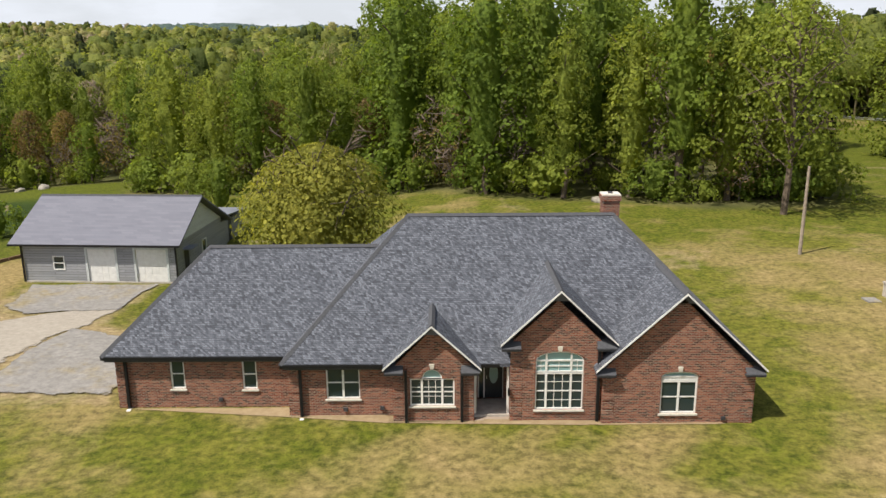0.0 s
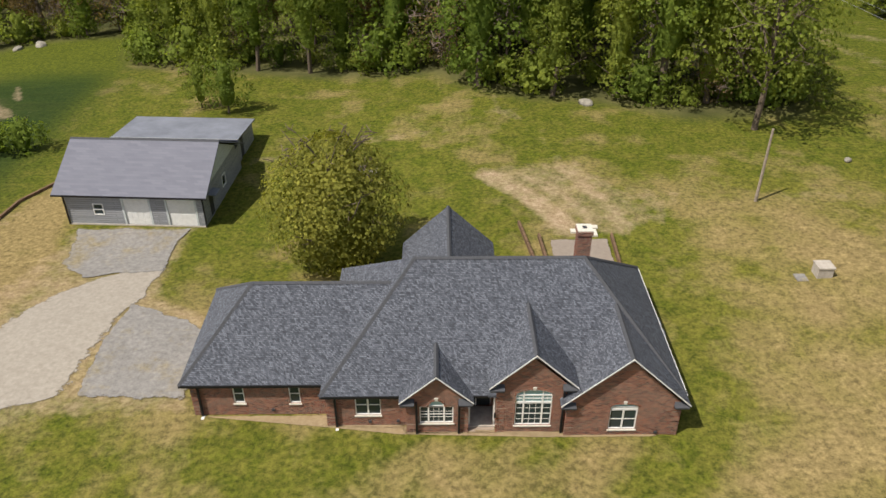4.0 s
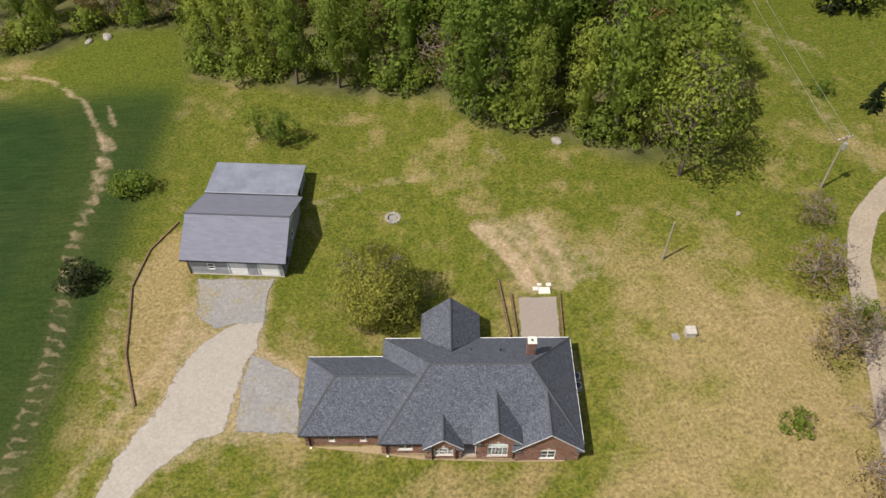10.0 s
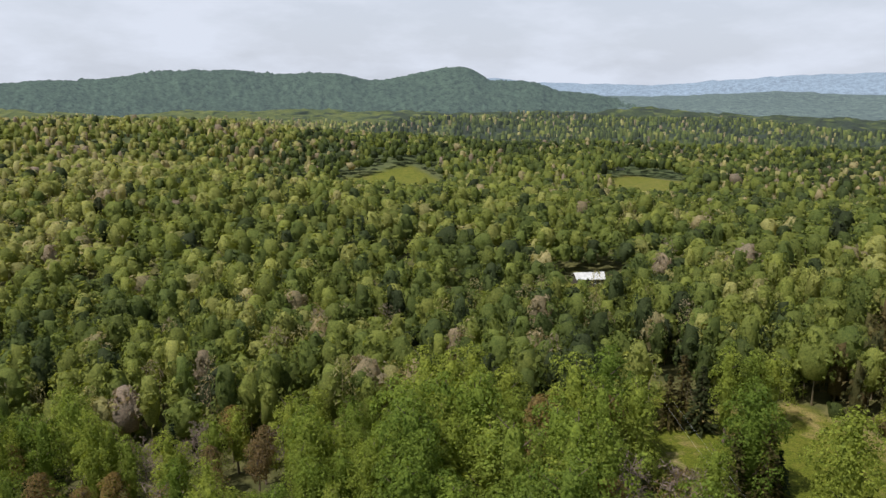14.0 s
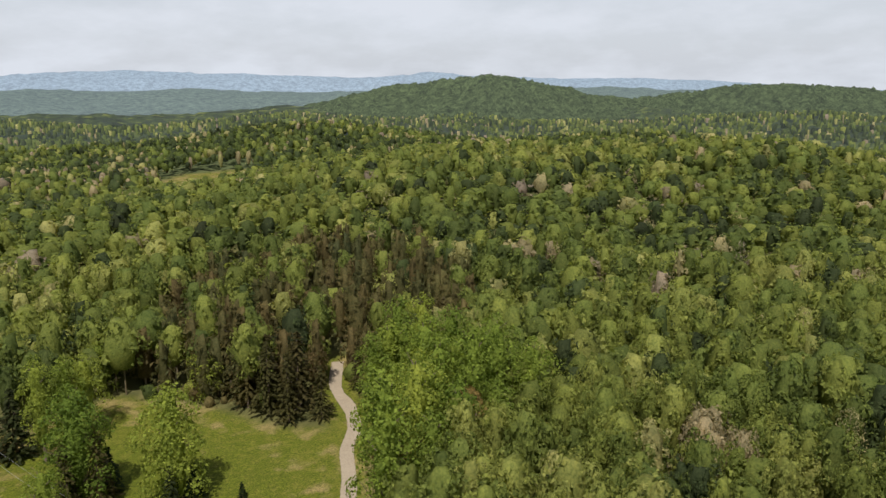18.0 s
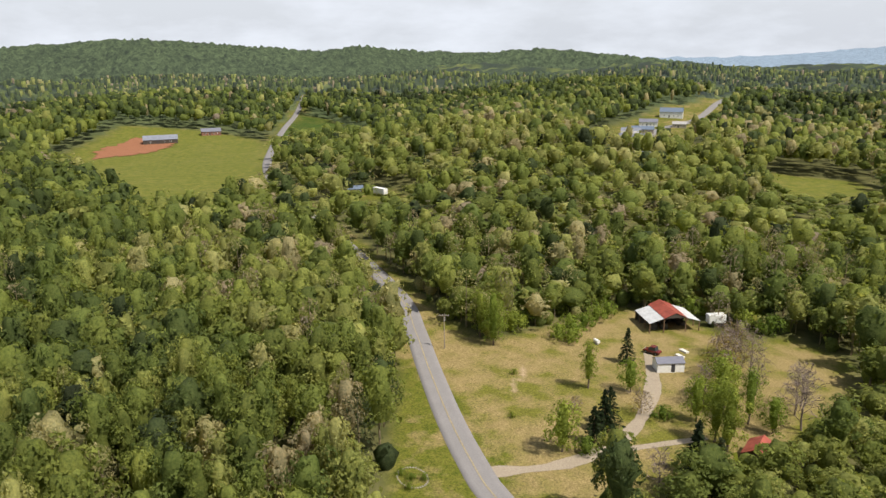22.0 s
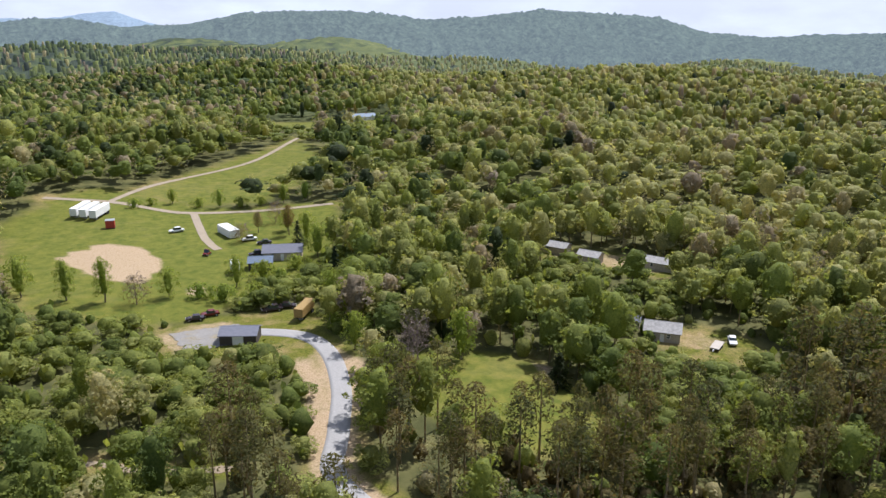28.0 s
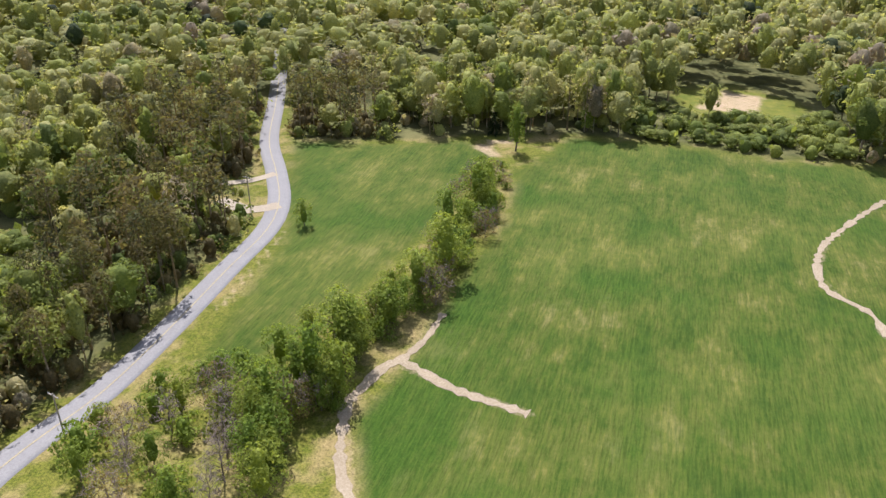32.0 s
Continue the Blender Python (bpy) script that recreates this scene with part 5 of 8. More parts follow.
for x, y, z in ((-13.3, 1.73, E0), (-5.4, 0.78, E0), (-0.82, 0.2, E0), (1.55, 0.2, E0), (7.3, 0.18, 3.5)):
    d = part("downpipe", boxed(x - 0.06, x + 0.06, y - 0.1, y + 0.02, 0.1, z - 0.15), BLACK_METAL, house, "black downpipe")
    part("outlet", boxed(x - 0.07, x + 0.11, y - 0.32, y - 0.02, 0.0, 0.1), WHITE, d, "white outlet elbow")
# quoins
for x, y, hi in ((-13.76, 1.8, E0), (-5.93, 0.85, E0), (-1.37, 0.28, E0), (2.05 - 0.45, 0.28, E0), (3.62, 0.26, 3.6), (7.47, -0.05, E0), (13.8 - 0.45, -0.05, E0)):
    for i in range(int(hi / 0.4)):
        part("quoin", boxed(x - 0.022, x + 0.472, y - 0.024, y + 0.12, 0.02 + i * 0.4, 0.02 + i * 0.4 + 0.33), BRICK, house)
# rounded earth line and small fittings on the walls
for x, y, z in ((-9.2, 1.72, 0.4), (-3.5, 0.77, 0.35), (-1.9, 0.77, 0.4), (12.6, -0.13, 0.3)):
    part("wall_vent", boxed(x - 0.09, x + 0.09, y, y + 0.09, z, z + 0.16), DARK_SOFFIT, house)
bm = boxed(8.88, 9.72, 8.5, 9.3, 5.2, 8.1)
box(bm, 8.82, 9.78, 8.44, 9.36, 8.1, 8.36)
chim = part("chimney", bm, BRICK, house, "red brick chimney with pale cap")
part("chimney_cap", boxed(8.84, 9.76, 8.46, 9.34, 8.36, 8.44), STONE, chim)
part("flue", boxed(9.18, 9.42, 8.78, 9.02, 8.44, 8.5), DARK_SOFFIT, chim)
bm = bmesh.new()
tube(bm, (6.3, 9.6, 5.3), (6.3, 9.6, 5.95), 0.06, 0.06)
part("vent_pipe", bm, BLACK_METAL, house)
for x, y in ((3.2, 9.9), (-3.0, 9.6)):
    bm = bmesh.new()
    tube(bm, (x, y, 5.0), (x, y, 5.6), 0.05, 0.05)
    part("vent_pipe", bm, BLACK_METAL, house)
BED_SOIL = gravel_material("dry_bed_soil", (0.26, 0.19, 0.11), (0.4, 0.32, 0.2), 0.5)
patch("foundation_bed", [(-14.3, 1.75), (-6.3, 1.75), (-6.3, 0.75), (-1.7, 0.75), (-1.7, 0.1), (7.0, 0.1), (7.2, -0.2), (14.1, -0.08), (14.1, -0.26), (7.0, -0.26), (-1.9, 0.08), (-6.2, 0.68), (-14.0, 1.64)], 0.03, BED_SOIL,
      "pale bare strip along the house wall", "bare soil", rough_edge=0.08)


# ---------------- the garage ----------------
def gable_building(name, label, cat, at, turn, w, d, wall_h, rise, wall, roof, gable=None, over=0.35, doors=(), windows=(), ridge="x", base=0.6, chimney=False):
    """A plain house or shed; ridge along its own x, front facing its own -y. doors and windows: (x, z, width, height, material)."""
    t = thing(name, label, cat, at=at, turn=turn)
    bm = bmesh.new()
    T = 0.15
    holes = [(x - ww / 2, x + ww / 2, z, z + hh) for x, z, ww, hh, m in (*doors, *windows)]
    wall_x(bm, -w / 2, w / 2, -d / 2, -d / 2 + T, -base, wall_h, holes)
    wall_x(bm, -w / 2, w / 2, d / 2 - T, d / 2, -base, wall_h, [])
    box(bm, -w / 2, -w / 2 + T, -d / 2 + T, d / 2 - T, -base, wall_h)
    box(bm, w / 2 - T, w / 2, -d / 2 + T, d / 2 - T, -base, wall_h)
    part("wall", bm, wall, t)
    for s in (-1, 1):
        bm = bmesh.new()
        x = s * w / 2 - (T if s > 0 else 0)
        prism(bm, [(x, -d / 2, wall_h), (x, d / 2, wall_h), (x, 0, wall_h + rise * (d / 2) / (d / 2 + over) + 0.02)], (T, 0, 0))
        part("gable_end", bm, gable or wall, t)
    e, top = wall_h - 0.04, wall_h + rise
    X, Y = w / 2 + over, d / 2 + over
    part("roof", slab([[(-X, -Y, e), (X, -Y, e), (X, 0, top), (-X, 0, top)], [(X, Y, e), (-X, Y, e), (-X, 0, top), (X, 0, top)]], 0.14), roof, t)
    part("ridge_cap", cap((-X, 0, top), (X, 0, top)), roof, t)
    for x, z, ww, hh, m in doors:
        part("door", boxed(x - ww / 2, x + ww / 2, -d / 2 + 0.06, -d / 2 + 0.11, z, z + hh), m, t)
    for x, z, ww, hh, m in windows:
        fr = bmesh.new()
        for a, b, c, q in ((-ww / 2, ww / 2, 0, 0.08), (-ww / 2, ww / 2, hh - 0.08, hh), (-ww / 2, -ww / 2 + 0.08, 0.08, hh - 0.08), (ww / 2 - 0.08, ww / 2, 0.08, hh - 0.08), (-ww / 2 + 0.08, ww / 2 - 0.08, hh / 2 - 0.03, hh / 2 + 0.03)):
            box(fr, x + a, x + b, -d / 2 - 0.03, -d / 2 + 0.06, z + c, z + q)
        win = part("window", fr, WHITE, t)
        part("pane", boxed(x - ww / 2 + 0.08, x + ww / 2 - 0.08, -d / 2 + 0.03, -d / 2 + 0.04, z + 0.08, z + hh - 0.08), GLASS, win)
    if chimney:
        part("chimney", boxed(w * 0.2, w * 0.2 + 0.7, -0.35, 0.35, wall_h, top + 0.7), BRICK, t)
    return t


garage = thing("detached_garage", "grey-sided two-door garage with a rear lean-to", "garage", at=(-1.66, -0.59, -1.15), turn=-3.3)
GX0, GX1, GY0, GY1, GH = -30.5, -18.85, 24.6, 35.6, 2.95
bm = bmesh.new()
wall_x(bm, GX0, GX1, GY0, GY0 + 0.18, -1.2, GH, [(-28.2, -27.4, 1.0, 1.98), (-25.65, -23.4, 0.02, 2.6), (-21.95, -19.5, 0.02, 2.6)])
box(bm, GX0, GX0 + 0.18, GY0 + 0.18, 34.6, -1.2, GH)
box(bm, GX0, GX0 + 0.18, 34.6, GY1 - 0.18, -1.2, 2.45)
box(bm, GX1 - 0.18, GX1, 34.6, GY1 - 0.18, -1.2, 2.45)
wall_x(bm, GX0, GX1, GY1 - 0.18, GY1, -1.2, 2.45, [])
ys = [GY0 + 0.18, 26.2, 27.2, 29.9, 30.8, 34.6]
for a, b, lo, hi in ((ys[0], ys[1], None, None), (ys[1], ys[2], 0.05, 2.1), (ys[2], ys[3], None, None), (ys[3], ys[4], 1.0, 2.0), (ys[4], ys[5], None, None)):
    if lo is None:
        box(bm, GX1 - 0.18, GX1, a, b, -1.2, GH)
    else:
        box(bm, GX1 - 0.18, GX1, a, b, -1.2, lo)
        box(bm, GX1 - 0.18, GX1, a, b, hi, GH)
part("wall", bm, SIDING, garage, "weathered grey lap siding")
GR, GRY = 5.75, 29.4
for x in (GX0, GX1 - 0.16):
    bm = bmesh.new()
    prism(bm, [(x, GY0, GH), (x, 34.5, GH), (x, GRY, GR - 0.25)], (0.16, 0, 0))
    part("gable_end", bm, PALE_SIDING, garage, "pale blue-grey gable siding")
part("gable_vent", boxed(GX1, GX1 + 0.04, GRY - 0.3, GRY + 0.3, GR - 1.1, GR - 0.65), WHITE, garage)
groof = [[(-31.3, 24.15, 3.02), (-18.3, 24.15, 3.02), (-18.3, GRY, GR), (-31.3, GRY, GR)], [(-18.3, 36.05, 2.5), (-31.3, 36.05, 2.5), (-31.3, GRY, GR), (-18.3, GRY, GR)]]
part("roof", slab(groof, 0.14), GREY_SHINGLE, garage, "plain grey shingled roof")
part("ridge_cap", cap((-31.3, GRY, GR), (-18.3, GRY, GR)), RIDGE, garage)
part("rear_roof", slab([[(-31.25, 36.0, 2.75), (-19.0, 36.0, 2.75), (-19.0, 42.35, 2.2), (-31.25, 42.35, 2.2)]], 0.12), SHEET, garage, "pale grey metal lean-to roof")
part("flashing", boxed(-31.25, -18.9, 35.95, 36.07, 2.76, 2.81), GALV, garage)
bm = bmesh.new()
box(bm, -31.0, -19.3, 41.9, 42.08, -1.6, 2.05)
box(bm, -31.0, -30.82, 35.6, 41.9, -1.6, 2.05)
box(bm, -19.48, -19.3, 35.6, 37.6, -1.6, 2.05)
box(bm, -19.48, -19.3, 38.6, 41.9, -1.6, 2.05)
part("lean_to_wall", bm, SIDING, garage)
part("lean_to_door", boxed(-19.4, -19.36, 37.6, 38.6, -0.3, 1.9), DARK_SOFFIT, garage)
part("gutter", boxed(-31.3, -18.3, 24.06, 24.16, 2.88, 3.0), BLACK_METAL, garage)
for x in (-30.55, -18.8):
    part("downpipe", boxed(x - 0.05, x + 0.05, 24.46, 24.58, 0.05, 2.9), BLACK_METAL, garage)
for a, b in ((-25.65, -23.4), (-21.95, -19.5)):
    d = part("garage_door", boxed(a + 0.06, b - 0.06, 24.68, 24.73, 0.03, 2.55), WHITE, garage, "white panelled garage door")
    for i in range(4):
        for k in range(4):
            u = (b - a - 0.3) / 4
            part("door_panel", boxed(a + 0.15 + u * k + 0.05, a + 0.15 + u * (k + 1) - 0.05, 24.665, 24.68, 0.1 + i * 0.62, 0.1 + i * 0.62 + 0.48), WHITE, d)
    fr = bmesh.new()
    box(fr, a - 0.1, a + 0.06, 24.57, 24.7, 0.02, 2.7)
    box(fr, b - 0.06, b + 0.1, 24.57, 24.7, 0.02, 2.7)
    box(fr, a + 0.06, b - 0.06, 24.57, 24.7, 2.56, 2.7)
    part("door_frame", fr, PALE_SIDING, garage)
gw = bmesh.new()
for a, b, c, q in ((-28.25, -27.35, 0.95, 1.03), (-28.25, -27.35, 1.95, 2.03), (-28.25, -28.17, 1.03, 1.95), (-27.43, -27.35, 1.03, 1.95), (-28.17, -27.43, 1.46, 1.52)):
    box(gw, a, b, 24.56, 24.66, c, q)
gwin = part("window", gw, WHITE, garage, "small white sash window")
part("pane", boxed(-28.17, -27.43, 24.64, 24.65, 1.03, 1.95), GLASS, gwin)
sw = bmesh.new()
for a, b, c, q in ((29.85, 30.85, 0.95, 1.03), (29.85, 30.85, 1.97, 2.05), (29.85, 29.93, 1.03, 1.97), (30.77, 30.85, 1.03, 1.97)):
    box(sw, GX1 - 0.05, GX1 + 0.05, a, b, c, q)
swin = part("window", sw, WHITE, garage)
part("pane", boxed(GX1 - 0.03, GX1 - 0.02, 29.93, 30.77, 1.03, 1.97), GLASS, swin)
part("side_door", boxed(GX1 - 0.1, GX1 - 0.05, 26.2, 27.2, 0.05, 2.1), DARK_SOFFIT, garage, "dark side door")
part("awning", boxed(GX1, GX1 + 0.7, 26.0, 27.4, 2.2, 2.28), SHEET, garage)
part("sill_plate", boxed(GX0, GX1, 24.52, 24.6, -0.3, 0.1), CONCRETE, garage, "pale concrete footing")


# ---------------- small things about the house ----------------
def utility_pole(x, y, high, arm=True, can=False, turn=0.0, label="grey wooden utility pole with crossarm"):
    t = thing("utility_pole", label, "utility pole", at=(x, y, float(land(x, y))), turn=turn)
    bm = bmesh.new()
    tube(bm, (0, 0, -0.4), (0, 0, high), 0.15, 0.1, 8)
    part("pole", bm, POLE_WOOD, t)
    if arm:
        part("crossarm", boxed(-1.2, 1.2, -0.06, 0.06, high - 0.5, high - 0.36), POLE_WOOD, t)
        for k in (-1.05, -0.4, 0.4, 1.05):
            bm = bmesh.new()
            tube(bm, (k, 0, high - 0.36), (k, 0, high - 0.16), 0.05, 0.03, 6)
            part("insulator", bm, WHITE, t)
    if can:
        bm = bmesh.new()
        tube(bm, (0, -0.35, high - 1.9), (0, -0.35, high - 0.95), 0.26, 0.26, 10)
        part("transformer", bm, GALV, t, "grey transformer can")
    return t


utility_pole(27.3, 26.0, 6.6, arm=False, label="plain pale wooden pole on the lawn")
utility_pole(50.6, 38.2, 9.0, can=True, turn=20)
utility_pole(49.5, 139, 9.0, turn=10)
utility_pole(160.3, -110.2, 9.0, turn=60, can=True)
for x, y in ((-66.6, -112.2), (-147.5, -128), (-236, -160)):
    utility_pole(x, y, 8.5, turn=75)


def wire(a, b, sag, label="thin overhead power wire"):
    bm = bmesh.new()
    a, b = Vector(a), Vector(b)
    pts = [a.lerp(b, k / 12) - Vector((0, 0, sag * 4 * (k / 12) * (1 - k / 12))) for k in range(13)]
    for p, q in zip(pts, pts[1:]):
        tube(bm, p, q, 0.02, 0.02, 4)
    me = bpy.data.meshes.new("power_wire")
    bm.to_mesh(me)
    bm.free()
    me.materials.append(GALV)
    tagged(new("power_wire", me), label, "wire")


for k in (-1.05, 1.05):
    wire((50.6 + k, 38.2 + 0.3 * k, 8.9), (49.5 + k, 139 + 0.2 * k, 7.0), 1.5)

well = thing("well_cover", "pale grey box-shaped well cover on the lawn", "well cover", at=(28.1, 14.7, float(land(28.1, 14.7))))
part("body", boxed(-0.55, 0.55, -0.5, 0.5, -0.1, 0.75), CONCRETE, well)
part("lid", boxed(-0.6, 0.6, -0.55, 0.55, 0.75, 0.88), CONCRETE, well, "pale flat lid")
slab_2 = thing("paving_slab", "flat grey slab sunk in the lawn", "slab", at=(26.5, 14.4, float(land(26.5, 14.4))))
part("slab", boxed(-0.4, 0.4, -0.45, 0.45, -0.1, 0.06), GREY_GRAVEL, slab_2)
for i, y in enumerate((8.2, 9.4)):
    ac = thing("air_conditioner", "grey outdoor air conditioner beside the brick wall", "air conditioner", "air conditioners by the wall", at=(14.75, y, 0.75 * 0))
    part("pad", boxed(-0.5, 0.5, -0.5, 0.5, -0.05, 0.08), CONCRETE, ac)
    part("casing", boxed(-0.4, 0.4, -0.4, 0.4, 0.08, 0.85), GALV, ac)
    bm = bmesh.new()
    tube(bm, (0, 0, 0.85), (0, 0, 0.9), 0.33, 0.33, 14)
    part("fan_grille", bm, DARK_SOFFIT, ac)
rr = random.Random(8)
ring = thing("fire_ring", "ring of pale stones on the lawn", "fire ring", at=(-6.1, 34.4, float(land(-6.1, 34.4))))
for i in range(13):
    a = i * 6.283 / 13
    bm = bmesh.new()
    bmesh.ops.create_icosphere(bm, subdivisions=1, radius=0.26 + 0.08 * rr.random(), matrix=pose(0.85 * math.cos(a), 0.85 * math.sin(a), 0.1, 0, 0, i * 40) @ Matrix.Diagonal((1.1, 0.8, 0.7, 1)))
    part("stone", bm, ROCK, ring)
part("ash_bed", boxed(-0.5, 0.5, -0.5, 0.5, -0.05, 0.04), GREY_GRAVEL, ring)
patch("patio", [(8.95, 13.1), (13.75, 13.1), (13.95, 20.9), (9.05, 20.9)], 0.07, gravel_material("worn_taupe_concrete", (0.24, 0.2, 0.165), (0.3, 0.26, 0.22), 0.3), "worn taupe concrete patio behind the house", "patio", rough_edge=0.06)
for k, (ax, ay, bx, by) in enumerate(((7.0, 23.0, 8.0, 14.8), (8.4, 21.0, 8.75, 14.8), (14.15, 21.0, 13.9, 14.3))):
    f = thing("timber_edging", "low weathered timber retaining rail beside the patio", "edging", at=(0, 0, 0))
    n = 5
    for i in range(n):
        u, v = i / n, (i + 0.94) / n
        bm = bmesh.new()
        z = float(land((ax + bx) / 2, (ay + by) / 2)) + 0.12
        a, b = Vector((ax + (bx - ax) * u, ay + (by - ay) * u, z)), Vector((ax + (bx - ax) * v, ay + (by - ay) * v, z))
        prism(bm, [a + Vector((-0.09, 0, -0.4)), a + Vector((0.09, 0, -0.4)), a + Vector((0.09, 0, 0.28)), a + Vector((-0.09, 0, 0.28))], b - a)
        part("timber", bm, TIMBER, f)
slabs = thing("paving_slab", "loose pale slabs at the patio's end", "slab", at=(12.4, 21.5, float(land(12.4, 21.5))))
for i, (x, y, s) in enumerate(((0, 0, 0.7), (-1.0, 0.3, 0.35), (0.6, 0.9, 0.3), (-0.5, 0.9, 0.25))):
    part("slab", boxed(x - s, x + s, y - s * 0.7, y + s * 0.7, -0.1, 0.14), STONE, slabs)
wall_line = [(-34.2, 34.3), (-36.8, 29.5), (-37.6, 23.5), (-35.4, 13.2), (-32.5, 6.3)]
rail = thing("timber_rail", "long low timber rail along the bank above the drive", "edging")
for (ax, ay), (bx, by) in zip(wall_line, wall_line[1:]):
    n = max(1, int(math.hypot(bx - ax, by - ay) / 2.4))
    for i in range(n):
        u, v = i / n, (i + 0.96) / n
        a, b = Vector((ax + (bx - ax) * u, ay + (by - ay) * u, 0)), Vector((ax + (bx - ax) * v, ay + (by - ay) * v, 0))
        a.z, b.z = float(land(a.x, a.y)), float(land(b.x, b.y))
        side = (b - a).cross(Vector((0, 0, 1))).normalized() * 0.1
        bm = bmesh.new()
        up = Vector((0, 0, 1))
        prism(bm, [a - side - up * 0.2, a + side - up * 0.2, a + side + up * 0.26, a - side + up * 0.26], b - a)
        part("timber", bm, TIMBER, rail)
boulder = bmesh.new()
bmesh.ops.create_icosphere(boulder, subdivisions=2, radius=0.7, matrix=Matrix.Diagonal((1.3, 0.9, 0.7, 1)))
for v in boulder.verts:
    v.co *= 1 + 0.25 * noise.noise(v.co * 1.7)
me = bpy.data.meshes.new("boulder")
boulder.to_mesh(me)
boulder.free()
me.materials.append(ROCK)
for x, y, s in ((16.6, 48.0, 1.0), (-57, 80, 1.2), (-60, 79, 0.9), (38.5, 33.5, 0.5)):
    ob = new("boulder", me)
    ob.matrix_world = pose(x, y, float(land(x, y)) + 0.15, 0, 0, x * 20) @ Matrix.Diagonal((s, s, s, 1))
    tagged(ob, "pale grey boulder at the wood's edge", "boulder")


# ---------------- neighbours and their yards ----------------
def car(x, y, turn, paint, label, long=4.6, high=1.5, cab=(0.28, 0.72), cat="car", name="car"):
    t = thing(name, label, cat, at=(x, y, float(land(x, y)) + 0.12), turn=turn)
    L, w = long / 2, 0.9
    bm = bmesh.new()
    prof = [(-L, 0.35), (-L, 0.8), (-L * 0.92, 0.92), (L * 0.55, 0.98), (L * 0.95, 0.8), (L, 0.65), (L, 0.35)]
    prism(bm, [(px, -w, pz) for px, pz in prof], (0, 2 * w, 0))
    bmesh.ops.bevel(bm, geom=bm.edges, offset=0.06, segments=1, affect="EDGES")
    part("body", bm, paint, t)
    a, b = -L + long * cab[0] * 0.7, -L + long * cab[1]
    bm = bmesh.new()
    prism(bm, [(px, -w * 0.86, pz) for px, pz in ((a, 0.93), (a + 0.3, high), (b - 0.6, high), (b, 0.93))], (0, 1.72 * w, 0))
    part("windows", bm, GLASS, t)
    part("roof", boxed(a + 0.28, b - 0.58, -w * 0.84, w * 0.84, high, high + 0.05), paint, t)
    for sx in (-0.62, 0.62):
        for sy in (-1, 1):
            bm = bmesh.new()
            tube(bm, (sx * L, sy * (w - 0.18), 0.33), (sx * L, sy * (w + 0.03), 0.33), 0.34, 0.34, 12)
            wheel = part("wheel", bm, RUBBER, t)
            bm = bmesh.new()
            tube(bm, (sx * L, sy * (w + 0.0), 0.33), (sx * L, sy * (w + 0.05), 0.33), 0.19, 0.17, 10)
            part("rim", bm, GALV, wheel)
    for sy in (-0.62, 0.62):
        part("headlight", boxed(L - 0.04, L + 0.03, sy - 0.17, sy + 0.17, 0.62, 0.76), WHITE, t)
    return t


def trailer(x, y, turn, long, wide, high, mat, label, name="trailer", cat="trailer", wheels=True):
    z0 = 1.05 if wheels else 0.15
    t = thing(name, label, cat, at=(x, y, float(land(x, y)) + 0.1), turn=turn)
    bm = boxed(-long / 2, long / 2, -wide / 2, wide / 2, z0, z0 + high)
    bmesh.ops.bevel(bm, geom=bm.edges, offset=0.08, segments=2, affect="EDGES")
    part("body", bm, mat, t)
    part("chassis", boxed(-long / 2 + 0.2, long / 2 - 0.2, -wide * 0.35, wide * 0.35, z0 - 0.25, z0), DARK_SOFFIT, t)
    if wheels:
        for sx in (-0.38, -0.3):
            for sy in (-1, 1):
                bm = bmesh.new()
                tube(bm, (sx * long, sy * (wide / 2 - 0.3), 0.42), (sx * long, sy * wide / 2, 0.42), 0.48, 0.48, 12)
                part("wheel", bm, RUBBER, t)
        part("landing_leg", boxed(long * 0.3, long * 0.3 + 0.15, -0.6, 0.6, -0.1, z0 - 0.25), GALV, t)
    bm = bmesh.new()
    for k in range(int(long / 1.2)):
        kx = -long / 2 + 0.6 + k * 1.2
        box(bm, kx - 0.03, kx + 0.03, -wide / 2 - 0.02, wide / 2 + 0.02, z0 + 0.1, z0 + high - 0.1)
    part("side_rib", bm, mat, t)
    return t


# the red-roofed barn with open lean-tos
barn = thing("barn", "open barn with red metal roof and white lean-tos", "barn", at=(148.5, -169.2, float(land(146, -168))), turn=-108)
part("roof", slab([[(-3, -5, 4.0), (0, -5, 5.3), (0, 6, 5.3), (-3, 6, 4.0)], [(0, -5, 5.3), (3, -5, 4.0), (3, 6, 4.0), (0, 6, 5.3)]], 0.1), RED_SHEET, barn, "rusty red sheet metal roof")
for s in (-1, 1):
    part("lean_to_roof", slab([[(s * 2.9, -4.8, 3.9), (s * 6.8, -4.8, 2.7), (s * 6.8, 5.5, 2.7), (s * 2.9, 5.5, 3.9)]], 0.08), PALE_SHEET, barn, "pale sheet metal lean-to roof")
    for y in (-4.6, -1.2, 2.2, 5.3):
        part("post", boxed(s * 6.6 - 0.1, s * 6.6 + 0.1, y - 0.1, y + 0.1, -0.3, 2.62), TIMBER, barn)
    for y in (-4.7, 5.6):
        part("post", boxed(s * 2.9 - 0.12, s * 2.9 + 0.12, y - 0.12, y + 0.12, -0.3, 3.8), TIMBER, barn)
# dark walls, the lean-to ones added so the open bays read as shade
part("back_wall", boxed(-2.9, 2.9, 5.6, 5.75, -0.3, 4.0), DARK_WALL, barn)
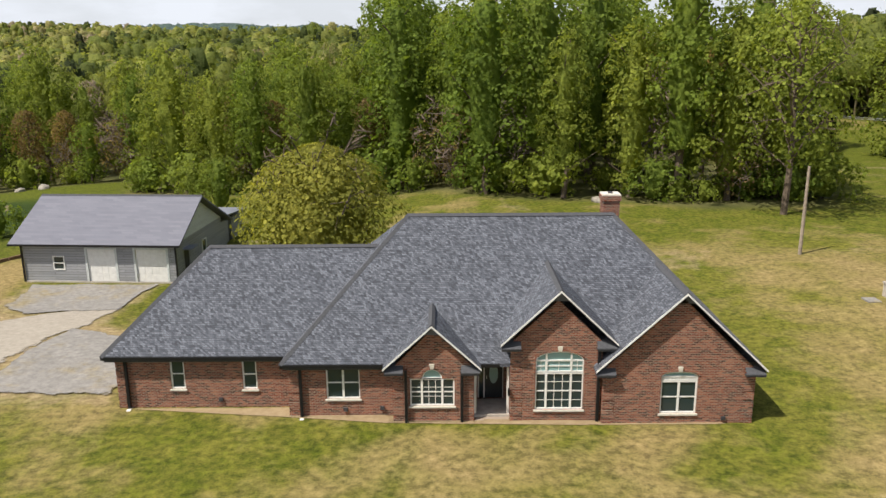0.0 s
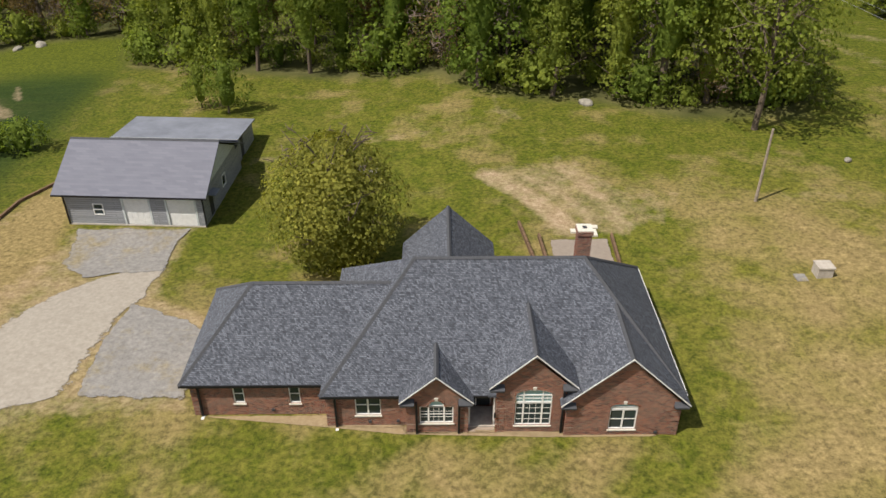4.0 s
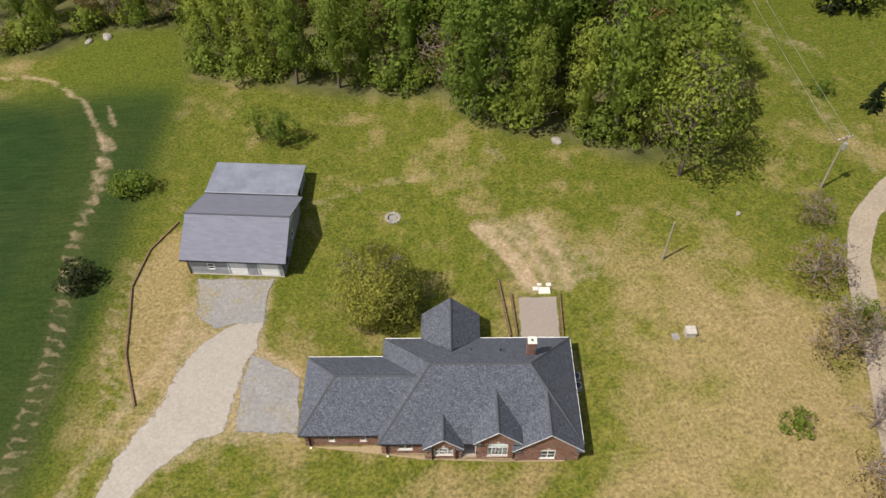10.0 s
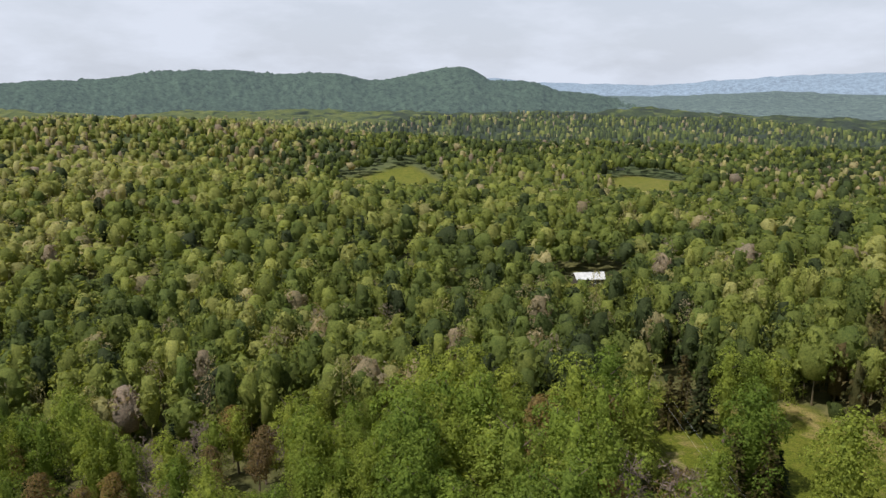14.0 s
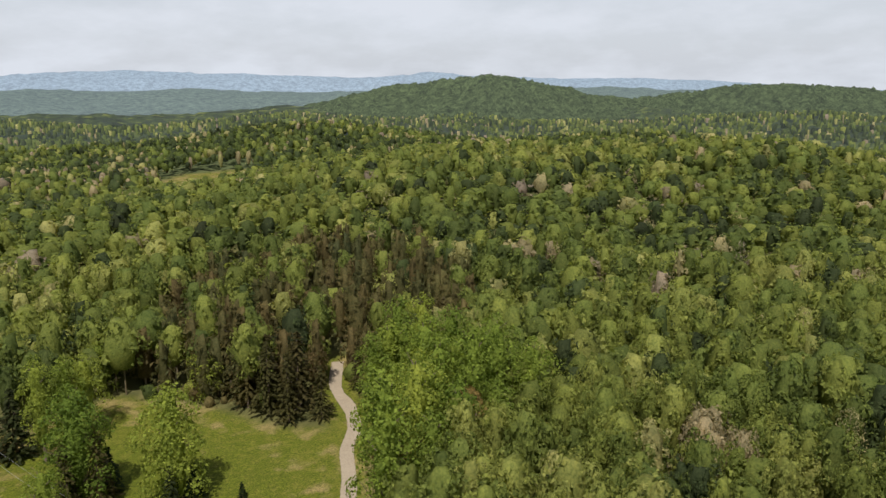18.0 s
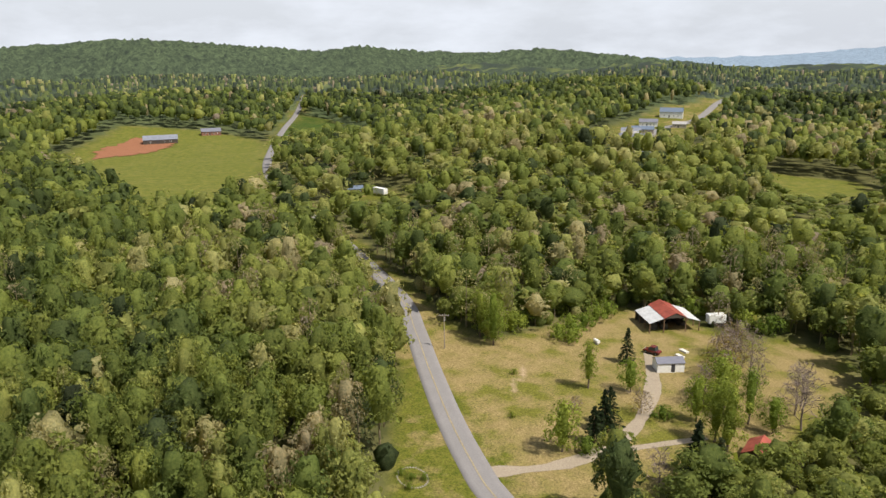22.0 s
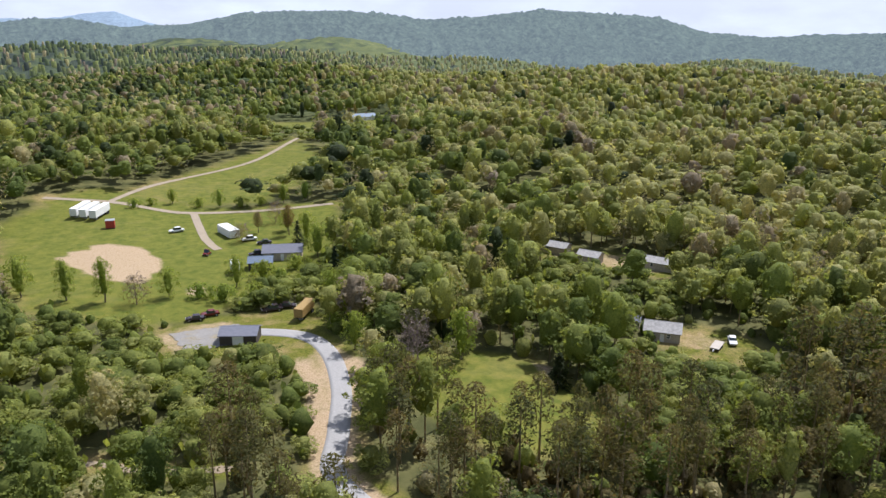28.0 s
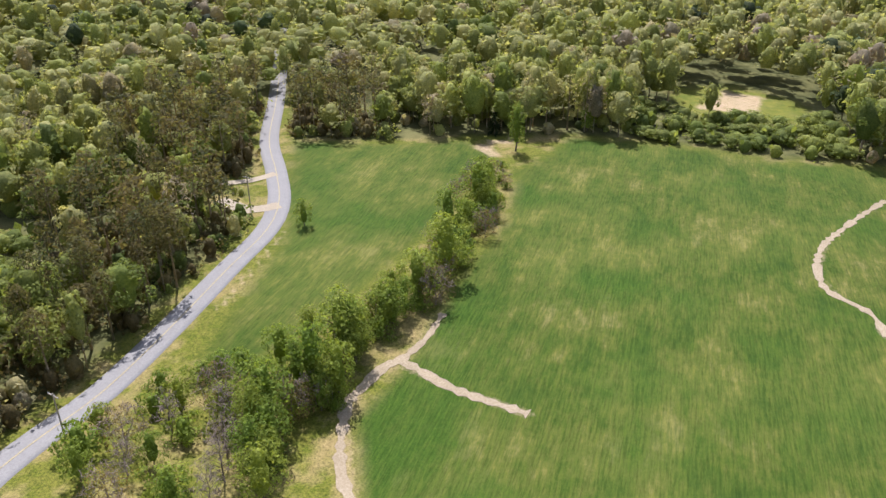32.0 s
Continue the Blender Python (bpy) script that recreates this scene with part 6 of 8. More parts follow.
for s in (-1, 1):
    part("lean_to_wall", boxed(min(s * 3.0, s * 6.7), max(s * 3.0, s * 6.7), 5.3, 5.42, -0.3, 2.6), DARK_WALL, barn)
part("side_wall", boxed(-3.0, -2.9, -1, 5.6, -0.3, 3.8), DARK_WALL, barn)
part("side_wall", boxed(2.9, 3.0, -1, 5.6, -0.3, 3.8), DARK_WALL, barn)
bm = bmesh.new()
prism(bm, [(-2.9, -4.9, 3.85), (2.9, -4.9, 3.85), (0, -4.9, 5.1)], (0, 0.08, 0))
part("gable_board", bm, DARK_WALL, barn)
# dark blocks added for clutter, their colour standing in for shade
hay = thing("hay_bales", "dark blocks for stores and shade inside the barn", "bales", at=(148.5, -169.2, float(land(146, -168))), turn=-108)
for i, (x, y, w, h) in enumerate(((-5, 3.6, 2.6, 1.8), (-4.4, -1.5, 1.6, 1.3), (0.6, 3.6, 4.2, 2.4), (-1.6, -1.5, 1.8, 1.4), (4.7, 3.8, 2.4, 1.5), (4.2, 0.2, 1.3, 1.0))):
    part("bale", boxed(x - w / 2, x + w / 2, y - 0.8, y + 0.8, -0.2, h), DARK_WALL, hay)


def at_ground(x, y, up=0.0):
    return (x, y, float(land(x, y)) + up)


PALE_ROOF = plain("pale_grey_roofing", (0.33, 0.32, 0.31), 0.8, wear=0.3, scale=1.2)
WIN = lambda x, z=1.0, w=0.9, h=1.2: (x, z, w, h, GLASS)
gable_building("white_shed", "low white shed with dark roof", "shed", at_ground(126.6, -150.6), -112, 6.2, 3.6, 2.3, 0.8, WHITE, GREY_SHINGLE, doors=[(0.5, 0, 0.9, 2.0, DARK_SOFFIT)], over=0.15)
gable_building("red_roofed_shed", "small shed with patched red and white roof", "shed", at_ground(88.6, -138.2), -60, 5.6, 4.2, 2.3, 1.3, DARK_WALL, RED_SHEET, doors=[(0, 0, 2.2, 2.0, DARK_SOFFIT)])
trailer(142.6, -180.2, 70, 4.6, 2.2, 2.2, WHITE, "small white camper trailer by the trees", cat="camper", name="camper")
car(135.5, -153.4, 25, CAR_RED, "dark red jeep on the drive", 4.2, 1.75)
tank = thing("gas_tank", "small white gas tank on the grass", "tank", at=at_ground(146.3, -145.2, 0.3))
bm = bmesh.new()
tube(bm, (-0.8, 0, 0.5), (0.8, 0, 0.5), 0.45, 0.45, 12)
part("shell", bm, WHITE, tank)
part("foot", boxed(-0.5, 0.5, -0.3, 0.3, -0.4, 0.12), CONCRETE, tank)
for x, y in ((131, -158), (133, -161)):
    s = thing("board_stack", "stack of pale boards on the grass", "boards", at=at_ground(x, y))
    part("stack", boxed(-1.2, 1.2, -0.5, 0.5, -0.1, 0.35), STONE, s)
# flower bed ring by the road
bed = thing("planting_ring", "ring of pale stones round low shrubs", "flower bed", at=at_ground(110.5, -80.5))
for i in range(34):
    a = i * 6.283 / 34
    part("edge_stone", boxed(3.4 * math.cos(a) - 0.2, 3.4 * math.cos(a) + 0.2, 2.5 * math.sin(a) - 0.12, 2.5 * math.sin(a) + 0.12, -0.3, 0.08), ROCK, bed)

# the farm to the south
for i, (x, y) in enumerate(((48.0, -344.0), (44.6, -342.0), (41.0, -340.0))):
    trailer(x, y, 74, 13.0, 2.5, 2.8, WHITE, "long white box trailer parked in a row", cat="trailer").name = "box_trailer"
red = thing("feed_bin", "red metal feed bin on the grass", "bin", at=at_ground(35.9, -323.5))
part("body", boxed(-1.5, 1.5, -1.3, 1.3, 0.3, 2.9), RED_PAINT, red)
part("lid", boxed(-1.6, 1.6, -1.4, 1.4, 2.9, 3.05), GALV, red)
part("skid", boxed(-1.5, 1.5, -1.0, 1.0, -0.1, 0.3), DARK_SOFFIT, red)
car(13.6, -315, 15, CAR_WHITE, "pale pickup on the grass", 5.2, 1.7)
trailer(-3.9, -306.5, 110, 11.0, 3.8, 2.7, WHITE, "white mobile home with flat roof", "mobile_home", "mobile home", False)
car(-10.3, -297, 10, CAR_WHITE, "white pickup beside the mobile home", 5.2, 1.7)
car(-14.9, -291.5, 0, CAR_DARK, "dark grey car in the yard", 4.8)
car(-11.5, -279, 5, CAR_DARK, "dark van in the yard", 5.0, 1.8)
trailer(-4.2, -263.5, 95, 5.0, 2.4, 2.4, WHITE, "white camper trailer beside the shed", "camper", "camper")
gable_building("blue_roofed_shed", "shed with a blue-grey metal roof", "shed", at_ground(-12.0, -266), 170, 7, 5, 2.4, 1.4, DARK_WALL, BLUE_METAL)
gable_building("farm_house", "low house with grey roof under trees", "house", at_ground(-19.5, -275), 170, 12, 7, 2.6, 1.8, TAN_WALL, GREY_SHINGLE, windows=[WIN(-3), WIN(3)], doors=[(0, 0, 1, 2.1, WHITE)])
car(3.7, -283.6, 60, CAR_RED, "small red tractor beside the spur", 2.6, 1.9, cat="tractor", name="tractor")
car(7.2, -227.3, 0, CAR_DARK, "dark car on the gravel lot", 4.6)
car(3.5, -229.5, 10, CAR_RED, "dark red car on the gravel lot", 4.6)
car(-12.0, -228.4, 5, CAR_DARK, "black pickup parked under the trees", 5.4, 1.7)
car(-16.0, -229.6, 170, CAR_DARK, "black car parked under the trees", 4.6)
bus = trailer(-19.6, -222.5, 62, 8.5, 2.4, 2.3, YELLOW, "old ochre-painted bus body on grass", "bus", "bus", True)
gable_building("lot_garage", "grey-roofed garage beside the gravel lot", "garage", at_ground(-3.2, -211.5), 165, 8.5, 6, 2.5, 1.2, DARK_WALL, GREY_SHINGLE, doors=[(0, 0, 2.6, 2.2, WHITE)])
gable_building("grey_house", "low grey-roofed house among trees", "house", at_ground(-62, -322), 190, 13, 7, 2.6, 1.6, TAN_WALL, GREY_SHINGLE, windows=[WIN(-3), WIN(3)])
gable_building("white_farm_house", "long white house on a far green hill", "house", at_ground(-118, -655), 185, 24, 9, 3.2, 2.2, WHITE, BLUE_METAL, windows=[WIN(-7), WIN(-3), WIN(3), WIN(7)], doors=[(0, 0, 1.2, 2.1, DARK_SOFFIT)], chimney=True)
gable_building("shed", "small pale shed beside the white house", "shed", at_ground(-98, -650), 185, 7, 5, 2.5, 1.4, WHITE, GREY_SHINGLE)
# the house in the pines
gable_building("cottage", "small tan cottage with grey roof among pines", "house", at_ground(-103, -189), 145, 8.5, 6, 2.6, 1.7, TAN_WALL, PALE_ROOF, windows=[WIN(1.5), WIN(-2.2)], doors=[(0, 0, 1, 2.05, WHITE)])
gable_building("garden_shed", "small round-roofed garden shed", "shed", at_ground(-99.5, -197), 145, 3.2, 3.0, 2.2, 1.0, TAN_WALL, GREY_SHINGLE)
flat = thing("flat_trailer", "pale flatbed trailer beside the cottage", "trailer", at=at_ground(-112, -179.6, 0.1), turn=40)
part("deck", boxed(-2.6, 2.6, -1.1, 1.1, 0.55, 0.75), CONCRETE, flat)
for sx in (-0.6, 0.6):
    for sy in (-1, 1):
        bm = bmesh.new()
        tube(bm, (sx, sy * 0.9, 0.3), (sx, sy * 1.1, 0.3), 0.36, 0.36, 10)
        part("wheel", bm, RUBBER, flat)
part("drawbar", boxed(2.6, 4.2, -0.08, 0.08, 0.5, 0.6), GALV, flat)
car(-117.2, -180.8, 60, CAR_WHITE, "white car parked beside the cottage", 4.7)
for x, y, w in ((-108, -262, 9), (-114, -249, 7), (-131.6, -236, 10)):
    gable_building("yard_building", "low pale building among the trees", "house", at_ground(x, y), 130, w, 5, 2.5, 1.3, TAN_WALL, PALE_ROOF, windows=[WIN(-2)])
# far homes and barns
for x, y, turn, w, d, h, r, wm, rm, lab in (
        (55, 247, 8, 11, 7, 2.8, 1.8, DARK_WALL, PALE_SHEET, "house with a pale metal roof in the woods"), (37, 735, 0, 26, 9, 3.2, 2.0, WHITE, SHEET, "long white far barn"),
        (187, 806, 0, 18, 9, 3.2, 2.4, WHITE, SHEET, "white far house beside a field"), (92, 1221, 0, 40, 12, 4, 3, DARK_WALL, GREY_SHINGLE, "long dark far farm building"),
        (272, 1281, 0, 40, 12, 4, 3, WHITE, GREY_SHINGLE, "grey-roofed far farm building"), (663, -96, -95, 26, 11, 3.2, 3, DARK_WALL, SHEET, "dark barn with pale roof by red earth"),
        (690, -140, -95, 16, 9, 3, 2.4, BRICK, GREY_SHINGLE, "brick farm house with grey roof"), (356, -155, -105, 7, 5, 2.4, 1.2, DARK_WALL, BLUE_METAL, "dark shed under trees"),
        (428, -380, -130, 18, 9, 3, 2.2, WHITE, GREY_SHINGLE, "white village house beside the road"), (481, -430, -130, 20, 9, 3, 2.2, TAN_WALL, BLUE_METAL, "village house with blue-grey roof"),
        (470, -412, -130, 14, 8, 3, 2, DARK_WALL, SHEET, "village shed with pale roof"), (446, -392, -130, 12, 8, 3, 2, WHITE, PALE_ROOF, "small white village house with pale roof"), (520, -470, -130, 15, 9, 3.4, 2.4, WHITE, GREY_SHINGLE, "white gabled village house"),
        (505, -490, -130, 11, 7, 3, 2, TAN_WALL, PALE_ROOF, "tan village house beside the lane"), (556, -526, -135, 20, 11, 5, 3.4, WHITE, BLUE_METAL, "tall white village house"),
        (359, -337, -130, 10, 6, 2.6, 1.6, TAN_WALL, SHEET, "small outbuilding by a yellow field"), (-482, -500, 120, 22, 9, 3, 2, TAN_WALL, SHEET, "far low building with pale roof"),
        (-546, -346, 115, 24, 9, 3, 2, WHITE, SHEET, "far white building by a field"), (-505, -352, 115, 14, 7, 3, 2, TAN_WALL, SHEET, "far shed by a field")):
    near = lab.startswith("house") or w < 12
    gable_building("far_house" if "barn" not in lab else "far_barn", lab, "barn" if "barn" in lab else "house", at_ground(x, y, 0.2), turn, w, d, h, r, wm, rm, base=2.5,
                   windows=[WIN(-w * 0.3), WIN(w * 0.3), WIN(w * 0.12)], doors=[(-w * 0.08, 0, 1.1, 2.1, DARK_SOFFIT)])
trailer(343, -163, 20, 8, 2.5, 2.6, WHITE, "white camper in a clearing", "camper", "camper")


# ---------------- trees ----------------
def crown(rnd, R, H, seg, rings, quads, leaf, narrow=0.8, lobes=18, amp=0.3, belly=0.42, foot=0.5, jitter=0.32, lean=0.0, thin=False, core=0.7, three=False):
    """Arrays of one tree's crown, its foot at 0: boughs of leaves round a lumpy domed mass.
    belly: where it is widest; foot: its width at the bottom; thin: sprays alone, spread through the crown; core: width of the mass, 0 for none."""
    bumps = []
    for i in range(lobes):
        u, a = (i + 0.5) / lobes, i * 2.4 + rnd.random()
        bumps.append((u, a, 0.75 + 0.5 * rnd.random()))

    def width(u):
        return (math.sqrt(max(0.0, 1 - ((u - belly) / (1 - belly)) ** 2)) if u > belly else foot + (1 - foot) * math.sin(u / belly * math.pi / 2)) * R

    def shape(u, a):
        w = width(u)
        best = 0.0
        for bu, ba, k in bumps:
            d = ((u - bu) * H) ** 2 + (w * 2 * math.sin((a - ba) / 2)) ** 2
            best = max(best, k * math.exp(-d / (0.5 * R) ** 2))
        k = 1 - amp + 1.35 * amp * best
        z = H * (belly + (u - belly) * (0.86 + 0.3 * amp * best) if u > belly else u)
        return Vector((w * k * math.cos(a) + lean * u * H, w * k * math.sin(a), z))

    verts, faces, tris = [], [], []
    if core and (core < 0.58 or not thin):
        for s in range(rings):
            u = 0.03 + 0.9 * s / max(1, rings - 1)
            for i in range(seg):
                p = shape(u, 2 * math.pi * (i + 0.5 * (s % 2)) / seg + 0.15 * rnd.random())
                k = core * (0.84 + 0.3 * rnd.random())
                verts.append(Vector((p.x * k, p.y * k, p.z * (0.9 + 0.09 * rnd.random()))))
        verts.append(Vector((lean * H, 0, H * (0.85 + 0.06 * rnd.random()))))
        for s in range(rings - 1):
            for i in range(seg):
                j, k = (i + 1) % seg, s % 2
                a, b, c, d = s * seg + i, s * seg + j, (s + 1) * seg + i, (s + 1) * seg + j
                tris += [(a, b, d), (a, d, c)] if k else [(a, b, c), (b, d, c)]
        tris += [((rings - 1) * seg + i, (rings - 1) * seg + (i + 1) % seg, rings * seg) for i in range(seg)]
    # boughs: rounded clumps of leaves round the mass, with gaps between them
    boughs = []
    for i in range(int(lobes * 1.5)):
        u, a = ((i + rnd.random()) / (lobes * 1.5)) ** 0.85, i * 2.4 + 0.9 * rnd.random()
        p, k = shape(u, a), 0.62 + 0.3 * rnd.random()
        boughs.append((Vector((p.x * k, p.y * k, p.z * (0.86 + 0.08 * k))), R * (0.26 + 0.18 * rnd.random()) * (0.75 + 0.25 * width(u) / R)))
    weights = [b[1] ** 2 for b in boughs]
    for _ in range(quads):
        if thin or core < 0.4 and rnd.random() < 0.25:
            u = rnd.random() ** 0.8
            a = rnd.random() * 6.283
            p = shape(u, a)
            n = Vector((math.cos(a), math.sin(a), 1.6 * (u - 0.3))).normalized()
            k = 0.35 + 0.7 * rnd.random() ** 0.5
            p = Vector((p.x * k, p.y * k, p.z))
        else:
            c, rc = rnd.choices(boughs, weights)[0]
            n = Vector((rnd.gauss(0, 1), rnd.gauss(0, 1), rnd.gauss(0.45, 1))).normalized()
            if n.x * c.x + n.y * c.y < -0.4 * R * 0.5:
                n = Vector((-n.x, -n.y, n.z))
            p = c + Vector((n.x, n.y, 0.8 * n.z)) * rc * (0.8 + 0.3 * rnd.random() if core > 0.4 else 1.15 - 0.5 * rnd.random() ** 2)
        t = (n + Vector((rnd.gauss(0, jitter), rnd.gauss(0, jitter), rnd.gauss(0.15, jitter)))).normalized()
        x = t.orthogonal().normalized()
        x.rotate(Matrix.Rotation(rnd.random() * 6.283, 3, t))
        y = t.cross(x)
        s = leaf * (0.55 + 0.9 * rnd.random() ** 2)
        b = len(verts)
        for du, dv in ((-0.5, -0.3), (0.55, -0.2), (0.0, 0.6)) if three else ((-0.5, -0.2), (0.1, -0.5), (0.5, 0.15), (-0.1, 0.5)):
            verts.append(p + x * s * du * (0.8 + 0.5 * rnd.random()) + y * s * dv * narrow * (0.8 + 0.5 * rnd.random()) - t * s * 0.15 * rnd.random())
        if three:
            tris.append((b, b + 1, b + 2))
        else:
            faces.append((b, b + 1, b + 2, b + 3))
    return np.array([tuple(v) for v in verts]), np.array(faces, int).reshape(-1, 4), np.array(tris, int).reshape(-1, 3)


def tiers(rnd, R, H, levels, sprays, leaf, narrow=0.45):
    """A conifer's crown: whorls of drooping boughs set with sprays of needles, its foot at 0."""
    verts, faces = [], []
    for lv in range(levels):
        u = (lv + 0.5 * rnd.random()) / levels
        reach = R * (1.02 - u) ** 0.8 * (0.8 + 0.35 * rnd.random())
        boughs = max(4, int(7 * (1.1 - u * 0.6)))
        for i in range(boughs):
            a = 6.283 * (i + rnd.random() * 0.6) / boughs + lv
            for k in range(max(1, sprays)):
                q = (0.25 + 0.75 * (k + rnd.random()) / sprays)
                p = Vector((reach * q * math.cos(a), reach * q * math.sin(a), H * u + 0.2 * reach * q - 0.28 * reach * q * q + rnd.gauss(0, 0.12)))
                t = Vector((rnd.gauss(0, 0.35) + 0.4 * math.cos(a), rnd.gauss(0, 0.35) + 0.4 * math.sin(a), 1)).normalized()
                x = Vector((math.cos(a), math.sin(a), 0.1))
                x = (x - t * x.dot(t)).normalized()
                x.rotate(Matrix.Rotation(rnd.gauss(0, 0.5), 3, t))
                y = t.cross(x)
                s = leaf * (0.7 + 0.7 * rnd.random())
                b = len(verts)
                for du, dv in ((-0.6, -0.2), (0.0, -0.5), (0.7, 0.05), (0.0, 0.5)):
                    verts.append(p + x * s * du + y * s * dv * narrow * (0.8 + 0.5 * rnd.random()) - t * s * 0.12 * rnd.random())
                faces.append((b, b + 1, b + 2, b + 3))
    return np.array([tuple(v) for v in verts]), np.array(faces, int).reshape(-1, 4), np.zeros((0, 3), int)


def trunk_cloud(height, r, sides=5, bend=0.0):
    v = []
    for k, rad in ((0, r), (0.55, r * 0.6), (1.0, r * 0.2)):
        for i in range(sides):
            a = 2 * math.pi * i / sides
            v.append((rad * math.cos(a) + bend * k, rad * math.sin(a), height * k))
    f = [(s * sides + i, s * sides + (i + 1) % sides, (s + 1) * sides + (i + 1) % sides, (s + 1) * sides + i) for s in range(2) for i in range(sides)]
    return np.array(v), np.array(f)


def limb_mesh(rnd, height, r, spread, limbs, twigs=0, start=0.3):
    """A trunk with limbs, tapered, as one mesh."""
    bm = bmesh.new()
    p, top = Vector((0, 0, -0.3)), height * 0.92
    pts = [p]
    for k in range(1, 6):
        pts.append(Vector((rnd.gauss(0, 0.012) * height, rnd.gauss(0, 0.012) * height, top * k / 5)))
    for k in range(5):
        tube(bm, pts[k], pts[k + 1], r * (1 - 0.17 * k), r * (1 - 0.17 * (k + 1)), 7)
    for i in range(limbs):
        k = start + (0.93 - start) * i / max(1, limbs - 1)
        seg = min(4, int(k * 5))
        a = pts[seg].lerp(pts[seg + 1], k * 5 - seg)
        ang = i * 2.4 + rnd.random()
        ln = spread * (1.05 - 0.6 * k) * (0.7 + 0.5 * rnd.random())
        d = Vector((math.cos(ang), math.sin(ang), 0.55 + 0.6 * rnd.random()))
        m = a + d * ln * 0.5
        e = m + (d + Vector((rnd.gauss(0, 0.25), rnd.gauss(0, 0.25), 0.3))) * ln * 0.5
        tube(bm, a, m, r * 0.34 * (1.1 - k * 0.6), r * 0.2, 5)
        tube(bm, m, e, r * 0.2, r * 0.06, 4)
        for _ in range(twigs):
            s = m.lerp(e, rnd.random())
            t = s + Vector((rnd.gauss(0, 1), rnd.gauss(0, 1), rnd.gauss(0.5, 0.7))).normalized() * ln * 0.42 * (0.5 + rnd.random())
            tube(bm, s, t, 0.055, 0.022, 3)
            for _ in range(2):
                q = s.lerp(t, 0.4 + 0.5 * rnd.random())
                tube(bm, q, q + Vector((rnd.gauss(0, 1), rnd.gauss(0, 1), rnd.gauss(0.4, 0.7))).normalized() * ln * 0.22, 0.034, 0.016, 3)
    me = bpy.data.meshes.new("trunk")
    bm.to_mesh(me)
    bm.free()
    return me


def tree_proto(seed, name, label, height, radius, leaf, mat, bark=None, shape="round", base=0.25, quads=900, limbs=7, narrow=0.8, twigs=0, lobes=18, amp=0.45, belly=0.42, foot=0.5, core=0.36):
    rnd = random.Random(seed)
    t = thing(name, label, "tree")
    part("trunk", limb_mesh(rnd, height, 0.018 * height, radius * 0.9, limbs, twigs, max(0.12, base)), bark or BARK, t)
    if quads:
        if shape == "cone":
            v, q, tr = tiers(rnd, radius, height * (1 - base), max(8, int(height * 1.3)), max(2, quads // 90), leaf, narrow)
        else:
            v, q, tr = crown(rnd, radius, height * (1 - base), 11, 9, quads, leaf, narrow, lobes, amp, belly, foot, 0.36, core=core, thin=bool(twigs))
        v[:, 2] += height * base
        part("crown", mesh_from("crown", v, q, tr, smooth=True), mat, t)
    return t


PLACED = []


def plant(proto, x, y, scale=1.0, turn=None, label="", group=""):
    turn = (x * 37.1 + y * 17.7) % 360 if turn is None else turn
    ob = copy_thing(proto, Matrix.Diagonal((1, 1, 1, 1)))
    ob.matrix_basis = pose(x, y, float(land(x, y)) - 0.05, 0, 0, turn) @ Matrix.Diagonal((scale, scale, scale * (0.92 + 0.16 * ((x * 7.3 + y * 3.1) % 1)), 1))
    PLACED.append((x, y, 2.2 * scale))
    return tagged(ob, label, group=group)


P_TALL = [tree_proto(11 + i, "tree", "tall spring-green broadleaf tree at the wood's edge", 21 + i, 4.5 + 0.4 * (i % 3), 0.44, GREEN_LEAF, base=0.1 + 0.08 * (i % 2), quads=2900, lobes=17, amp=0.5, belly=0.4 + 0.1 * (i % 2), foot=0.6) for i in range(4)]
P_MID = [tree_proto(31 + i, "tree", "rounded spring-green broadleaf tree", 11 + i, 3.9, 0.4, GREEN_LEAF, base=0.14, quads=1400, lobes=12, amp=0.45) for i in range(2)]
P_OLIVE = tree_proto(41, "tree", "dense round olive-leaved tree beside the house", 9.8, 4.9, 0.24, OLIVE_LEAF, base=0.03, quads=13000, limbs=26, twigs=3, amp=0.32, belly=0.5, foot=0.45, lobes=30, core=0.55)
P_RUST = tree_proto(42, "tree", "rust-brown budding tree among green ones", 15, 3.6, 0.42, RUST_LEAF, base=0.3, quads=1900, limbs=14, twigs=3, core=0)
P_BARE = tree_proto(43, "bare_tree", "leafless grey-brown tree with many fine twigs", 11, 3.8, 0.5, RUST_LEAF, bark=TWIG, quads=0, limbs=22, twigs=7, base=0.15)
P_BUSHY = tree_proto(44, "bare_tree", "budding many-stemmed brown tree", 7.5, 3.8, 0.32, RUST_LEAF, bark=TWIG, base=0.08, quads=900, limbs=20, twigs=6, narrow=0.5, core=0)
P_CEDAR = [tree_proto(45 + i, "cedar", "dark green conical cedar", 11 + 2 * i, 3.4, 0.85, CEDAR_LEAF, shape="cone", base=0.04, quads=560, limbs=4, narrow=0.7) for i in range(2)]
P_WIDE = tree_proto(53, "tree", "broad full-crowned tree standing in the clearing", 23, 5.9, 0.5, GREEN_LEAF, base=0.03, quads=5000, lobes=24, amp=0.45, belly=0.3, foot=0.7)
P_PINE = tree_proto(52, "pine_tree", "brown-tinged pine at the field's edge", 15, 3.4, 0.8, PINE_LEAF, shape="cone", base=0.08, quads=560, limbs=5, narrow=0.6)
P_SHRUB = tree_proto(47, "shrub", "low dark green shrub", 2.6, 1.9, 0.3, CEDAR_LEAF, base=0.05, quads=700, limbs=5, lobes=9)
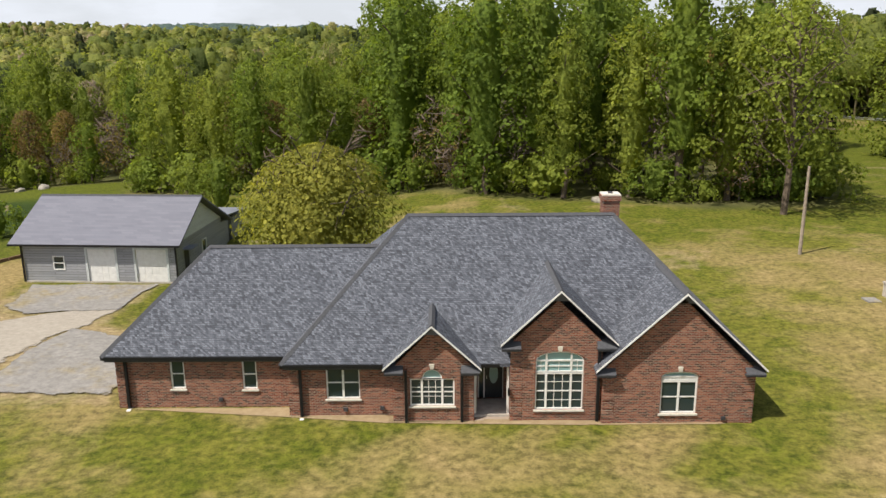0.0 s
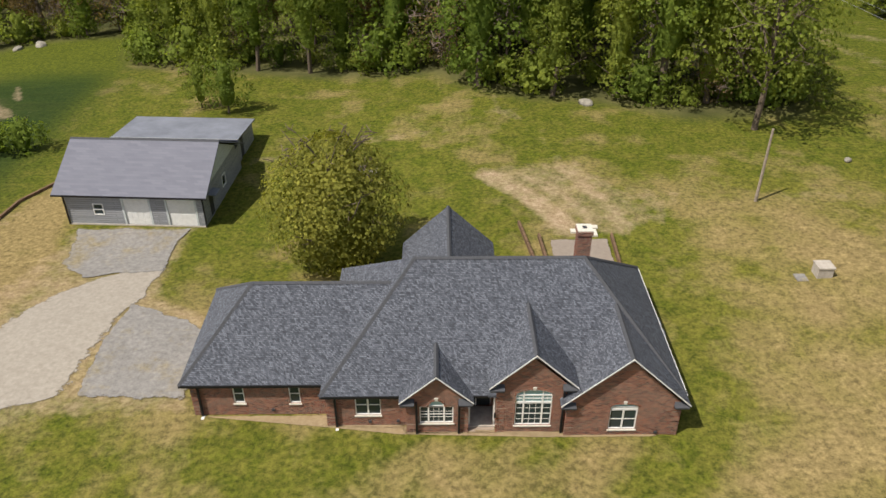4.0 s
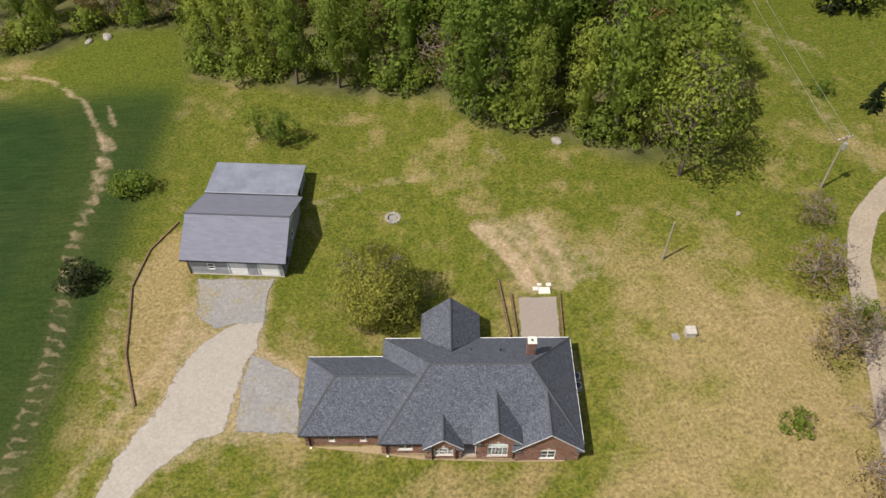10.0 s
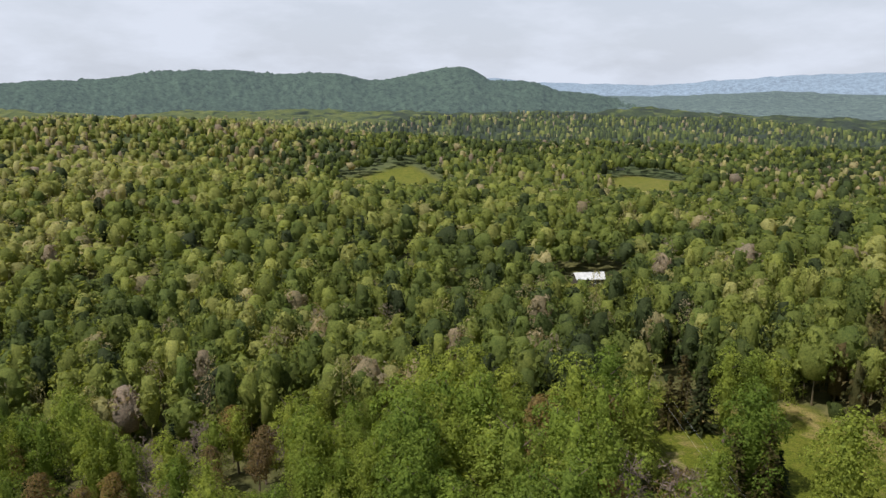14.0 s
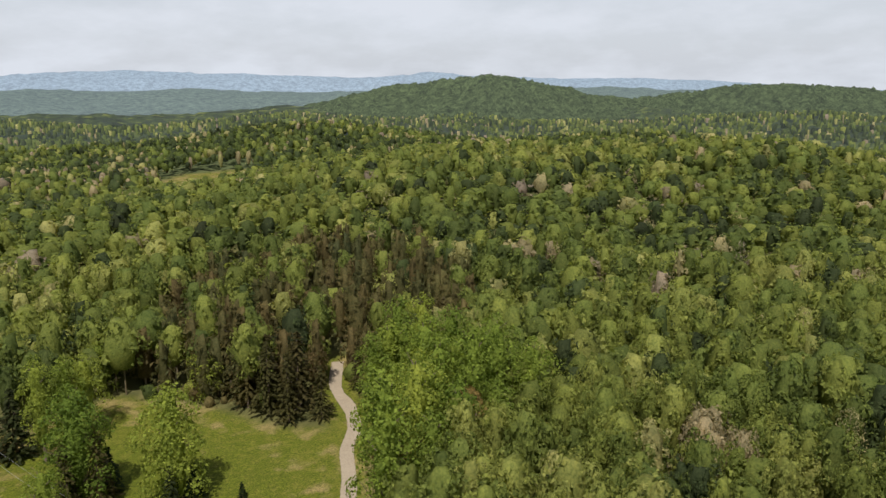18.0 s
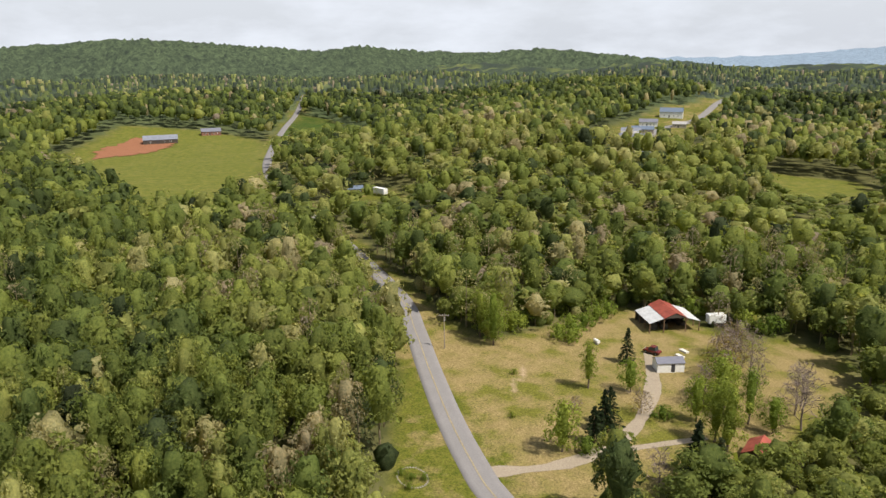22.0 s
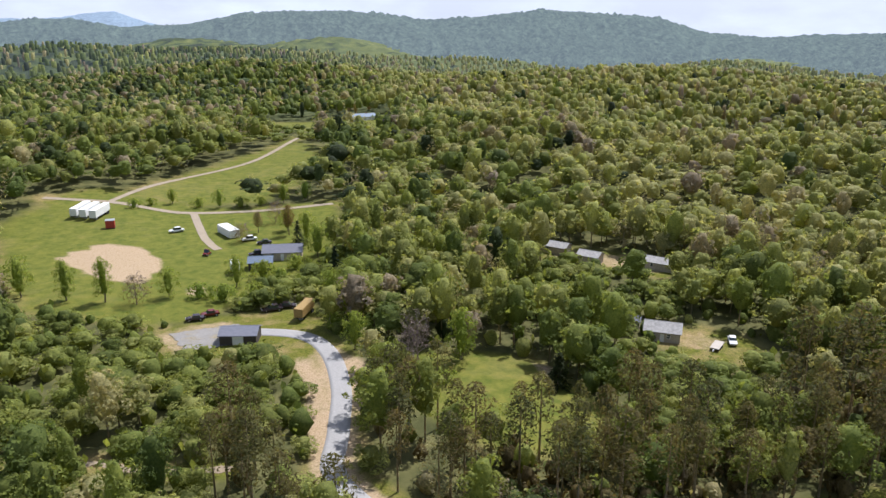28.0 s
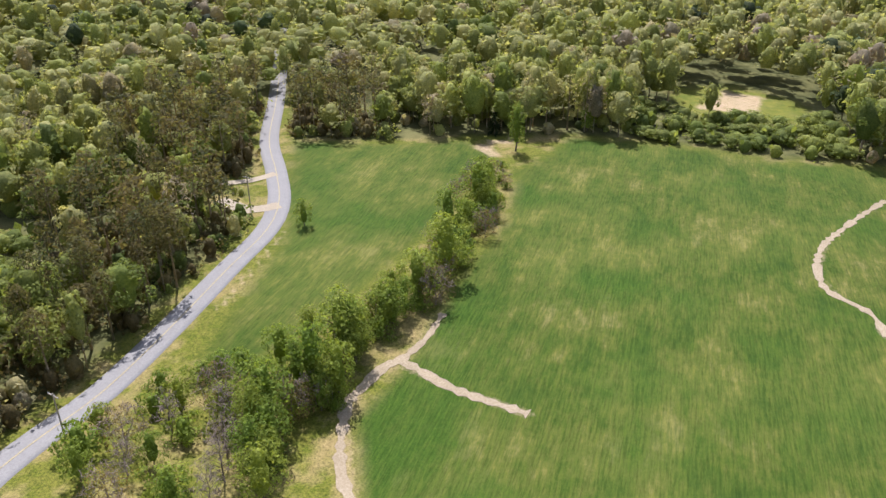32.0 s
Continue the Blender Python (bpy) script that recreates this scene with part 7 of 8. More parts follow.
P_OAK = tree_proto(48, "oak_tree", "tall open-crowned tree with grey trunk on the lawn", 19, 6.4, 0.38, GREEN_LEAF, base=0.24, quads=3400, limbs=22, twigs=4, lobes=24, core=0)
P_BUSH = tree_proto(49, "bush", "spreading fresh green bush", 4.2, 3.0, 0.42, GREEN_LEAF, base=0.04, quads=520, limbs=5, lobes=8, amp=0.5)

plant(P_OLIVE, -7.3, 18.7, 1.06)
plant(P_OAK, 32.4, 41.0)
for x, y, p, s in ((43.9, 21.8, P_BUSHY, 1.0), (43.4, 11.4, P_BUSHY, 1.1), (46.5, 14.7, P_MID[0], 0.55), (44.0, 2.8, P_BARE, 0.72), (46.0, 1.0, P_BARE, 0.6), (42.4, -5.5, P_BUSHY, 1.05), (47, 31.7, P_BUSHY, 0.7),
                   (57, 58.0, P_BUSH, 0.6), (63, 54.1, P_CEDAR[0], 0.45), (66, 48, P_CEDAR[1], 0.5), (-22.6, 49.4, P_MID[0], 0.62), (-26, 51.0, P_MID[1], 0.5)):
    plant(p, x, y, s)
for x, y, p, s in ((36.5, 2.9, P_BUSH, 0.6), (-40.9, 40.1, P_BUSH, 0.85), (-43.3, 39.9, P_BUSH, 0.6), (-44.0, 24.3, P_SHRUB, 1.35)):
    plant(p, x, y, s)
for x, y, p, s in ((57.3, 97.8, P_WIDE, 1.02), (54.0, 95.2, P_PINE, 0.95), (59.0, 93.8, P_PINE, 1.0), (62.5, 96.7, P_CEDAR[1], 0.8), (68.2, 84.0, P_WIDE, 1.05), (66.0, 81.5, P_CEDAR[1], 0.68), (70.8, 82.0, P_CEDAR[0], 0.7), (50.5, 126.0, P_PINE, 0.9), (53.8, 127.5, P_PINE, 1.05), (46.0, 84.8, P_TALL[2], 0.72), (83, 139, P_MID[1], 1.1), (60, 118, P_TALL[3], 0.9), (66, 120, P_TALL[0], 0.95), (72, 124, P_TALL[1], 0.9), (57, 124, P_CEDAR[1], 1.2),
                   (76, 75, P_CEDAR[0], 0.3), (72, 62, P_CEDAR[0], 0.3)):
    plant(p, x, y, s)
# about the barn
for x, y, p, s in ((106.5, -108.5, P_MID[1], 0.95), (104, -112, P_BUSH, 0.8), (106.5, -115.5, P_CEDAR[0], 0.72), (109.5, -120, P_CEDAR[1], 0.7), (111, -122.5, P_CEDAR[0], 0.75), (121, -135.5, P_MID[0], 0.75), (133.8, -144.5, P_CEDAR[1], 0.65),
                   (109, -144.5, P_BARE, 0.8), (93.5, -135.6, P_TALL[0], 0.68), (97, -136, P_TALL[1], 0.6), (110, -150, P_MID[0], 1.05), (106, -147, P_MID[1], 0.95), (94.5, -148, P_MID[1], 0.72), (93, -154, P_BARE, 1.15), (98, -158, P_BARE, 0.95), (100, -162, P_BARE, 0.9),
                   (121, -165, P_BUSHY, 1.2), (108, -158, P_BARE, 0.8), (86, -121, P_CEDAR[1], 0.95), (84, -124, P_CEDAR[0], 0.9), (90, -125, P_CEDAR[1], 0.8), (88.5, -115.5, P_BARE, 0.75), (94.5, -167, P_BUSHY, 0.4), (157, -122, P_TALL[2], 0.62), (160, -124, P_MID[0], 0.9)):
    plant(p, x, y, s)
for x, y in ((150, -140), (153, -143), (157, -149), (160, -155), (154, -139), (158, -145), (110, -80), (112, -79), (107.5, -78.5), (109, -82), (162, -160)):
    plant(P_BUSH, x, y, 1.0 if x > 120 else 0.35)
for x, y, p, s in ((126.5, -128.5, P_TALL[3], 0.5), (118.5, -119.5, P_BUSHY, 0.45), (108.5, -133.5, P_BUSH, 0.75), (112, -131, P_BUSHY, 0.7), (104.5, -138.5, P_MID[1], 0.85), (99.5, -147, P_TALL[1], 0.55), (118, -158, P_BUSHY, 1.3), (114.5, -163, P_BARE, 1.0), (126, -168, P_BUSHY, 1.1),
                   (166, -136, P_BUSH, 1.2), (163, -131, P_BUSH, 1.3), (170, -148, P_BUSH, 1.3), (169, -158, P_BUSH, 1.2), (171, -166, P_BUSH, 1.3), (160, -176, P_BUSH, 1.2), (152, -180, P_BUSH, 1.3), (138, -186, P_BUSH, 1.2), (132, -188, P_BUSH, 1.3),
                   (172, -130, P_TALL[0], 0.6), (176, -136, P_MID[0], 1.0), (163, -121.5, P_TALL[1], 0.62), (140, -118, P_BUSH, 0.35), (122, -107, P_BUSH, 0.3)):
    plant(p, x, y, s)
for x, y, p, s in ((6, -350, P_BUSH, 1.0), (-2, -347, P_MID[0], 0.7), (-10, -346, P_BUSH, 1.1), (-18, -347, P_BUSH, 0.9), (-27, -348, P_MID[1], 0.75), (-36, -350, P_MID[0], 0.8), (30, -352, P_BUSH, 0.9), (24, -356, P_BUSH, 0.8), (16, -358, P_MID[1], 0.6), (-21, -318, P_BUSHY, 1.0), (-14, -306, P_RUST, 0.55), (-24, -306, P_MID[0], 0.8),
                   (-29, -290, P_MID[1], 0.95), (-25, -281, P_CEDAR[1], 0.8), (-30, -272, P_MID[0], 1.0), (-22, -262, P_BUSH, 1.2), (-12, -256, P_BUSH, 1.3), (-4, -250, P_MID[1], 0.8), (-16, -250, P_BUSH, 1.2), (6, -244, P_BUSH, 1.1), (0, -240, P_BUSH, 1.3), (-8, -238, P_BUSH, 1.2), (14, -247, P_MID[0], 0.8), (22, -243, P_BUSHY, 1.1),
                   (-27, -226, P_MID[1], 1.0), (-30, -218, P_MID[0], 1.1), (-26, -212, P_BUSH, 1.3), (30, -246, P_TALL[1], 0.6), (40, -250, P_TALL[0], 0.62), (52, -256, P_MID[0], 1.0), (-31, -206, P_BUSH, 1.2), (-28, -198, P_MID[1], 0.8)):
    plant(p, x, y, s)
# the hedge between the western fields, and field trees
HEDGE = [(-190, -79), (-175, -78.5), (-158, -74), (-137, -75.5), (-118, -77), (-104, -82), (-89.5, -81.5), (-81.5, -84.5), (-70, -83)]
hr = random.Random(5)
for (ax, ay), (bx, by) in zip(HEDGE, HEDGE[1:]):
    for k in range(int(math.hypot(bx - ax, by - ay) / 1.35)):
        u = hr.random()
        big = hr.random()
        p = hr.choice([P_MID[0], P_MID[1], P_BUSH, P_BUSH, P_BUSHY] if bx > -160 else [P_BUSH, P_BUSH, P_BUSHY])
        plant(p, ax + (bx - ax) * u + hr.gauss(0, 2.4), ay + (by - ay) * u + hr.gauss(0, 2.4), (0.45 if bx < -160 else 0.6) + 0.65 * big * big, hr.random() * 360)
for x, y, p, s in ((-204, -76, P_TALL[3], 0.62), (-143, -111.8, P_MID[0], 0.6), (-227, -59, P_MID[1], 0.7), (-216, -85, P_CEDAR[0], 0.7), (-75, -90, P_BARE, 0.85), (-70, -88, P_BARE, 0.8), (-66, -86, P_BARE, 0.75), (-78, -93, P_MID[0], 0.7),
                   (-84, -97, P_MID[1], 0.7), (-72, -96, P_BUSH, 1.0), (-62, -92, P_BUSH, 1.1), (-66, -97, P_MID[0], 0.55), (-60, -84, P_BARE, 0.7), (-92, -91, P_MID[0], 0.85), (-97, -88, P_TALL[1], 0.5), (-76, -104, P_BUSH, 0.9), (-82, -107, P_BUSH, 0.8), (-71, -110, P_BUSH, 0.9), (-64, -79, P_MID[0], 0.85), (-69, -83, P_MID[1], 0.9), (-74, -86, P_TALL[2], 0.55), (-79, -87, P_MID[0], 1.0), (-58, -88, P_MID[1], 0.6), (-88, -86, P_TALL[0], 0.5), (-80, -95, P_BUSHY, 1.1), (-73, -99, P_BARE, 0.7), (-68, -103, P_BUSHY, 1.0), (-63, -99, P_BARE, 0.65), (-77, -100, P_MID[1], 0.6), (-86, -102, P_BUSH, 0.9), (-90, -97, P_BUSH, 1.0), (-65, -108, P_BUSH, 1.2), (-60, -104, P_MID[0], 0.6), (-57, -97, P_BUSHY, 0.9)):
    plant(p, x, y, s)
# the glade and the farm
for x, y, p, s in ((-50, -186.5, P_MID[1], 1.0), (-43, -176, P_BUSH, 0.8), (-38.5, -189, P_BARE, 1.0), (-40, -187, P_BARE, 1.1), (-66, -170, P_CEDAR[0], 0.8), (-30, -236, P_CEDAR[1], 1.1), (-34, -232, P_MID[1], 1.0), (-24, -300, P_RUST, 0.7), (-8, -296, P_BUSHY, 0.9)):
    plant(p, x, y, s)

# single trees of the wood behind the house and beside the path
fr = random.Random(21)
near_count = 0
for _ in range(2600):
    x, y = fr.uniform(-100, 125), fr.uniform(42, 118)
    if near_count >= 215 or x > 60 + (y - 42) * 0.9 and y > 60 and x < 90:
        continue
    d = max(float(depth_in(np.array(x), np.array(y), ring)) for ring in CLEAR)
    if 15.3 < math.degrees(math.atan2(x, y + 35)) < 34 and 64 < y < 114 or d > -1.5 or float(off_line(np.array(x), np.array(y), EAST_PATH)) < 3.5:
        continue
    if any((x - a) ** 2 + (y - b) ** 2 < (4.3 + c * 0.3) ** 2 for a, b, c in PLACED):
        continue
    roll = fr.random()
    p = P_PINE if roll < 0.8 and x > 84 and y > 80 else fr.choice(P_TALL) if roll < 0.75 else P_RUST if roll < 0.83 else P_BARE if roll < 0.87 else fr.choice(P_MID)
    if x < -32 and fr.random() < 0.4:
        p = fr.choice([P_RUST, P_RUST, P_BARE, P_CEDAR[1], P_BUSHY])
    edge = d > -6
    plant(p, x, y, ((0.55 if edge and fr.random() < 0.5 else 0.78) + 0.35 * fr.random()) * (0.8 if x < -8 else 1.15), fr.random() * 360)
    near_count += 1
EDGE = [(-75, 77), (-58, 82.9), (-44, 83.4), (-38.5, 66.8), (-27, 65.3), (-15, 62.5), (0, 60.8), (5, 55.1), (11, 51.0), (18, 49.7), (26, 45.1), (38, 45.1), (46, 67.7), (42, 84.8), (44.5, 104)]
for (ax, ay), (bx, by) in zip(EDGE, EDGE[1:]):
    for k in range(max(1, int(math.hypot(bx - ax, by - ay) / 2.0))):
        u = fr.random()
        plant(P_BUSH if fr.random() < 0.85 else P_BUSHY, ax + (bx - ax) * u + fr.gauss(0, 0.8), ay + (by - ay) * u + 1.0 + abs(fr.gauss(0, 2.0)), 0.6 + 0.9 * fr.random() ** 2)
for p in (*P_TALL, *P_MID, *P_CEDAR, P_OLIVE, P_RUST, P_BARE, P_BUSHY, P_SHRUB, P_OAK, P_BUSH, P_PINE, P_WIDE):
    for o in (*p.children_recursive, p):
        bpy.data.objects.remove(o)


# ---------------- the woods ----------------
def scatter(seed, r0, r1, gap, tall):
    """Places of trees in a ring round the hovering point, outside all clearings."""
    rng = np.random.default_rng(seed)
    n = int(math.pi * (r1 * r1 - r0 * r0) / (gap * gap) * 1.5)
    r, a = np.sqrt(rng.uniform(r0 * r0, r1 * r1, n)), rng.uniform(0, 2 * math.pi, n)
    x, y = r * np.sin(a), -37 + r * np.cos(a)
    deg = np.degrees(a)
    keep = (r < 260) | (deg < 284) | (deg > 326)
    for ring in CLEAR:
        keep &= depth_in(x, y, ring) < -tall * 0.1
    for line, wide in WAYS:
        keep &= off_line(x, y, line) > wide
    keep &= ~((x > -102) & (x < 127) & (y > 40) & (y < 119) & (r < 175))
    x, y, r = x[keep], y[keep], r[keep]
    # thin out those that crowd each other
    grid, out = {}, []
    for i in range(len(x)):
        c = (int(x[i] // gap), int(y[i] // gap))
        if grid.get(c, 0) < 1:
            grid[c] = 1
            out.append(i)
    return x[out], y[out], r[out], rng


YOUNG = (NORTH_FIELD, NORTH_FIELD_2, EAST_FIELD, YELLOW_FIELD_2, SOUTH_FIELD, SOUTH_FIELD_2, SOUTH_FIELD_3, WEST_FIELD, POND_FIELD, FAR_VILLAGE, FARM, WHITE_HOME, YARD_2, HOME_YARD, LOT)


def kinds(x, y, rng):
    """Tint, height and sort of each tree by where it grows, the tint also by painted haze and backlight; sorts: 0
    broadleaf, 1 pine, 2 bare or budding.
    """
    n = len(x)
    r = np.hypot(x, y + 37)
    wave = np.sin(x / 31 + 1.7 * np.sin(y / 43)) * np.cos(y / 37 + np.sin(x / 53))
    big = np.sin(x / 83 + 1.1 * np.sin(y / 71)) * np.sin(y / 97 + 0.8 * np.cos(x / 61) + 1.0)
    sort = np.zeros(n, int)
    tint = np.clip(0.44 + 0.07 * wave + 0.08 * big + rng.normal(0, 0.11, n), 0.17, 0.72)
    south = ((y < -60) & (x < 460)) | (x < -150)
    tint[south] = np.clip(tint[south] + 0.08 + 0.1 * (x[south] < -150), 0, 0.74)
    valley = ease((-x - 0.1 * r) / (0.3 * r + 1)) * ease((0.35 * r - y - 37) / (0.3 * r + 1))
    # valley side tinted brighter, painting the light through backlit crowns
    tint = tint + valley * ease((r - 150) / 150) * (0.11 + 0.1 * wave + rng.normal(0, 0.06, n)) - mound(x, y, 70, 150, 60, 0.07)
    # tint falls with distance: haze painted into the outer trees' colour
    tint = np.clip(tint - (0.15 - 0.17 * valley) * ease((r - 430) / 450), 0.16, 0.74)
    # budding and still bare trees, in drifts; the extra share far off greys the canopy in place of haze
    west = x < -150
    late = rng.random(n) < np.clip(0.06 + 0.1 * wave - 0.1 * big + 0.14 * south + (0.12 + 0.14 * wave) * west + 0.03 * (r > 430) + 0.5 * mound(x, y, -62, 78, 42, 1) + 0.4 * mound(x, y, -22, 118, 20, 1), 0.02, 0.6)
    tint[late] = rng.uniform(0.76, 1.0, late.sum())
    sort[late & (rng.random(n) < 0.6)] = 2
    pale = rng.random(n) < np.clip(0.03 + 0.03 * big + 0.06 * south + 0.24 * west + 0.02 * (r > 430) + 0.16 * valley * (r > 240), 0.01, 0.46)
    tint[pale] = rng.uniform(0.62, 0.78, pale.sum())
    sort[pale] = 0
    dark = rng.random(n) < 0.05 + 0.03 * (r > 300) - 0.05 * valley + 0.2 * mound(x, y, -75, 60, 45, 1)
    tint[dark] = rng.uniform(0.14, 0.22, dark.sum())
    high = 11 + 10 * rng.beta(2.2, 1.8, n) + 2.0 * big
    low_south = (y < -100) & (r < 420)
    high[low_south] = np.where(rng.random(low_south.sum()) < 0.35, rng.uniform(13, 18, low_south.sum()), rng.uniform(8, 13, low_south.sum()))
    scrub = (mound(x, y, 78, -142, 42, 1) + mound(x, y, 30, -118, 26, 1) + mound(x, y, 25, -165, 40, 0.8) > 0.45) & (rng.random(n) < 0.8)
    high[scrub] = rng.uniform(4.5, 8.5, scrub.sum())
    tint[scrub] = rng.uniform(0.46, 0.68, scrub.sum())
    # the large budding oaks on the east slope
    oaks = mound(x, y, 122, 8, 9, 1) + mound(x, y, 205, 98, 9, 1) > 0.5
    tint[oaks], sort[oaks], high[oaks] = 0.9, 0, 17.0
    # the pine stands, brown and thin
    pine = (mound(x, y, 150, 130, 42, 1) + mound(x, y, 122, 120, 30, 1) > 0.4) | ((off_line(x, y, ROAD[16:24]) < 42) & (y < -118) & (x < -30)) | (mound(x, y, -20, -150, 30, 1) > 0.5)
    pine &= rng.random(n) < 0.75
    high[pine] = rng.uniform(13, 19, pine.sum())
    tint[pine] = rng.uniform(0.0, 0.1, pine.sum())
    sort[pine] = 1
    # low growth before the cottage, the yards and along the near side of far fields
    low = (mound(x, y, -91, -170, 15, 1) + mound(x, y, -99, -238, 16, 1) + mound(x, y, -106, -222, 12, 1) > 0.42) | ((x > -256) & (x < -222) & (y > -48) & (y < 14)) | ((abs(x - 51) < 12) & (y > 203) & (y < 244))
    for ring in YOUNG:
        span = max(math.dist(p, (0, -37)) for p in ring)
        for k in (1 - 30 / span, 1 - 62 / span, 1 - 95 / span) if span > 450 else (1 - min(0.1, 30 / span), 1 - min(0.2, 62 / span)):
            low |= depth_in(x, y, [(p[0] * k, (p[1] + 37) * k - 37) for p in ring]) > -4
    low &= rng.random(n) < 0.96
    high[low] = rng.uniform(3.5, 6.5, low.sum())
    tint[low] = rng.uniform(0.4, 0.66, low.sum())
    sort[low] = 0
    return np.clip(tint, 0, 1), high, sort


def make_woods(name, label, seed, r0, r1, gap, leaves, leaf, seg, rings, sides, mat=None, wide=1.0, lobes=16):
    """Every tree of a belt of woodland, in one mesh: crowns of seven broadleaf, two pine and two bare sorts, with trunks where they can show."""
    rnd = random.Random(seed)
    x, y, r, rng = scatter(seed, r0, r1, gap, 16)
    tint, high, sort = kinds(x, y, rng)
    low = high < 8
    forms = [(4.3, 9, 0.42, 0.55), (3.9, 10, 0.36, 0.5), (4.6, 8.5, 0.45, 0.6), (3.7, 11, 0.32, 0.5), (4.3, 9.5, 0.48, 0.5), (4.1, 9, 0.34, 0.6), (4.7, 8.5, 0.4, 0.55)]
    protos = [crown(rnd, R, H, seg, rings, leaves, leaf, 0.85, lobes, 0.45, b, f, lean=rnd.gauss(0, 0.05), three=True, core=0.58 if leaves > 500 else 0.7) for R, H, b, f in forms]
    protos += [crown(rnd, 3.0, 11.0, seg, rings, leaves, leaf, 0.5, lobes, 0.4, 0.2, 0.8, 0.9, three=True, core=0.6),
               crown(rnd, 2.5, 8.0, seg, rings, max(6, int(leaves * 0.7)), leaf, 0.45, lobes, 0.4, 0.35, 0.6, 0.9, three=True, thin=leaves >= 40)]
    protos += [crown(rnd, 3.4, 10.5, seg, rings, leaves, leaf * 0.95, 0.3, lobes, 0.3, 0.45, 0.3, 0.9, thin=leaves >= 40, three=True, core=0.6) for _ in range(2)]
    which = rng.integers(0, len(forms), len(x))
    which[sort == 1] = len(forms) + (y[sort == 1] < 0)
    which[sort == 2] = len(forms) + 2 + rng.integers(0, 2, (sort == 2).sum())
    turn, z = rng.uniform(0, 6.283, len(x)), land(x, y)
    fat = np.where((sort == 1) & (y < 0), 1.3, 1.0) * (0.66 + 0.66 * rng.beta(2.0, 2.4, len(x))) * gap / 5.1 * wide * np.where(low, 0.85, 1.0)
    V, Q, TR, TI, at = [], [], [], [], 0
    for i, (v, q, t) in enumerate(protos):
        idx = np.where(which == i)[0]
        if not len(idx):
            continue
        v, base = v.copy(), len(v)
        rise = (0.34 if leaves > 100 else 0.5) if i < len(forms) else 0.12 if i == len(forms) else 0.45 if i == len(forms) + 1 else 0.2
        v[:, 2] = rise * 15 + v[:, 2] * (15 * (1 - rise) / v[:, 2].max())
        if sides:
            tv, tf = trunk_cloud(12.0 if i < len(forms) else 14.2, 0.2, sides)
            v, q = np.concatenate([v, tv]), np.concatenate([q, tf + base]) if len(q) else tf + base
        c, s = np.cos(turn[idx])[:, None], np.sin(turn[idx])[:, None]
        hx, hz = fat[idx][:, None], high[idx][:, None] / 15
        X = x[idx][:, None] + hx * (v[:, 0] * c - v[:, 1] * s)
        Y = y[idx][:, None] + hx * (v[:, 0] * s + v[:, 1] * c)
        Z = z[idx][:, None] + hz * v[:, 2] * np.ones_like(hx) - np.where(low[idx], 1.0, 0.0)[:, None]
        V.append(np.stack([X, Y, Z], -1).reshape(-1, 3))
        first = at + np.arange(len(idx))[:, None, None] * len(v)
        if len(q):
            Q.append((q[None] + first).reshape(-1, 4))
        if len(t):
            TR.append((t[None] + first).reshape(-1, 3))
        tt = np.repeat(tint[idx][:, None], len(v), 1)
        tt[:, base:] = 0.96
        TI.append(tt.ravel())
        at += len(idx) * len(v)
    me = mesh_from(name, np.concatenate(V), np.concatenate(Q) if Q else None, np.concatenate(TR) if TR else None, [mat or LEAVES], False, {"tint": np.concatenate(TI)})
    tagged(new(name, me), label, "woods", kind="stuff")


def make_thicket(name, label, seed, r0, r1, gap, quads, leaf, near=None):
    """Undergrowth that fills the floor of the woods."""
    rnd = random.Random(seed)
    x, y, r, rng = scatter(seed, r0, r1, gap, 4)
    if near:
        beside = (off_line(x, y, near) < 34) & (x < -30)
        x, y = x[beside], y[beside]
    tint, high, sort = kinds(x, y, rng)
    v, q, t = crown(rnd, 2.7, 3.8, 6, 3, quads, leaf, 0.8, 8, 0.4, core=0.7 if quads < 30 else 0.5)
    turn, size = rng.uniform(0, 6.283, len(x)), rng.uniform(0.6, 1.5, len(x))
    c, s = np.cos(turn)[:, None], np.sin(turn)[:, None]
    X = x[:, None] + size[:, None] * (v[:, 0] * c - v[:, 1] * s)
    Y = y[:, None] + size[:, None] * (v[:, 0] * s + v[:, 1] * c)
    Z = land(x, y)[:, None] + size[:, None] * v[:, 2] - 0.3
    faces = (q[None] + np.arange(len(x))[:, None, None] * len(v)).reshape(-1, 4)
    tt = np.repeat(np.clip(tint - 0.06, 0, 1)[:, None], len(v), 1).ravel()
    tagged(new(name, mesh_from(name, np.stack([X, Y, Z], -1).reshape(-1, 3), faces, (t[None] + np.arange(len(x))[:, None, None] * len(v)).reshape(-1, 3), [LEAVES], False, {"tint": tt})), label, "undergrowth", kind="stuff")


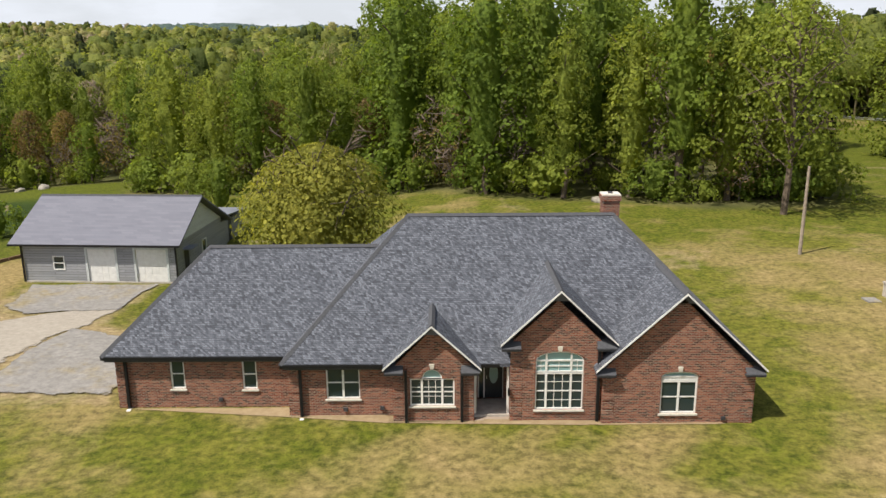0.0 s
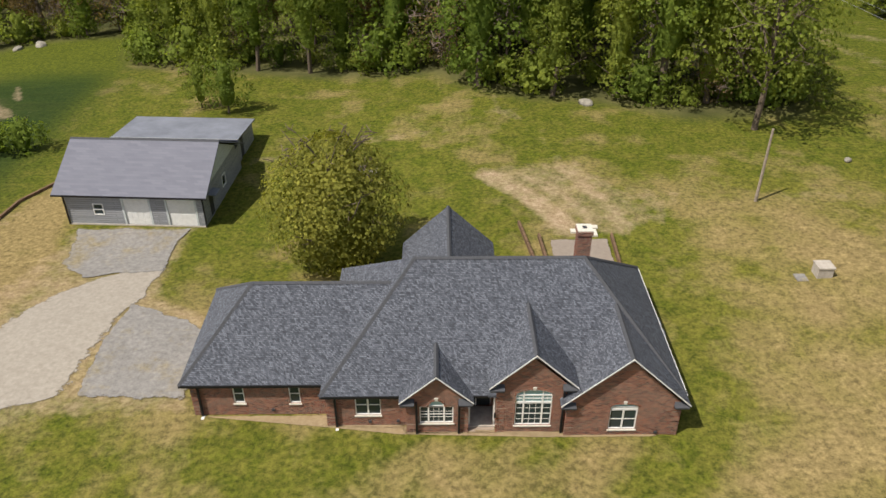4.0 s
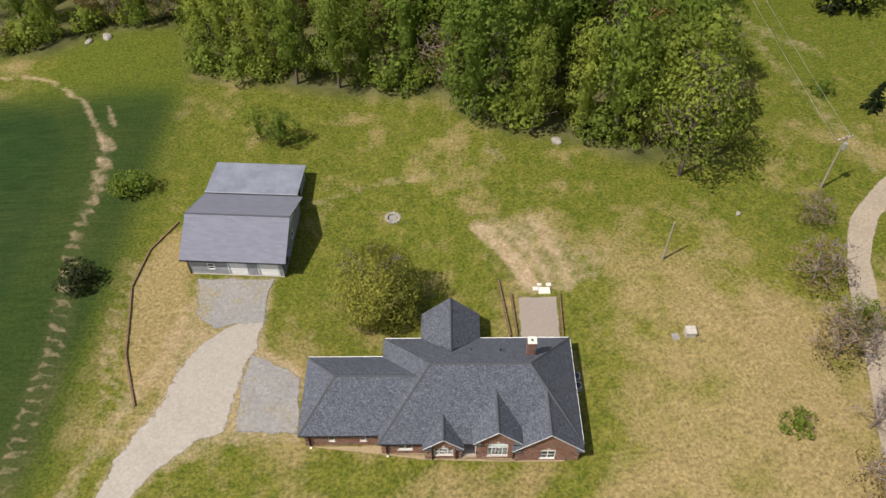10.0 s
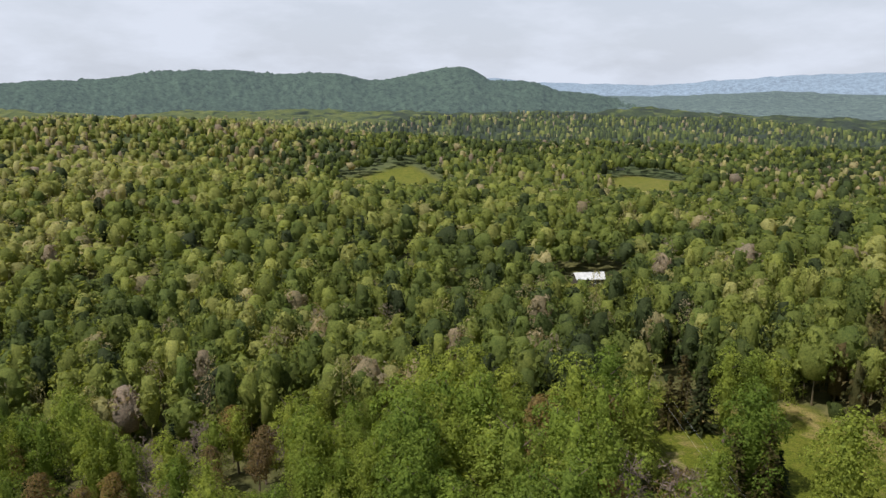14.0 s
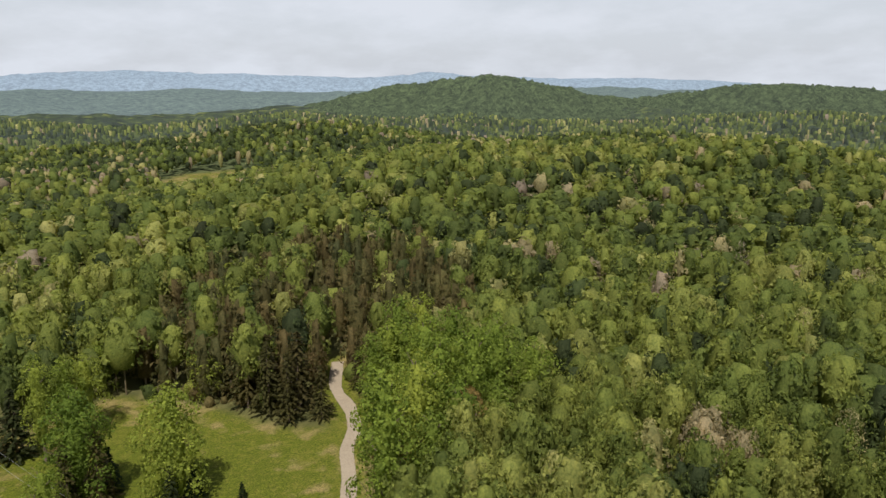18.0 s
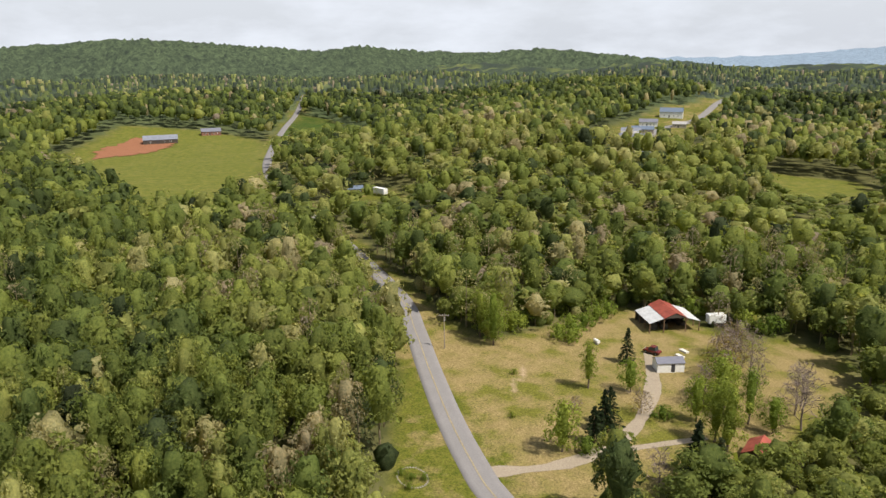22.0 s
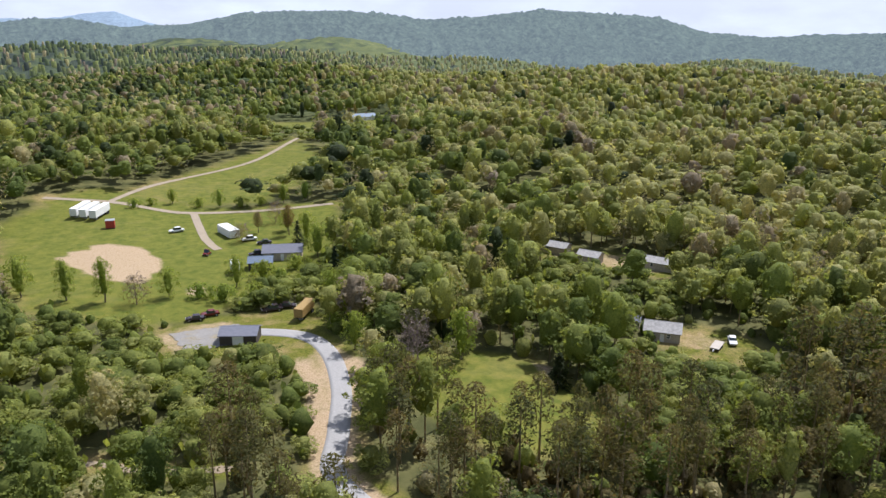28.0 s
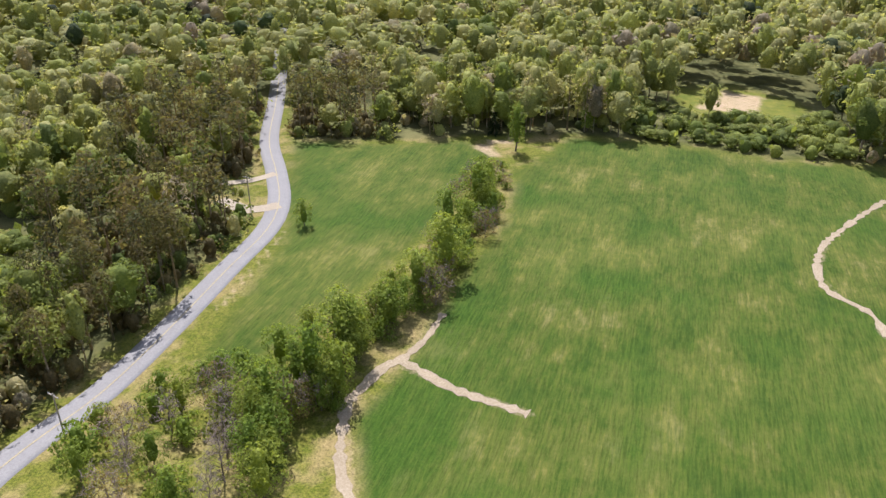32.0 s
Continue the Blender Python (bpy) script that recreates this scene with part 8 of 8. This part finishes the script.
def make_carpet(name, label, seed, r0, r1, dr, arc):
    """The far canopy: crowns so far off that only their tops show."""
    rng = np.random.default_rng(seed)
    rings = np.arange(r0, r1, dr)
    cols = int(math.radians(318) * (r0 + r1) / 2 / arc)
    a = np.linspace(math.radians(-36), math.radians(282), cols)
    R, A = np.meshgrid(rings, a, indexing="ij")
    R = R + rng.uniform(-0.4, 0.4, R.shape) * dr
    A = A + rng.uniform(-0.4, 0.4, A.shape) * (a[1] - a[0])
    x, y = (R * np.sin(A)).ravel(), (-37 + R * np.cos(A)).ravel()
    up = rng.uniform(1, 15, len(x)) * (0.75 + 0.25 * np.sin(x / 40) * np.cos(y / 33))
    tint, high, sort = kinds(x, y, rng)
    for ring in CLEAR:
        up[depth_in(x, y, ring) > -6] = -3
    for line, wide in WAYS:
        up[off_line(x, y, line) < wide + 4] = -3
    z = land(x, y) + up
    n, m = len(rings), cols
    i, j = np.meshgrid(np.arange(n - 1), np.arange(m - 1), indexing="ij")
    quads = np.stack([i * m + j, (i + 1) * m + j, (i + 1) * m + j + 1, i * m + j + 1], -1).reshape(-1, 4)
    tris = np.concatenate([quads[:, [0, 1, 2]], quads[:, [0, 2, 3]]])
    # scaled-down tint puts the shade among far crowns into their colour
    tagged(new(name, mesh_from(name, np.stack([x, y, z], -1), None, tris, [DISTANT_HAZED_LEAVES], False, {"tint": np.clip(tint * 0.66, 0.13, 1)})), label, "woods", kind="stuff")


make_woods("near_woods", "spring-green mixed woodland with bare and budding trees", 101, 60, 150, 5.0, 780, 0.58, 8, 6, 5, lobes=11)
make_woods("woods", "spring-green mixed woodland on a slope", 105, 150, 265, 5.4, 240, 0.85, 6, 5, 4, wide=1.08, lobes=9)
make_woods("middle_woods", "spring-green woodland on rolling ground", 102, 265, 500, 6.1, 50, 1.25, 6, 3, 0, wide=1.13, lobes=8)
make_woods("outer_woods", "distant spring-green woodland", 103, 500, 1000, 7.8, 9, 1.8, 5, 3, 0, wide=1.06, lobes=7)
make_woods("far_woods", "far spring-green and budding woodland", 108, 990, 1750, 13.5, 0, 3.0, 5, 2, 0, FAR_HAZED_LEAVES, wide=0.75, lobes=6)
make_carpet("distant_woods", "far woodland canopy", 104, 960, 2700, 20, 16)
make_thicket("undergrowth", "green undergrowth between the trees", 106, 60, 250, 6.4, 8, 1.0)
make_thicket("undergrowth", "brown-green brush under the roadside pines", 116, 80, 260, 3.4, 70, 0.6, ROAD[16:24])
